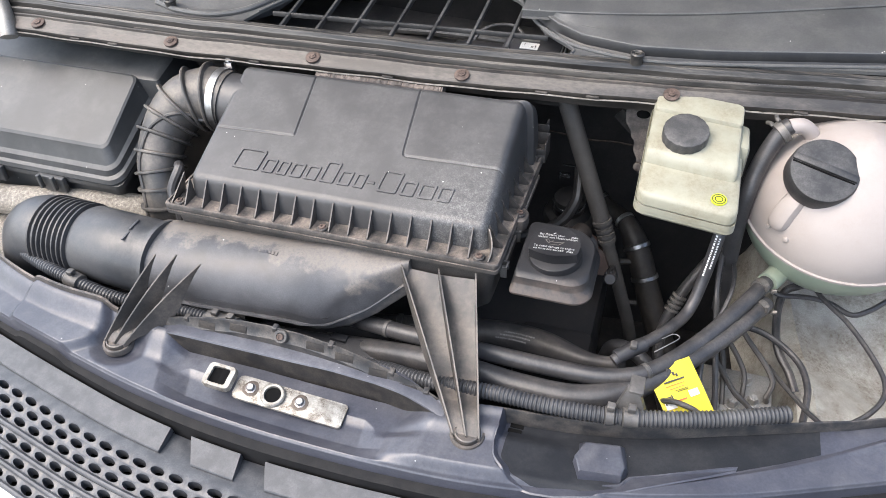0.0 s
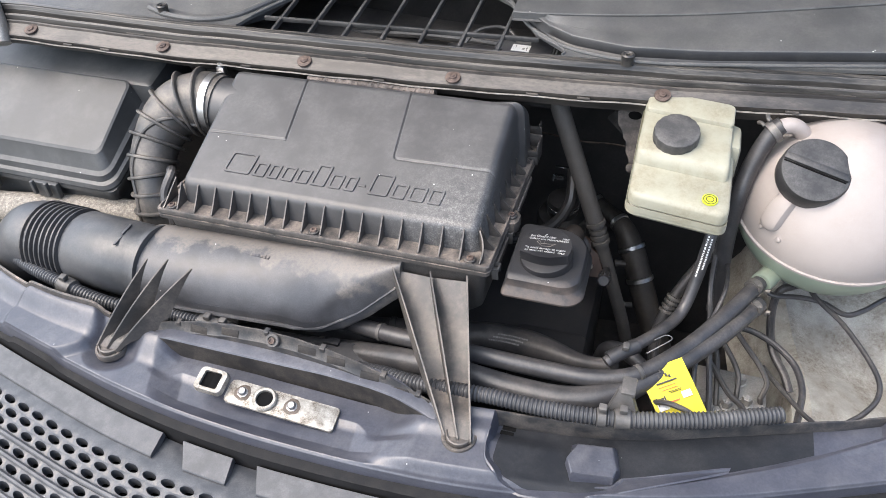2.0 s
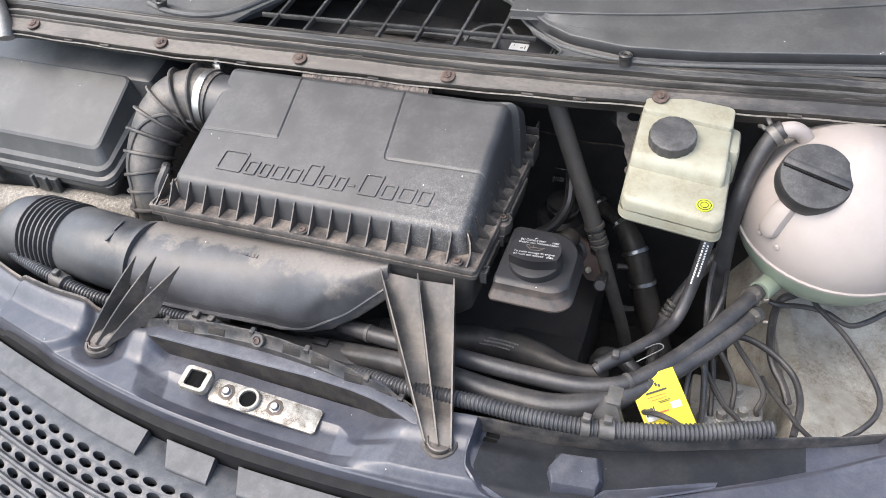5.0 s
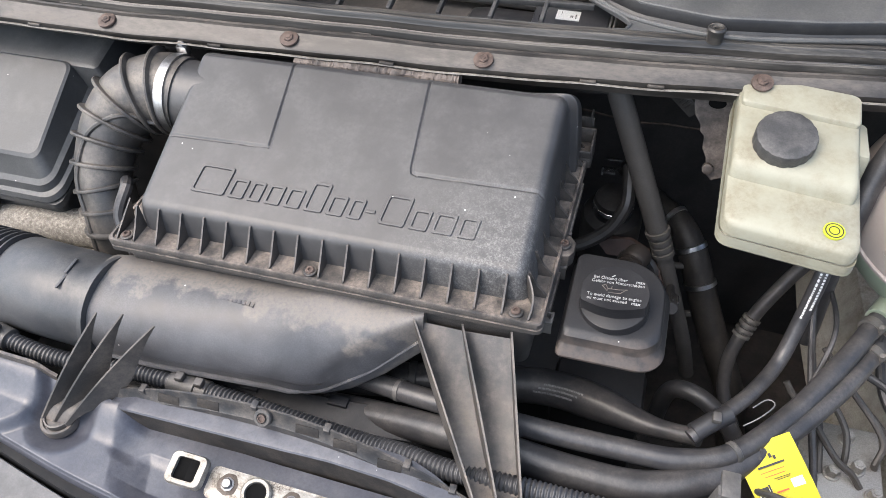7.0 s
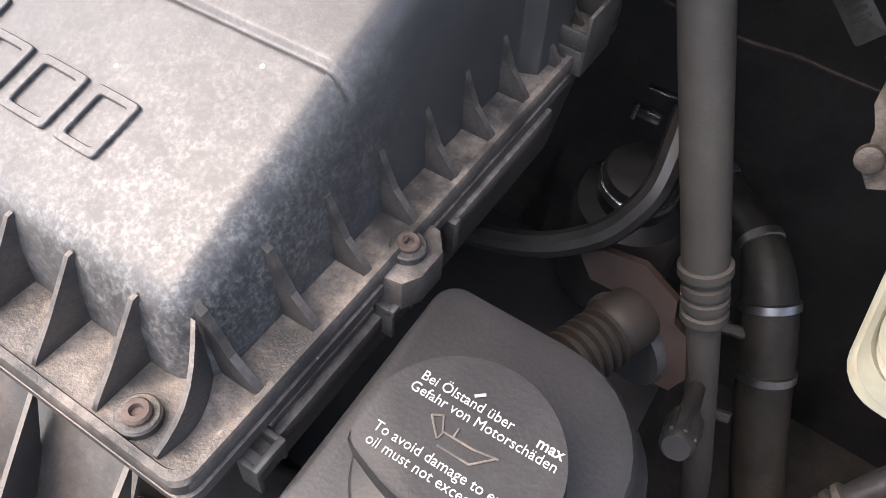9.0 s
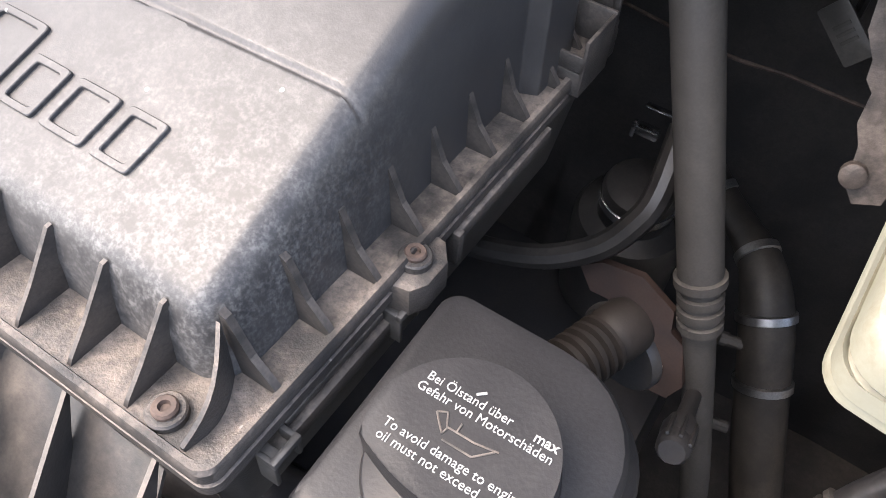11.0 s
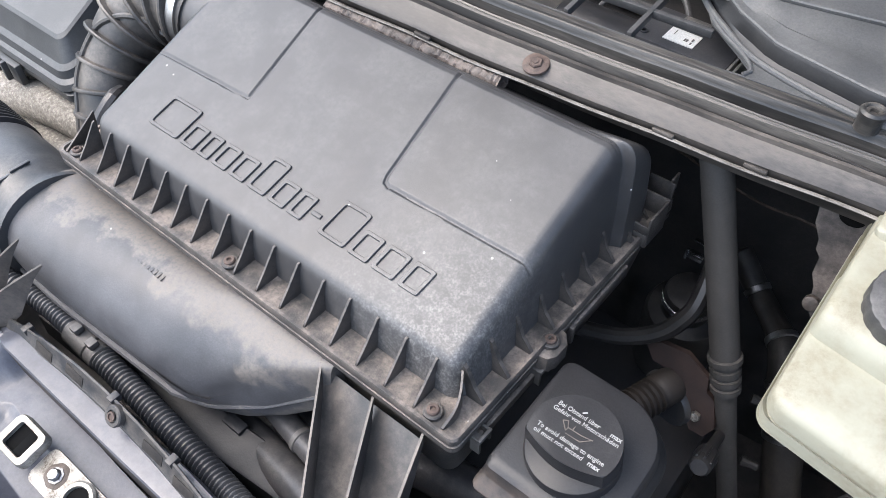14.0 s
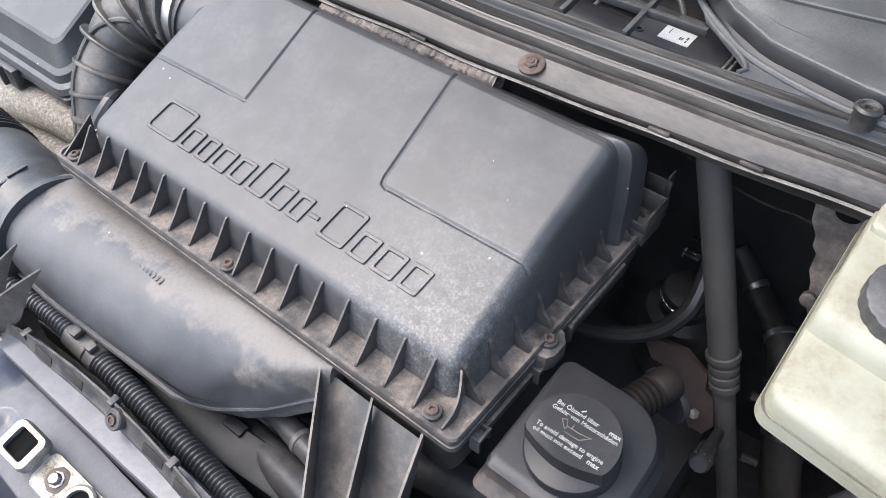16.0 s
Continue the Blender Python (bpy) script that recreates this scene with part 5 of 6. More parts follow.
# raised mould line along the bend
bm = bmesh.new()
spine = []
for k in range(8, len(line) - 6, 3):
    d = (line[k + 1] - line[k]).normalized()
    v = Vector((0.05, -0.9, -0.35)).lerp(Vector((-0.45, -0.85, 0.2)), k / len(line))
    v = (v - d * v.dot(d)).normalized()
    spine.append(tuple(line[k] + v * (0.0395 - 0.0105 * step_to(k * 0.002, 0.02, 0.15))))
tube(bm, spine, 0.0028, 8, 0.004)
part("mould_line", bm, elbow_rubber, elbow)
bm = bmesh.new()
lathe(bm, ((0.0395, -0.0050), (0.0412, -0.0050), (0.0412, 0.0050), (0.0395, 0.0050)), 48, frame_of((-0.4895, 0.7783, 1.2143), (0, 0, 1), (-1, -0.01, 0.05)))
part("clamp_band", bm, clamp_steel, elbow, "bright steel clamp band")
bm = bmesh.new()
block(bm, (-0.4960, 0.8020, 1.2450), (-0.4840, 0.8110, 1.2550), 0.0015)
lathe(bm, ((0.0042, 0), (0.0042, 0.007), (0.003, 0.008)), 6, frame_of((-0.4890, 0.8075, 1.2530), (1, 0, 0), (0, -0.5, 1)))
part("clamp_screw", bm, clamp_steel, elbow)

# ---- fuse box ----
fuse_box = thing("fuse_box", "black plastic fuse box with smooth lid and side latches", "fuse box", (-0.78, 0.77, 1.06))


def fuse_ring(grow, z0, tilt=0.52, r=0.010, back=0.81):
    return [(x, y, z0 + tilt * (y - 0.705)) for x, y in ring(-0.915 - grow, 0.706 - grow, -0.645 + grow, back + grow, r, 16, 10)]


bm = bmesh.new()
loft(bm, [fuse_ring(0.022, 1.118, 0.30, 0.02), fuse_ring(0.020, 1.124, 0.34, 0.02), fuse_ring(0.016, 1.126, 0.36, 0.02), fuse_ring(0.014, 1.134, 0.40, 0.018), fuse_ring(0.009, 1.137, 0.42, 0.014), fuse_ring(0.001, 1.152, 0.5), fuse_ring(0.0, 1.1545, 0.52), fuse_ring(-0.003, 1.1565, 0.52)])
part("lid", bm, fuse_plastic, fuse_box, smooth=0.3)
bm = bmesh.new()
loft(bm, [fuse_ring(0.006, 1.03, 0.1), fuse_ring(0.010, 1.075, 0.2), fuse_ring(0.014, 1.100, 0.25), fuse_ring(0.014, 1.106, 0.27), fuse_ring(0.021, 1.108, 0.28), fuse_ring(0.021, 1.115, 0.29)])
part("base", bm, fuse_plastic, fuse_box, smooth=0.3)
for x in (-0.735, -0.84):
    bm = bmesh.new()
    block(bm, (x - 0.022, 0.676, 1.088), (x + 0.022, 0.684, 1.112), 0.002)
    block(bm, (x - 0.014, 0.668, 1.096), (x - 0.009, 0.674, 1.118), 0.001)
    block(bm, (x + 0.009, 0.668, 1.096), (x + 0.014, 0.674, 1.118), 0.001)
    part("latch", bm, fuse_plastic, fuse_box)
bm = bmesh.new()
loft(bm, [[(x, y, 1.17) for x, y in rounded(-0.925, 0.806, -0.60, 0.90, 0.006)], [(x, y, 1.206 + 0.22 * (y - 0.81)) for x, y in rounded(-0.92, 0.808, -0.615, 0.89, 0.006)], [(x, y, 1.2085 + 0.22 * (y - 0.81)) for x, y in rounded(-0.917, 0.811, -0.62, 0.887, 0.006)]])
part("rear_cover", bm, fuse_plastic, fuse_box, "dusty raised rear part")
tower = thing("suspension_tower", "rough pale grey coated sheet metal below the fuse box", "suspension tower", (-0.75, 0.68, 1.0))
bm = bmesh.new()
tube(bm, [(-0.95, 0.66, 1.055), (-0.80, 0.672, 1.060), (-0.67, 0.690, 1.066), (-0.57, 0.70, 1.06), (-0.50, 0.71, 1.05)], 0.022, 16)
sheet(bm, [[(x, y, 1.045 + 0.01 * math.sin(9 * x)) for x in np.linspace(-0.95, -0.60, 8)] for y in (0.57, 0.62, 0.67, 0.72)], 0.004)
part("edge", bm, concrete, tower)
hinge = thing("bonnet_hinge_arm", "grey painted bonnet hinge arm by the cowl", "hinge", (-0.83, 0.8, 1.25))
bm = bmesh.new()
tube(bm, [(-0.86, 0.83, 1.30), (-0.835, 0.805, 1.275), (-0.825, 0.79, 1.255)], 0.012, 12)
part("arm", bm, aluminium, hinge)

# ---- brake fluid reservoir ----
reservoir = thing("brake_fluid_reservoir", "cream plastic brake fluid reservoir with black screw cap and yellow dot", "fluid reservoir", (0.10, 0.78, 1.20))
SKEW = Matrix(((1, 0, 0, 0.001), (-0.14, 1, 0, 0.020), (0, 0, 1, 0.0), (0, 0, 0, 1)))


def bottle(bm, x0, x1, y0, y1, low, high, slope, r=0.010, draw=0.0):
    z = lambda y, h: h + slope * (y - 0.70)
    rings = []
    for inset, h in ((0.004 + draw, low), (draw * 0.5, low + 0.006), (0.0, high - 0.005), (0.0012, high - 0.002), (0.0045, high)):
        rings.append([(x, y, z(y, h)) for x, y in ring(x0 + inset, y0 + inset, x1 - inset, y1 - inset, r, 8, 8)])
    loft(bm, rings)


bm = bmesh.new()
bottle(bm, 0.0480, 0.1555, 0.698, 0.836, 1.1925, 1.207, 0.28)
bm.transform(SKEW)
part("lower_half", bm, bottle_plastic, reservoir)
bm = bmesh.new()
bottle(bm, 0.0495, 0.1545, 0.698, 0.80, 1.205, 1.2255, 0.16, 0.012)
bm.transform(SKEW)
part("front_half", bm, bottle_plastic, reservoir)
bm = bmesh.new()
z = lambda y, h: h + 0.20 * (y - 0.70)
loft(bm, [[(x, y, z(y, h)) for x, y in rounded(0.0505 + i, y0 + i, 0.1490 - i, 0.838, 0.006)] for i, y0, h in ((0.0, 0.744, 1.205), (0.0, 0.744, 1.229), (0.0006, 0.7475, 1.2352), (0.002, 0.750, 1.2374), (0.005, 0.755, 1.2384))])
bm.transform(SKEW)
part("rear_half", bm, bottle_plastic, reservoir)
bm = bmesh.new()
loft(bm, [[(x, y, z(y, h)) for x, y in rounded(0.0525 + i, 0.808 + i, 0.1480 - i, 0.8385, 0.005)] for i, h in ((0.0, 1.230), (0.0, 1.2415), (0.0008, 1.2428), (0.003, 1.2434))])
bm.transform(SKEW)
part("rear_ledge", bm, bottle_plastic, reservoir)
bm = bmesh.new()
bottle(bm, 0.0485, 0.1550, 0.697, 0.837, 1.2045, 1.2085, 0.28)
bm.transform(SKEW)
part("seam", bm, bottle_plastic, reservoir)
bm = bmesh.new()
block(bm, (0.140, 0.785, 1.205), (0.159, 0.832, 1.252), 0.006)
bm.transform(SKEW)
part("side_bulge", bm, bottle_plastic, reservoir)
RC = frame_of((0.0900, 0.784, 1.2530), (1, 0, 0), (0.02, -0.27, 1))
bm = bmesh.new()
prof = ((0.0240, -0.008), (0.0240, 0.003), (0.0225, 0.004))
lathe(bm, prof, 32, RC)
part("neck_ring", bm, bottle_plastic, reservoir)
bm = bmesh.new()
rings = []
for r0, z in ((0.0236, -0.002), (0.0248, 0.000), (0.0248, 0.0118), (0.0240, 0.0136), (0.0224, 0.0143), (0.012, 0.0142), (0.004, 0.0138)):
    lobe = 0.024 if r0 > 0.0235 else 0.0
    rings.append([(r0 * (1 - lobe * abs(math.sin(math.pi * i / 8)) ** 6) * math.cos(math.pi * i / 64), r0 * (1 - lobe * abs(math.sin(math.pi * i / 8)) ** 6) * math.sin(math.pi * i / 64), z) for i in range(128)])
loft(bm, rings)
bm.transform(RC)
part("cap", bm, material("cap_plastic", (0.05, 0.05, 0.051), 0.5, dust=0.5, dust_color=(0.2, 0.19, 0.18), dust_scale=40.0), reservoir, "dark grey ridged screw cap")
RD = frame_of((0.1345, 0.7155, 1.2290), (1, 0.04, 0), (0, -0.16, 1))
for r0, r1, h, m in ((0.0, 0.0082, 0.0008, dot_yellow), (0.0062, 0.0070, 0.0011, ink_black), (0.0034, 0.0042, 0.0011, ink_black)):
    bm = bmesh.new()
    if r0:
        loft(bm, [[(r * math.cos(math.pi * i / 12), r * math.sin(math.pi * i / 12), z) for i in range(24)] for r, z in ((r0, 0.0006), (r0, h), (r1, h), (r1, 0.0006))], caps=False)
    else:
        lathe(bm, ((r1, -0.001), (r1, h)), 24)
    bm.transform(RD)
    part("dot_disc" if m is dot_yellow else "dot_ring", bm, m, reservoir, "yellow round mark" if m is dot_yellow else "black ring")
bracket = thing("reservoir_bracket", "rusty dirty steel bracket beside the reservoir", "bracket", (0.035, 0.866, 1.17))
bm = bmesh.new()
EDGE = ((0.030, 1.275), (0.0225, 1.250), (0.0190, 1.220), (0.0215, 1.208), (0.0285, 1.199), (0.0300, 1.192), (0.0345, 1.188), (0.0355, 1.176), (0.0405, 1.168), (0.0440, 1.152), (0.050, 1.146), (0.060, 1.150), (0.064, 1.275))
loft(bm, [[(x, 0.866 + d + 0.35 * (z - 1.2), z) for x, z in EDGE] for d in (0.0, 0.003)])
plate = part("plate", bm, bracket_metal, bracket)
BZ = (0, -0.94, 0.33)
bm = bmesh.new()
lathe(bm, ((0.0052, -0.002), (0.0052, 0.0012), (0.0040, 0.0016)), 16, frame_of((0.040, 0.8735, 1.220), (1, 0, 0), BZ) @ Matrix.Diagonal((1.6, 1.0, 1.0, 1.0)))
part("hole", bm, dark_void, plate)
bm = bmesh.new()
lathe(bm, ((0.0055, -0.002), (0.0055, 0.003), (0.0035, 0.004)), 14, frame_of((0.0445, 0.8500, 1.158), (1, 0, 0), BZ))
part("stud", bm, bracket_metal, bracket)

# ---- expansion tank ----
tank = thing("expansion_tank", "round translucent pinkish-white coolant tank with black screw cap", "expansion tank", (0.279, 0.834, 1.06))
TC = Vector((0.283, 0.834, 1.163))
TN = Vector((-0.40, -0.54, 0.74)).normalized()
R = 0.110
SEAM = frame_of(TC, (1, 0, 0), (0.0, -0.20, 0.98))


def dome(lo, hi, n, rr, m):
    bm = bmesh.new()
    lathe(bm, [(max(rr * math.cos(radians(a)) ** (1.45 if a > 0 else 1.0), 0.001), rr * math.sin(radians(a)) * 0.96) for a in np.linspace(lo, hi, n)], 56, m)
    return bm


def on_tank(way):
    """Distance from the tank's middle to its skin, along a way."""
    d = SEAM.to_3x3().inverted() @ Vector(way).normalized()
    flat = math.hypot(d.x, d.y)
    best = min(np.linspace(0, 89, 300), key=lambda a: abs(math.sin(radians(a)) * 0.96 * flat - math.cos(radians(a)) ** 1.45 * d.z))
    return R * math.hypot(math.cos(radians(best)) ** 1.45, 0.96 * math.sin(radians(best)))


part("upper_shell", dome(-4, 89, 24, R, SEAM), tank_plastic, tank)
part("lower_shell", dome(-88, -4, 20, R, SEAM), tank_green, tank, "green coolant showing through the lower half")
bm = bmesh.new()
lathe(bm, ((R * 0.985, -0.0095), (R + 0.0022, -0.0088), (R + 0.0022, -0.0058), (R * 0.99, -0.005)), 56, SEAM)
part("seam_ring", bm, tank_plastic, tank)
CAP_WAY = (TN + Vector((-0.07, -0.02, 0.02))).normalized()


def skin(a, b):
    w = (CAP_WAY + Vector((1, 0, 0)) * a + Vector((0, 0.8, 0.6)) * b).normalized()
    return TC + w * on_tank(w)


CAP_N = (skin(0.25, 0) - skin(-0.25, 0)).cross(skin(0, 0.25) - skin(0, -0.25)).normalized()
CM = frame_of(TC + CAP_WAY * (on_tank(CAP_WAY) + 0.0048), (1, 0.12, 0), tuple(CAP_N))
bm = bmesh.new()
lathe(bm, ((0.0325, -0.024), (0.0325, -0.002), (0.031, 0.0)), 40, CM)
part("neck", bm, tank_plastic, tank)
bm = bmesh.new()
lathe(bm, ((0.0355, -0.016), (0.0366, -0.014), (0.0366, 0.0050), (0.0350, 0.0075), (0.030, 0.0082), (0.012, 0.0076)), 48, CM)
cap = part("screw_cap", bm, material("tank_cap_plastic", (0.022, 0.022, 0.023), 0.45, dust=0.3, dust_color=(0.2, 0.19, 0.18), dust_scale=40.0), tank, "black screw cap with a grip bar")
bm = bmesh.new()
block(bm, (-0.0345, -0.0042, 0.004), (0.0345, 0.0042, 0.0112), 0.0020)
bm.transform(CM @ pose(0, 0.003, 0, 0, 0, -20))
part("grip", bm, cap.data.materials[0], cap)
bm = bmesh.new()
block(bm, (-0.033, -0.0064, 0.005), (0.033, -0.0046, 0.0088), 0.0006)
bm.transform(CM @ pose(0, 0.003, 0, 0, 0, -20))
part("grip_slot", bm, dark_void, cap)
bm = bmesh.new()
tube(bm, [(0.232, 0.840, 1.232), (0.224, 0.839, 1.2470), (0.216, 0.837, 1.2545), (0.208, 0.835, 1.2565), (0.1990, 0.832, 1.2550)], lambda w: 0.0088 if w < 0.030 else 0.0090, 18, 0.003)
part("spout", bm, tank_plastic, tank)
bm = bmesh.new()
# flat moulded tab that runs down from the cap
rows = []
for t in np.linspace(0, 1, 14):
    way = Vector((-0.60, -0.62, 0.50)).lerp(Vector((-0.78, -0.76, 0.06)), t).normalized()
    across = way.cross(Vector((0, 0, 1))).normalized()
    wide = 0.0120 * math.sqrt(max(1 - abs(2 * t - 1) ** 5, 0.02))
    lift = 0.0100 * math.sqrt(max(1 - abs(2 * t - 1) ** 4, 0.0))
    rows.append([tuple(TC + (way * R + across * (u * wide)).normalized() * (on_tank(way * R + across * (u * wide)) + h * lift - 0.001)) for u, h in ((-1.12, -0.1), (-1.0, 0.45), (-0.8, 0.8), (-0.45, 0.97), (0.0, 1.0), (0.45, 0.97), (0.8, 0.8), (1.0, 0.45), (1.12, -0.1))])
sheet(bm, rows)
part("tab", bm, tank_plastic, tank)
for a, b, c in ((-0.84, -0.70, 0.04), (-0.60, -0.80, 0.02)):
    bm = bmesh.new()
    w = Vector((a, b, c)).normalized()
    lathe(bm, ((0.0035, -0.003), (0.0035, 0.0015), (0.002, 0.0025)), 12, frame_of(TC + w * R * 0.99, w.orthogonal(), w))
    part("pip", bm, tank_plastic, tank)
bm = bmesh.new()
tube(bm, [tuple(TC + Vector(p)) for p in ((-0.045, -0.05, -0.06), (-0.056, -0.068, -0.066), (-0.068, -0.088, -0.066))], 0.0125, 16)
part("outlet", bm, tank_green, tank)


# ---- oil filler ----
OIL_UP = 0.014
oil = thing("oil_filler_housing", "black plastic oil filler housing on the engine with screw cap", "oil filler", (-0.025, 0.655, 1.10))
bm = bmesh.new()
rings = []
for grow, z in ((-0.022, 1.110), (-0.010, 1.124), (0.003, 1.1300), (0.0062, 1.1310), (0.0064, 1.1335), (0.0045, 1.1365), (0.0010, 1.1405), (0.0005, 1.1420), (-0.0008, 1.1495), (-0.003, 1.1520), (-0.007, 1.153)):
    rings.append([(x, y, z + OIL_UP) for x, y in rounded(-0.060 - 0.4 * grow, 0.6105 - 1.3 * grow, 0.0205 + 0.8 * grow, 0.704 + 0.6 * grow, (0.006, 0.022, 0.034, 0.008), 8)])
loft(bm, rings)
part("housing", bm, housing_plastic, oil)
OC = frame_of((-0.0210, 0.6475, 1.1500 + OIL_UP), (1, -0.02, 0.09), (-0.09, -0.06, 1)) @ Matrix.Scale(0.94, 4)
bm = bmesh.new()
lathe(bm, ((0.0305, 0.0), (0.0305, 0.009), (0.0295, 0.0115), (0.029, 0.0118)), 56)
bm.transform(OC)
oil_cap = part("cap", bm, cap_black, oil, "round black cap with white warning print")
# raised part of the cap with a curved front edge
edge = [(0.0300 * math.cos(radians(a)), 0.0300 * math.sin(radians(a))) for a in np.linspace(-22, 202, 44)]
edge += [(-0.0278 + 0.0556 * t, -0.0112 - 0.0065 * math.sin(math.pi * t)) for t in np.linspace(0, 1, 16)[1:-1]]
bm = bmesh.new()
prism(bm, edge, 0.011, 0.0245, 0.985, 0.0012)
bm.transform(OC)
part("grip", bm, cap_black, oil_cap)
top = OC @ Matrix.Translation((0, 0, 0.0246))
for body, size, x, y in (("Bei Ölstand über", 0.0043, -0.0205, 0.0140), ("Gefahr von Motorschäden", 0.0043, -0.0215, 0.0098),
                         ("To avoid damage to engine", 0.0043, -0.0232, -0.0052), ("oil must not exceed", 0.0043, -0.0228, -0.0094)):
    writing("warning_print", body, size, print_grey, oil_cap, top @ Matrix.Translation((x, y, 0)), 0.0002, 0.0)
for x, y in ((0.0165, 0.0136), (0.0155, -0.0096)):
    writing("warning_print", "max", 0.0046, print_grey, oil_cap, top @ Matrix.Translation((x, y, 0)), 0.0002, 0.00006)
bm = bmesh.new()
for pts in (((-0.0115, 0.0065), (-0.0085, 0.0080), (-0.006, 0.0035), (-0.0065, 0.0015), (-0.0115, 0.0065)), ((-0.006, 0.0040), (0.003, 0.0040), (0.0105, 0.0052)), ((-0.0055, 0.0), (0.0045, 0.0), (0.0095, 0.0048)), ((-0.003, 0.0040), (-0.003, 0.0070))):
    for (ax, ay), (bx, by) in zip(pts, pts[1:]):
        tube(bm, [(ax, ay, 0.0002), ((ax + bx) / 2, (ay + by) / 2, 0.0002), (bx, by, 0.0002)], 0.00035, 6, 0.002)
bm.transform(top)
part("symbol", bm, rim_plastic, oil_cap, "small raised oil can symbol")
bm = bmesh.new()
tube(bm, [(-0.002, 0.0192, 0.0003), (-0.0045, 0.0172, 0.0003)], 0.0005, 6, 0.002)
bm.transform(top)
part("tick", bm, print_grey, oil_cap)

# ---- engine and what stands round it ----
engine = thing("engine", "black engine block and covers deep in the bay", "engine", (-0.2, 0.75, 0.7))
bm = bmesh.new()
block(bm, (-0.40, 0.68, 0.66), (0.03, 0.93, 0.93), 0.02)
block(bm, (-0.07, 0.67, 0.70), (0.03, 0.74, 0.96), 0.012)
part("block", bm, engine_black, engine)
bm = bmesh.new()
prof = [(0.0108, -0.02)]
for k in range(9):
    prof += [(0.0108, 0.0048 * k), (0.0132, 0.0048 * k + 0.0009), (0.0132, 0.0048 * k + 0.0027), (0.0108, 0.0048 * k + 0.0036)]
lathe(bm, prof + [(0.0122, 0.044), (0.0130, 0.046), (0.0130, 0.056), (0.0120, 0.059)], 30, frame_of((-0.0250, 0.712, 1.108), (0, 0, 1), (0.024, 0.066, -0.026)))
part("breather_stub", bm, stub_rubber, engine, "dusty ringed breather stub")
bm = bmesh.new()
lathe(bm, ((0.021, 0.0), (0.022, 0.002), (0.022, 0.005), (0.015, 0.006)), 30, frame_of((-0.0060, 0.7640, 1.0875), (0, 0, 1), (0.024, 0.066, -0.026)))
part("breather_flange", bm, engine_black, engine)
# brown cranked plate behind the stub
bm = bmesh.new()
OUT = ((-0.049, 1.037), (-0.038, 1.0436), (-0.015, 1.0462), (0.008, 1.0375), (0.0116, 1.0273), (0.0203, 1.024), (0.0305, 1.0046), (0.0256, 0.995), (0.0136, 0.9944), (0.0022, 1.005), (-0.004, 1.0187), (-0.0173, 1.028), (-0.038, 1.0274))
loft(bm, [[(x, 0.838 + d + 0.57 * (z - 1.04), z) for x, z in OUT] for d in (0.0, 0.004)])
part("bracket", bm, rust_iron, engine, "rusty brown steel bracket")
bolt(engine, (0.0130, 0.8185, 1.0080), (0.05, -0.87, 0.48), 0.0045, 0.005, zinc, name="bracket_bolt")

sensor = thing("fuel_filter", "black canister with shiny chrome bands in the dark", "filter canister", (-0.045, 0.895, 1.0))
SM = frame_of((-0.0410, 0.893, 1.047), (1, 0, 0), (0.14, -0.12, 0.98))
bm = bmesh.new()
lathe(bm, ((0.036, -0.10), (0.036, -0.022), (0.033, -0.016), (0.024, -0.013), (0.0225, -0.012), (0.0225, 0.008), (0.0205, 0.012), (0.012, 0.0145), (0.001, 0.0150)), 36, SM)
part("canister", bm, shaded_rubber, sensor)
bm = bmesh.new()
lathe(bm, ((0.0228, -0.0010), (0.0236, -0.0006), (0.0236, 0.0056), (0.0228, 0.0060)), 36, SM)
part("band", bm, chrome, sensor, "chrome band")
bm = bmesh.new()
block(bm, (-0.061, 0.905, 1.077), (-0.0585, 0.909, 1.088), 0.0005)
block(bm, (-0.058, 0.910, 1.097), (-0.040, 0.914, 1.0985), 0.0005)
block(bm, (-0.0585, 0.905, 1.080), (-0.045, 0.912, 1.086), 0.001)
part("wire_clip", bm, chrome, sensor)


def hose(name, label, pts, r, mat, category="hose", seg=16, step=0.006, rings=(), ring_mat=None, ring_name="ring", ring_r=1.18, ring_w=0.0025):
    t = thing(name, label, category, pts[0])
    bm = bmesh.new()
    tube(bm, pts, r, seg, step)
    part("tube", bm, mat, t)
    line = curve_through(pts, 0.001)
    for d in rings:
        k = min(int(d * 1000), len(line) - 2)
        w = (line[k + 1] - line[k]).normalized()
        rr = r(d) if callable(r) else r
        bm = bmesh.new()
        lathe(bm, ((rr * 0.95, -ring_w), (rr * ring_r, -ring_w * 0.7), (rr * ring_r, ring_w * 0.7), (rr * 0.95, ring_w)), 22, frame_of(line[k], w.orthogonal(), w))
        part(ring_name, bm, ring_mat or mat, t)
    return t


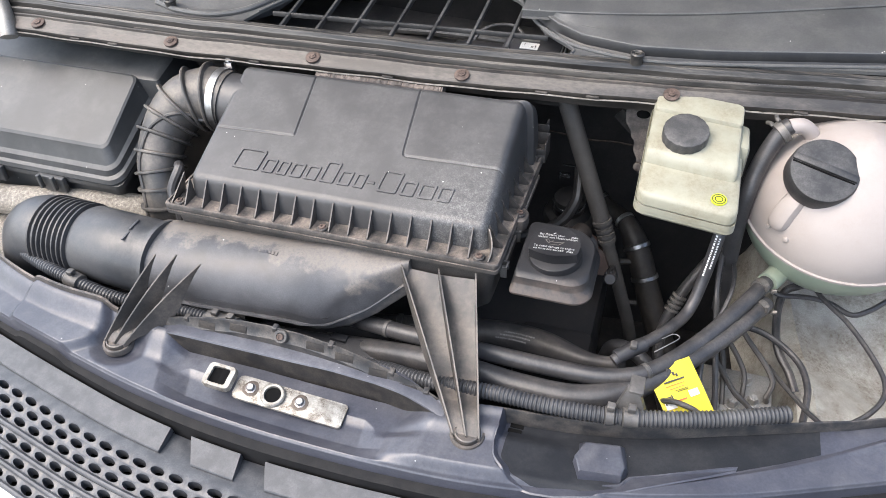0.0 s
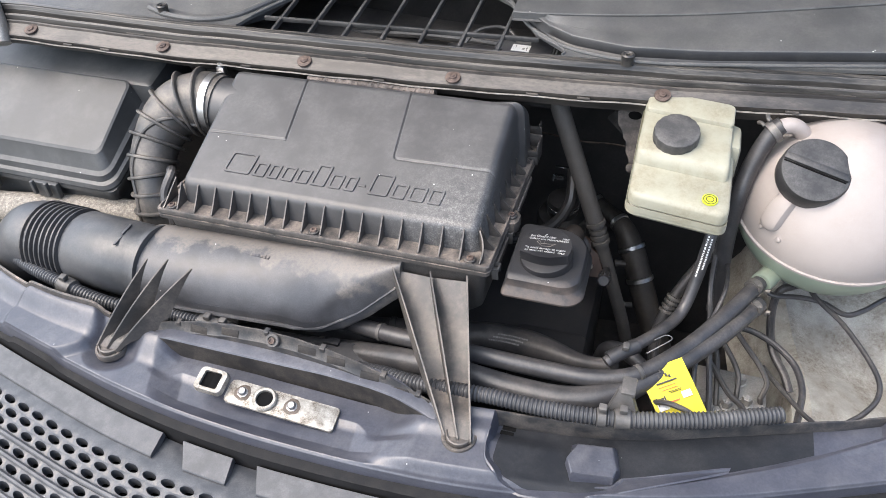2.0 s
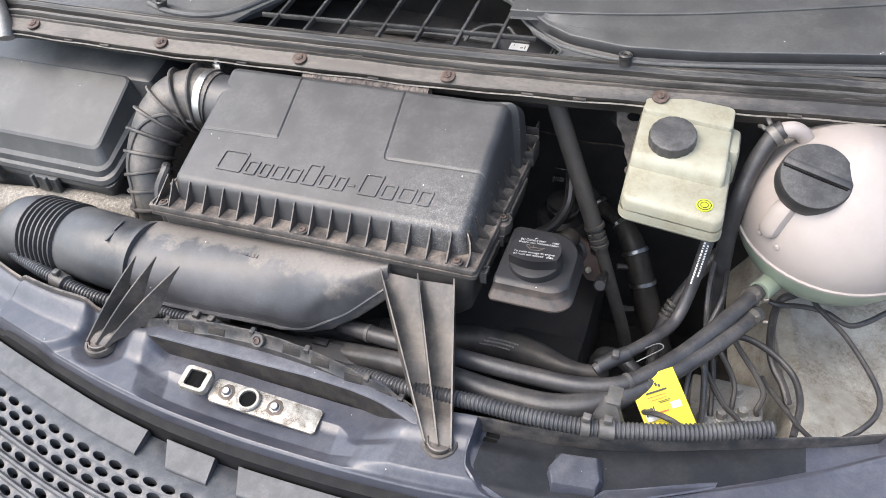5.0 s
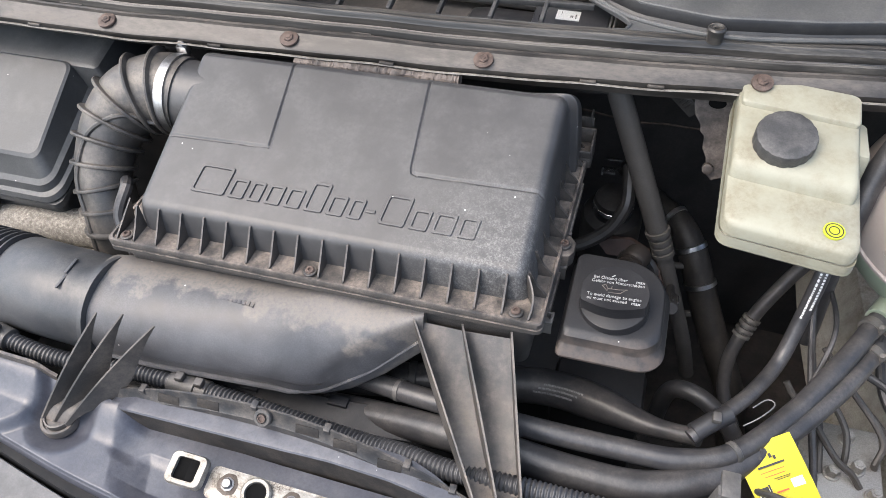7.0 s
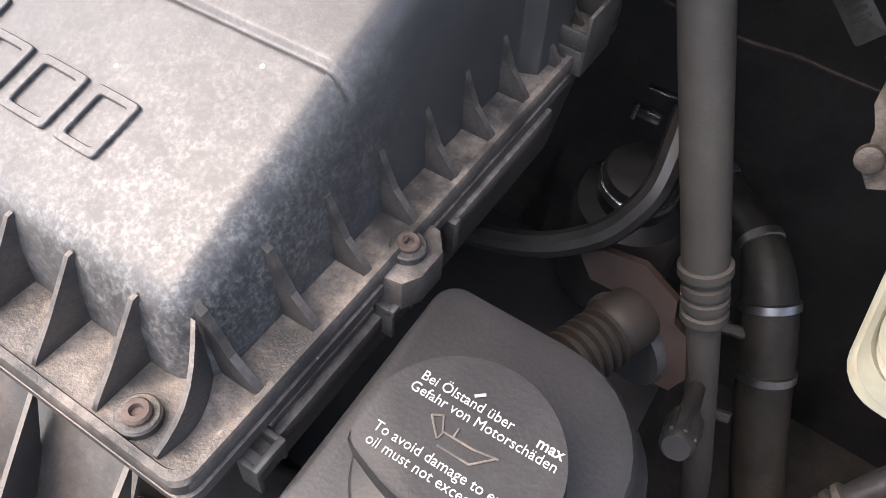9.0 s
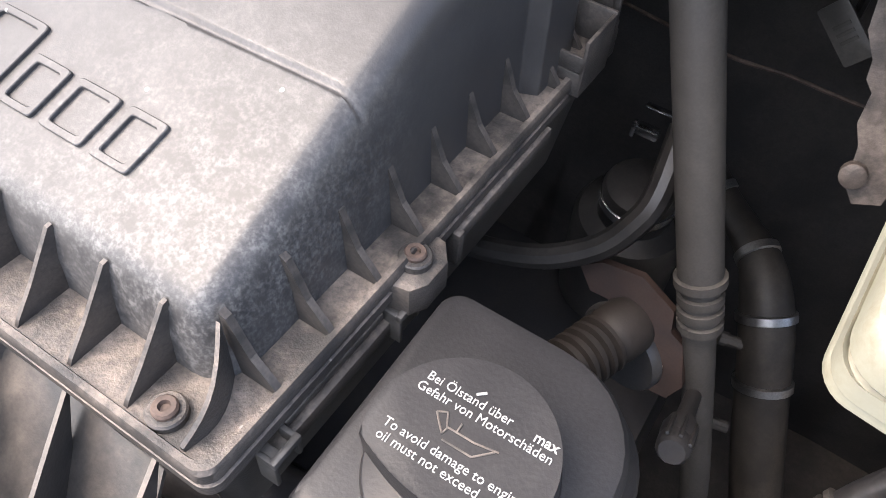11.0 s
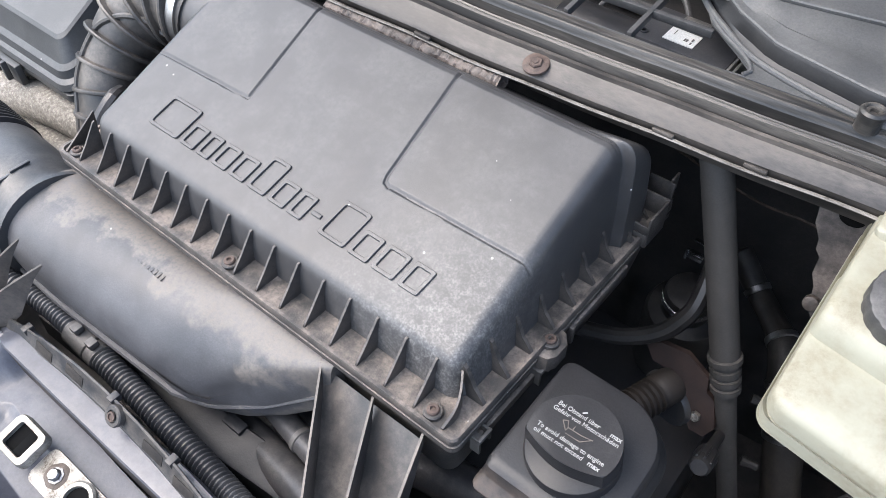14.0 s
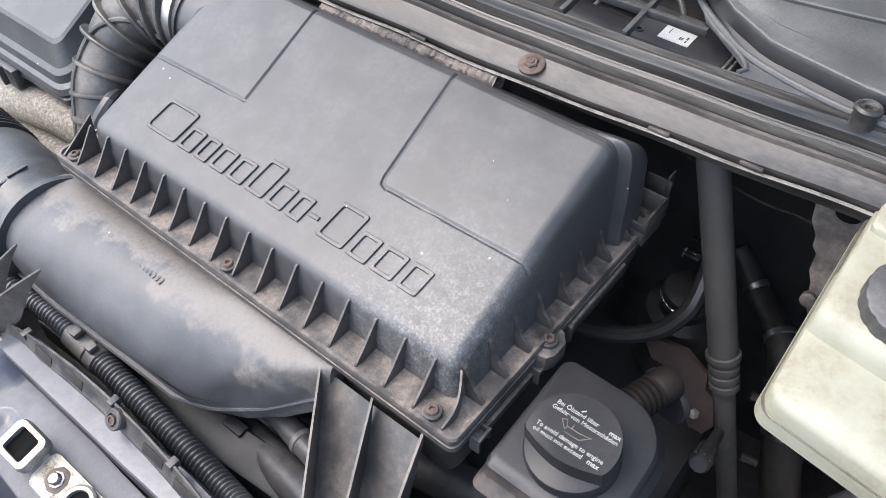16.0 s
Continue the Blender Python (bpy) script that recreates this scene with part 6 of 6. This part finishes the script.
hose("charge_pipe", "straight dull grey rubber pipe with ringed collar", [(-0.0600, 0.8720, 1.238), (-0.0520, 0.8680, 1.22), (-0.0190, 0.8545, 1.14), (0.0142, 0.8400, 1.06), (0.0255, 0.8350, 1.030), (0.0365, 0.8310, 1.000), (0.0520, 0.8270, 0.955), (0.070, 0.824, 0.90), (0.085, 0.822, 0.84)],
     lambda w: 0.0117 if w < 0.190 else 0.0105 if w < 0.222 else 0.009, dull_rubber, "pipe", 20, 0.006, (0.188, 0.199, 0.208, 0.217), dull_rubber, "collar_ring", 1.17, 0.0034)
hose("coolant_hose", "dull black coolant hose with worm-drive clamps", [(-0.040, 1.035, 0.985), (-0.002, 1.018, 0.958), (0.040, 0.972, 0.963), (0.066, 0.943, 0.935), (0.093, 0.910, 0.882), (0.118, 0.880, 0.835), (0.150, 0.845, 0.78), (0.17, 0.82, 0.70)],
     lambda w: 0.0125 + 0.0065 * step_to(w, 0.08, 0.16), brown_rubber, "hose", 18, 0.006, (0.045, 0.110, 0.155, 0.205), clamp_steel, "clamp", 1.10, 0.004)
for px, py, pz in ((0.052, 0.925, 0.925), (0.072, 0.892, 0.872)):
    bm = bmesh.new()
    lathe(bm, ((0.0045, -0.006), (0.0045, 0.005), (0.0055, 0.005), (0.0055, 0.010), (0.003, 0.011)), 10, frame_of((px, py, pz), (0, 0, 1), (-1, -0.2, 0.1)))
    part("clamp_screw", bm, dull_rubber, bpy.data.objects["coolant_hose"])
hose("coolant_hose", "thin black hose with ridged grey end sleeve", [(0.172, 0.850, 1.055), (0.154, 0.838, 1.025), (0.133, 0.818, 0.988), (0.119, 0.795, 0.952), (0.116, 0.780, 0.925), (0.120, 0.760, 0.902), (0.136, 0.735, 0.88)], 0.0075, hose_rubber, "hose", 14, 0.006,
     (0.092, 0.099, 0.106, 0.113), grey_clip, "ridge", 1.35, 0.0026)
hose("coolant_hose", "short bent black hose in front of the engine", [(0.045, 0.705, 0.90), (0.050, 0.710, 0.955), (0.062, 0.705, 0.980), (0.088, 0.695, 0.982), (0.117, 0.677, 0.965), (0.135, 0.660, 0.93)], 0.0095, hose_rubber, "hose", 16)
plug = thing("cable_plug", "ribbed black cable plug beside the oil filler", "cable plug", (0.036, 0.770, 1.03))
bm = bmesh.new()
lathe(bm, ((0.0065, -0.016), (0.0085, -0.013), (0.0085, -0.006), (0.0072, -0.005), (0.0090, -0.002), (0.0090, 0.006), (0.0078, 0.007), (0.0078, 0.012), (0.0050, 0.014), (0.0045, 0.045)), 12, frame_of((0.037, 0.771, 1.036), (1, 0, 0), (0.45, 0.62, -0.35)))
part("body", bm, engine_black, plug)
for k in range(3):
    bm = bmesh.new()
    block(bm, (-0.001, -0.0098, -0.014), (0.001, -0.0080, 0.006), 0.0003)
    bm.transform(frame_of((0.037, 0.771, 1.036), (1, 0, 0), (0.45, 0.62, -0.35)) @ pose(0, 0, 0, 0, 0, -40 + 40 * k))
    part("rib", bm, engine_black, plug)
# big coolant hoses along the radiator
hose("coolant_hose", "long black rubber coolant hose running to the tank", [(-0.30, 0.602, 1.050), (-0.18, 0.578, 1.070), (-0.077, 0.566, 1.083), (0.005, 0.566, 1.082), (0.055, 0.567, 1.085), (0.096, 0.583, 1.088), (0.143, 0.634, 1.090), (0.186, 0.697, 1.097), (0.214, 0.745, 1.10)],
     lambda w: 0.0098 - 0.0008 * step_to(w, 0.36, 0.42), hose_rubber, "hose", 20, 0.006, (0.105, 0.405), grey_clip, "clip", 1.10, 0.003)
hose("coolant_hose", "second black rubber coolant hose below the first", [(-0.47, 0.575, 0.985), (-0.36, 0.572, 1.005), (-0.24, 0.566, 1.035), (-0.12, 0.548, 1.068), (-0.03, 0.540, 1.070), (0.03, 0.541, 1.072), (0.075, 0.558, 1.076), (0.124, 0.597, 1.083), (0.180, 0.664, 1.088), (0.2165, 0.722, 1.088)],
     lambda w: 0.0148 - 0.0058 * step_to(w, 0.54, 0.62), hose_rubber, "hose", 20, 0.006, (0.20,), grey_clip, "clip", 1.10, 0.004)
DEEP = [(-0.40, 0.600, 1.018), (-0.25, 0.612, 1.022), (-0.14, 0.635, 1.022), (-0.07, 0.645, 1.024), (-0.02, 0.634, 1.034), (0.03, 0.612, 1.052), (0.070, 0.599, 1.072)]
deep_hose = hose("coolant_hose", "thick black rubber hose with faded print deep behind the radiator", DEEP, lambda w: 0.0180 - 0.010 * step_to(w, 0.37, 0.47), hose_rubber, "hose", 20, 0.006, (0.20,), grey_clip, "clip", 1.08, 0.0045)
rnd = random.Random(8)
line = curve_through(DEEP, 0.001)
for row, turn in enumerate((0.30, 0.62, 0.94)):
    bm = bmesh.new()
    k = 322 + row * 6
    while k < 366 + row * 6:
        size = rnd.choice((1, 2, 2, 3))
        p, q = line[k], line[k + size]
        d = (q - p).normalized()
        out = Vector((0, -math.cos(turn), math.sin(turn) + 0.5))
        out = (out - out.dot(d) * d).normalized()
        across = out.cross(d)
        c = [bm.verts.new(v + out * (0.0180 + h) + across * u) for h in (0.0, 0.0003) for v, u in ((p, -0.0009), (q, -0.0009), (q, 0.0009), (p, 0.0009))]
        for f in ((4, 5, 6, 7), (0, 1, 5, 4), (1, 2, 6, 5), (2, 3, 7, 6), (3, 0, 4, 7)):
            bm.faces.new([c[j] for j in f])
        k += size + 1
    part("print", bm, faint_print, deep_hose, "row of faded grey print")
hose("printed_hose", "thin black hose with white print along it", [(0.150, 0.745, 1.185), (0.146, 0.728, 1.160), (0.141, 0.712, 1.115), (0.131, 0.686, 1.084), (0.108, 0.645, 1.088), (0.085, 0.615, 1.092), (0.070, 0.598, 1.092), (0.060, 0.588, 1.088)], 0.0068, hose_rubber, "hose", 16)
bm = bmesh.new()
print_hose = bpy.data.objects["printed_hose"]
line = curve_through([(0.150, 0.745, 1.185), (0.146, 0.728, 1.160), (0.141, 0.712, 1.115), (0.131, 0.686, 1.084), (0.108, 0.645, 1.088)], 0.001)
rnd = random.Random(4)
for side, lo, hi in ((-0.25, 22, 72), (0.35, 24, 60)):
    k = lo
    while k < hi:
        size = rnd.choice((1, 2, 2, 3))
        p, q = line[k], line[k + size]
        d = (q - p).normalized()
        out = (Vector((-0.12, -0.75, 0.55)) + Vector((side, 0, 0))).normalized()
        out = (out - out.dot(d) * d).normalized()
        m = frame_of(p + out * 0.0068, d, out)
        b2 = bmesh.new()
        block(b2, (0, -0.0009, -0.0003), ((q - p).length, 0.0009, 0.0003))
        b2.transform(m)
        me = bpy.data.meshes.new("x")
        b2.to_mesh(me)
        b2.free()
        bm.from_mesh(me)
        bpy.data.meshes.remove(me)
        k += size + 1
part("print", bm, label_white, print_hose, "rows of small white print")
for pl, d, rr in (((0.207, 0.734, 1.10), (0.03, 0.048, 0.0), 0.0094), ((0.210, 0.712, 1.088), (0.035, 0.055, 0.0), 0.0094), ((0.1930, 0.8298, 1.2492), (0.6, 0.35, 0.5), 0.0118)):
    hc = thing("hose_clamp", "spring steel hose clamp with bent ears", "hose clamp", pl, group="hose clamps")
    m = frame_of(pl, Vector(d).orthogonal(), d)
    bm = bmesh.new()
    lathe(bm, ((rr * 1.02, -0.004), (rr * 1.10, -0.004), (rr * 1.10, 0.004), (rr * 1.02, 0.004)), 24, m)
    part("band", bm, ear_steel, hc)
    for k in (-0.0035, 0.0035):
        bm = bmesh.new()
        tube(bm, [tuple(m @ Vector(p)) for p in ((rr * 0.9, 0.006 + k, k), (rr * 1.25, 0.004 + k, k), (rr * 1.55, 0.002 + k * 2, k * 1.5))], 0.0024, 8, 0.002)
        part("ear", bm, ear_steel, hc)
hose("vent_hose", "black vent hose from the tank spout", [(0.2010, 0.833, 1.2576), (0.1930, 0.8298, 1.2492), (0.183, 0.8194, 1.2276), (0.1763, 0.8080, 1.2065), (0.1716, 0.7931, 1.1838), (0.170, 0.788, 1.15), (0.172, 0.787, 1.10), (0.18, 0.787, 1.0)], 0.0100, hose_rubber, "hose", 16)

joint = thing("hose_joint", "black plastic hose joint with a white cable tie", "hose joint", (0.08, 0.605, 1.09))
bm = bmesh.new()
tube(bm, [(0.062, 0.592, 1.090), (0.078, 0.606, 1.094), (0.090, 0.615, 1.096)], 0.0082, 18, 0.003)
part("sleeve", bm, engine_black, joint)
bm = bmesh.new()
block(bm, (0.074, 0.598, 1.100), (0.082, 0.608, 1.1065), 0.002)
part("latch", bm, grey_clip, joint)
bm = bmesh.new()
tube(bm, [(0.100, 0.604, 1.098), (0.112, 0.612, 1.104), (0.124, 0.628, 1.102), (0.118, 0.632, 1.102), (0.106, 0.620, 1.104)], 0.0006, 6, 0.003)
part("cable_tie", bm, faint_print, joint, "thin white cable tie")

# loom in corrugated conduit
CONDUIT = [(-0.72, 0.57, 1.096), (-0.662, 0.545, 1.097), (-0.596, 0.528, 1.096), (-0.53, 0.522, 1.086), (-0.46, 0.530, 1.078), (-0.405, 0.531, 1.076), (-0.30, 0.527, 1.068), (-0.22, 0.522, 1.066), (-0.17, 0.516, 1.076), (-0.13, 0.509, 1.084),
           (-0.055, 0.504, 1.098), (0.01, 0.503, 1.100), (0.075, 0.508, 1.102), (0.15, 0.525, 1.104), (0.235, 0.556, 1.104)]
loom = thing("wiring_loom", "black corrugated wiring conduit along the radiator", "wiring loom", (-0.2, 0.52, 1.05))
def conduit_radius(w):
    wide = 0.0080 + 0.0015 * step_to(w, 0.33, 0.35) * (1 - step_to(w, 0.56, 0.66))
    return wide * (1.0 + 0.10 * math.sin(2 * math.pi * w / 0.0042))


bm = bmesh.new()
tube(bm, CONDUIT, conduit_radius, 14, 0.0007)
part("conduit", bm, conduit_plastic, loom)
line = curve_through(CONDUIT, 0.001)
for x, w in ((-0.585, 0.02), (-0.395, 0.028), (-0.375, 0.012), (0.066, 0.010), (0.086, 0.016)):
    k = min(range(len(line) - 1), key=lambda i: abs(line[i].x - x))
    d = (line[k + 1] - line[k]).normalized()
    bm = bmesh.new()
    big = 0.0112 if x < -0.3 else 0.0100
    lathe(bm, ((big - 0.0015, -w / 2), (big, -w / 2 + 0.001), (big, w / 2 - 0.001), (big - 0.0015, w / 2)), 18, frame_of(line[k], d.orthogonal(), d))
    block(bm, (line[k].x - 0.004, line[k].y - 0.004, line[k].z + 0.012), (line[k].x + 0.004, line[k].y + 0.004, line[k].z + 0.018), 0.001)
    part("clip", bm, grey_clip, loom)
holder = thing("loom_holder", "grey plastic upright loom holder by the front panel", "cable holder", (0.085, 0.51, 1.09))
bm = bmesh.new()
loft(bm, [[(0.070, 0.512, 1.085), (0.102, 0.512, 1.085), (0.102, 0.522, 1.085), (0.070, 0.522, 1.085)], [(0.070, 0.514, 1.105), (0.100, 0.514, 1.105), (0.100, 0.522, 1.105), (0.070, 0.522, 1.105)], [(0.078, 0.524, 1.125), (0.090, 0.524, 1.125), (0.090, 0.532, 1.125), (0.078, 0.532, 1.125)]])
block(bm, (0.080, 0.523, 1.120), (0.094, 0.545, 1.126), 0.001)
part("plate", bm, grey_clip, holder)

# yellow tag
tag = thing("service_tag", "yellow service tag with black and red print hanging among the hoses", "tag", (0.14, 0.57, 1.04))
TG = [Vector(p) for p in ((0.095, 0.585, 1.086), (0.139, 0.610, 1.098), (0.160, 0.560, 1.072), (0.121, 0.535, 1.066))]
TGM = frame_of(TG[0], TG[1] - TG[0], (TG[3] - TG[0]).cross(TG[1] - TG[0]))
bm = bmesh.new()
w, h = 0.93 * (TG[1] - TG[0]).length, 0.9 * (TG[3] - TG[0]).length
sheet(bm, [[(w * u, -h * v, 0.0025 * math.sin(2.2 * v + u)) for u in np.linspace(0, 1, 8)] for v in np.linspace(0, 1.25, 10)], 0.0005)
bm.transform(TGM)
part("card", bm, label_yellow, tag)
for x, y, a, b, m in ((0.016, -0.010, 0.0022, 0.0035, ink_black), (0.024, -0.0105, 0.0022, 0.0035, ink_black), (0.020, -0.005, 0.0014, 0.004, ink_black), (0.012, -0.0185, 0.022, 0.0016, ink_black), (0.012, -0.0235, 0.020, 0.0005, ink_red),
                      (0.014, -0.027, 0.018, 0.0005, ink_red), (0.032, -0.034, 0.010, 0.007, label_white), (0.004, -0.036, 0.011, 0.011, label_white), (0.006, -0.034, 0.007, 0.006, ink_black), (0.003, -0.006, 0.005, 0.004, ink_red), (0.018, -0.040, 0.010, 0.0012, ink_red),
                      (0.027, -0.013, 0.0020, 0.0030, ink_black), (0.005, -0.033, 0.0012, 0.009, ink_black), (0.0136, -0.033, 0.0012, 0.009, ink_black), (0.020, -0.030, 0.014, 0.0004, ink_black), (0.022, -0.0315, 0.011, 0.0004, ink_black)):
    bm = bmesh.new()
    block(bm, (x, y - b, 0.0032), (x + a, y, 0.0036 if m is not ink_black else 0.0040))
    bm.transform(TGM)
    part("print_bar", bm, m, tag)

# brake block with lines
abs_unit = thing("brake_control_block", "dirty aluminium brake control block with pipe unions", "brake unit", (0.21, 0.65, 0.94))
bm = bmesh.new()
block(bm, (0.165, 0.60, 0.93), (0.245, 0.69, 1.0), 0.003)
part("block", bm, aluminium, abs_unit)
UN = ((0.18, 0.625), (0.20, 0.635), (0.222, 0.645), (0.19, 0.665), (0.215, 0.675), (0.235, 0.62))
for x, y in UN:
    bolt(abs_unit, (x, y, 1.0), (0, 0, 1), 0.006, 0.010, aluminium, 0.008, "union_nut")
for pts in (((0.183, 0.740, 1.050), (0.193, 0.729, 1.043), (0.211, 0.705, 1.036), (0.230, 0.681, 1.029), (0.240, 0.666, 1.021), (0.239, 0.657, 1.014), (0.236, 0.650, 1.007), (0.238, 0.650, 1.000)),
            ((0.171, 0.711, 1.045), (0.180, 0.711, 1.036), (0.196, 0.694, 1.027), (0.209, 0.671, 1.018), (0.210, 0.651, 1.009), (0.210, 0.645, 1.000)),
            ((0.173, 0.735, 1.045), (0.177, 0.714, 1.034), (0.184, 0.684, 1.022), (0.187, 0.653, 1.011), (0.189, 0.633, 1.000)),
            ((0.150, 0.699, 1.040), (0.159, 0.690, 1.032), (0.177, 0.674, 1.024), (0.199, 0.642, 1.016), (0.215, 0.634, 1.008), (0.224, 0.626, 1.000))):
    hose("brake_pipe", "thin dark brake pipe bent over the block", list(pts), 0.0032, dull_rubber, "pipe", 8, 0.005)
hose("brake_pipe", "thin rusty pipe across the dark bulkhead", [(-0.16, 1.055, 1.060), (-0.09, 1.015, 1.080), (-0.035, 1.003, 1.0829), (0.0019, 1.003, 1.0855), (0.0384, 1.003, 1.0845), (0.075, 1.010, 1.083), (0.12, 1.06, 1.075)], 0.0014, rust, "pipe", 8, 0.006)
cable_tag = thing("cable_tag", "dark grey plastic tag on a stalk at the bulkhead", "tag", (0.016, 0.975, 1.14))
CT = frame_of((0.0170, 0.975, 1.1413), (0.0100, 0.0, 0.0134), (-0.1, -0.9, 0.25))
bm = bmesh.new()
prism(bm, rounded(-0.0085, -0.0170, 0.0085, 0.0170, 0.0015), -0.001, 0.001, bevel=0.0003)
bm.transform(CT)
part("plate", bm, grey_clip, cable_tag)
for k in (-0.0045, 0.0, 0.0045):
    bm = bmesh.new()
    block(bm, (-0.0050, k - 0.0010, 0.0008), (0.0050, k + 0.0010, 0.0014), 0.0002)
    bm.transform(CT)
    part("moulding_bar", bm, dull_rubber, cable_tag)
bm = bmesh.new()
tube(bm, [(0.017, 0.976, 1.141), (0.018, 1.02, 1.138), (0.018, 1.07, 1.13)], 0.003, 8, 0.01)
part("stalk", bm, engine_black, cable_tag)
WIRES = ((((-0.520, 0.690, 1.165), (-0.508, 0.675, 1.172), (-0.512, 0.655, 1.150), (-0.498, 0.640, 1.120), (-0.505, 0.63, 1.06)), 0.0062),
         (((0.274, 0.806, 1.065), (0.281, 0.785, 1.063), (0.293, 0.767, 1.062), (0.315, 0.741, 1.060), (0.337, 0.699, 1.058), (0.347, 0.666, 1.057), (0.343, 0.642, 1.055), (0.328, 0.620, 1.053), (0.309, 0.602, 1.052), (0.295, 0.585, 1.050)), 0.003),
         (((0.235, 0.783, 1.050), (0.246, 0.781, 1.049), (0.273, 0.788, 1.047), (0.299, 0.787, 1.046), (0.324, 0.775, 1.044), (0.346, 0.789, 1.043), (0.367, 0.812, 1.041), (0.388, 0.832, 1.040)), 0.0033),
         (((0.270, 0.798, 1.060), (0.263, 0.803, 1.049), (0.251, 0.801, 1.039), (0.245, 0.780, 1.028), (0.245, 0.743, 1.017), (0.252, 0.722, 1.006), (0.265, 0.705, 0.996), (0.274, 0.686, 0.985)), 0.005),
         (((0.188, 0.733, 1.025), (0.202, 0.740, 1.023), (0.223, 0.741, 1.021), (0.249, 0.728, 1.019), (0.272, 0.704, 1.016), (0.280, 0.673, 1.014), (0.278, 0.648, 1.012), (0.274, 0.623, 1.010)), 0.004),
         (((0.241, 0.706, 1.000), (0.248, 0.684, 1.008), (0.264, 0.655, 1.015), (0.277, 0.630, 1.022), (0.290, 0.610, 1.030)), 0.0028),
         (((0.165, 0.80, 1.10), (0.163, 0.74, 1.08), (0.172, 0.68, 1.04), (0.178, 0.62, 1.02), (0.172, 0.57, 1.03)), 0.0035),
         (((0.180, 0.80, 1.08), (0.176, 0.72, 1.10), (0.158, 0.66, 1.06), (0.157, 0.60, 1.03)), 0.0025),
         (((0.115, 0.560, 1.075), (0.130, 0.552, 1.088), (0.15, 0.546, 1.088), (0.168, 0.545, 1.070)), 0.003),
         (((-0.12, 0.816, 1.030), (-0.092, 0.819, 1.036), (-0.064, 0.825, 1.046), (-0.041, 0.835, 1.062), (-0.030, 0.845, 1.079), (-0.026, 0.855, 1.094), (-0.03, 0.88, 1.12)), 0.0075))
for pts, r in WIRES:
    hose("cable", "black cable among the hoses", list(pts), r, shaded_rubber if r == 0.0075 else hose_rubber, "cable", 10, 0.005)
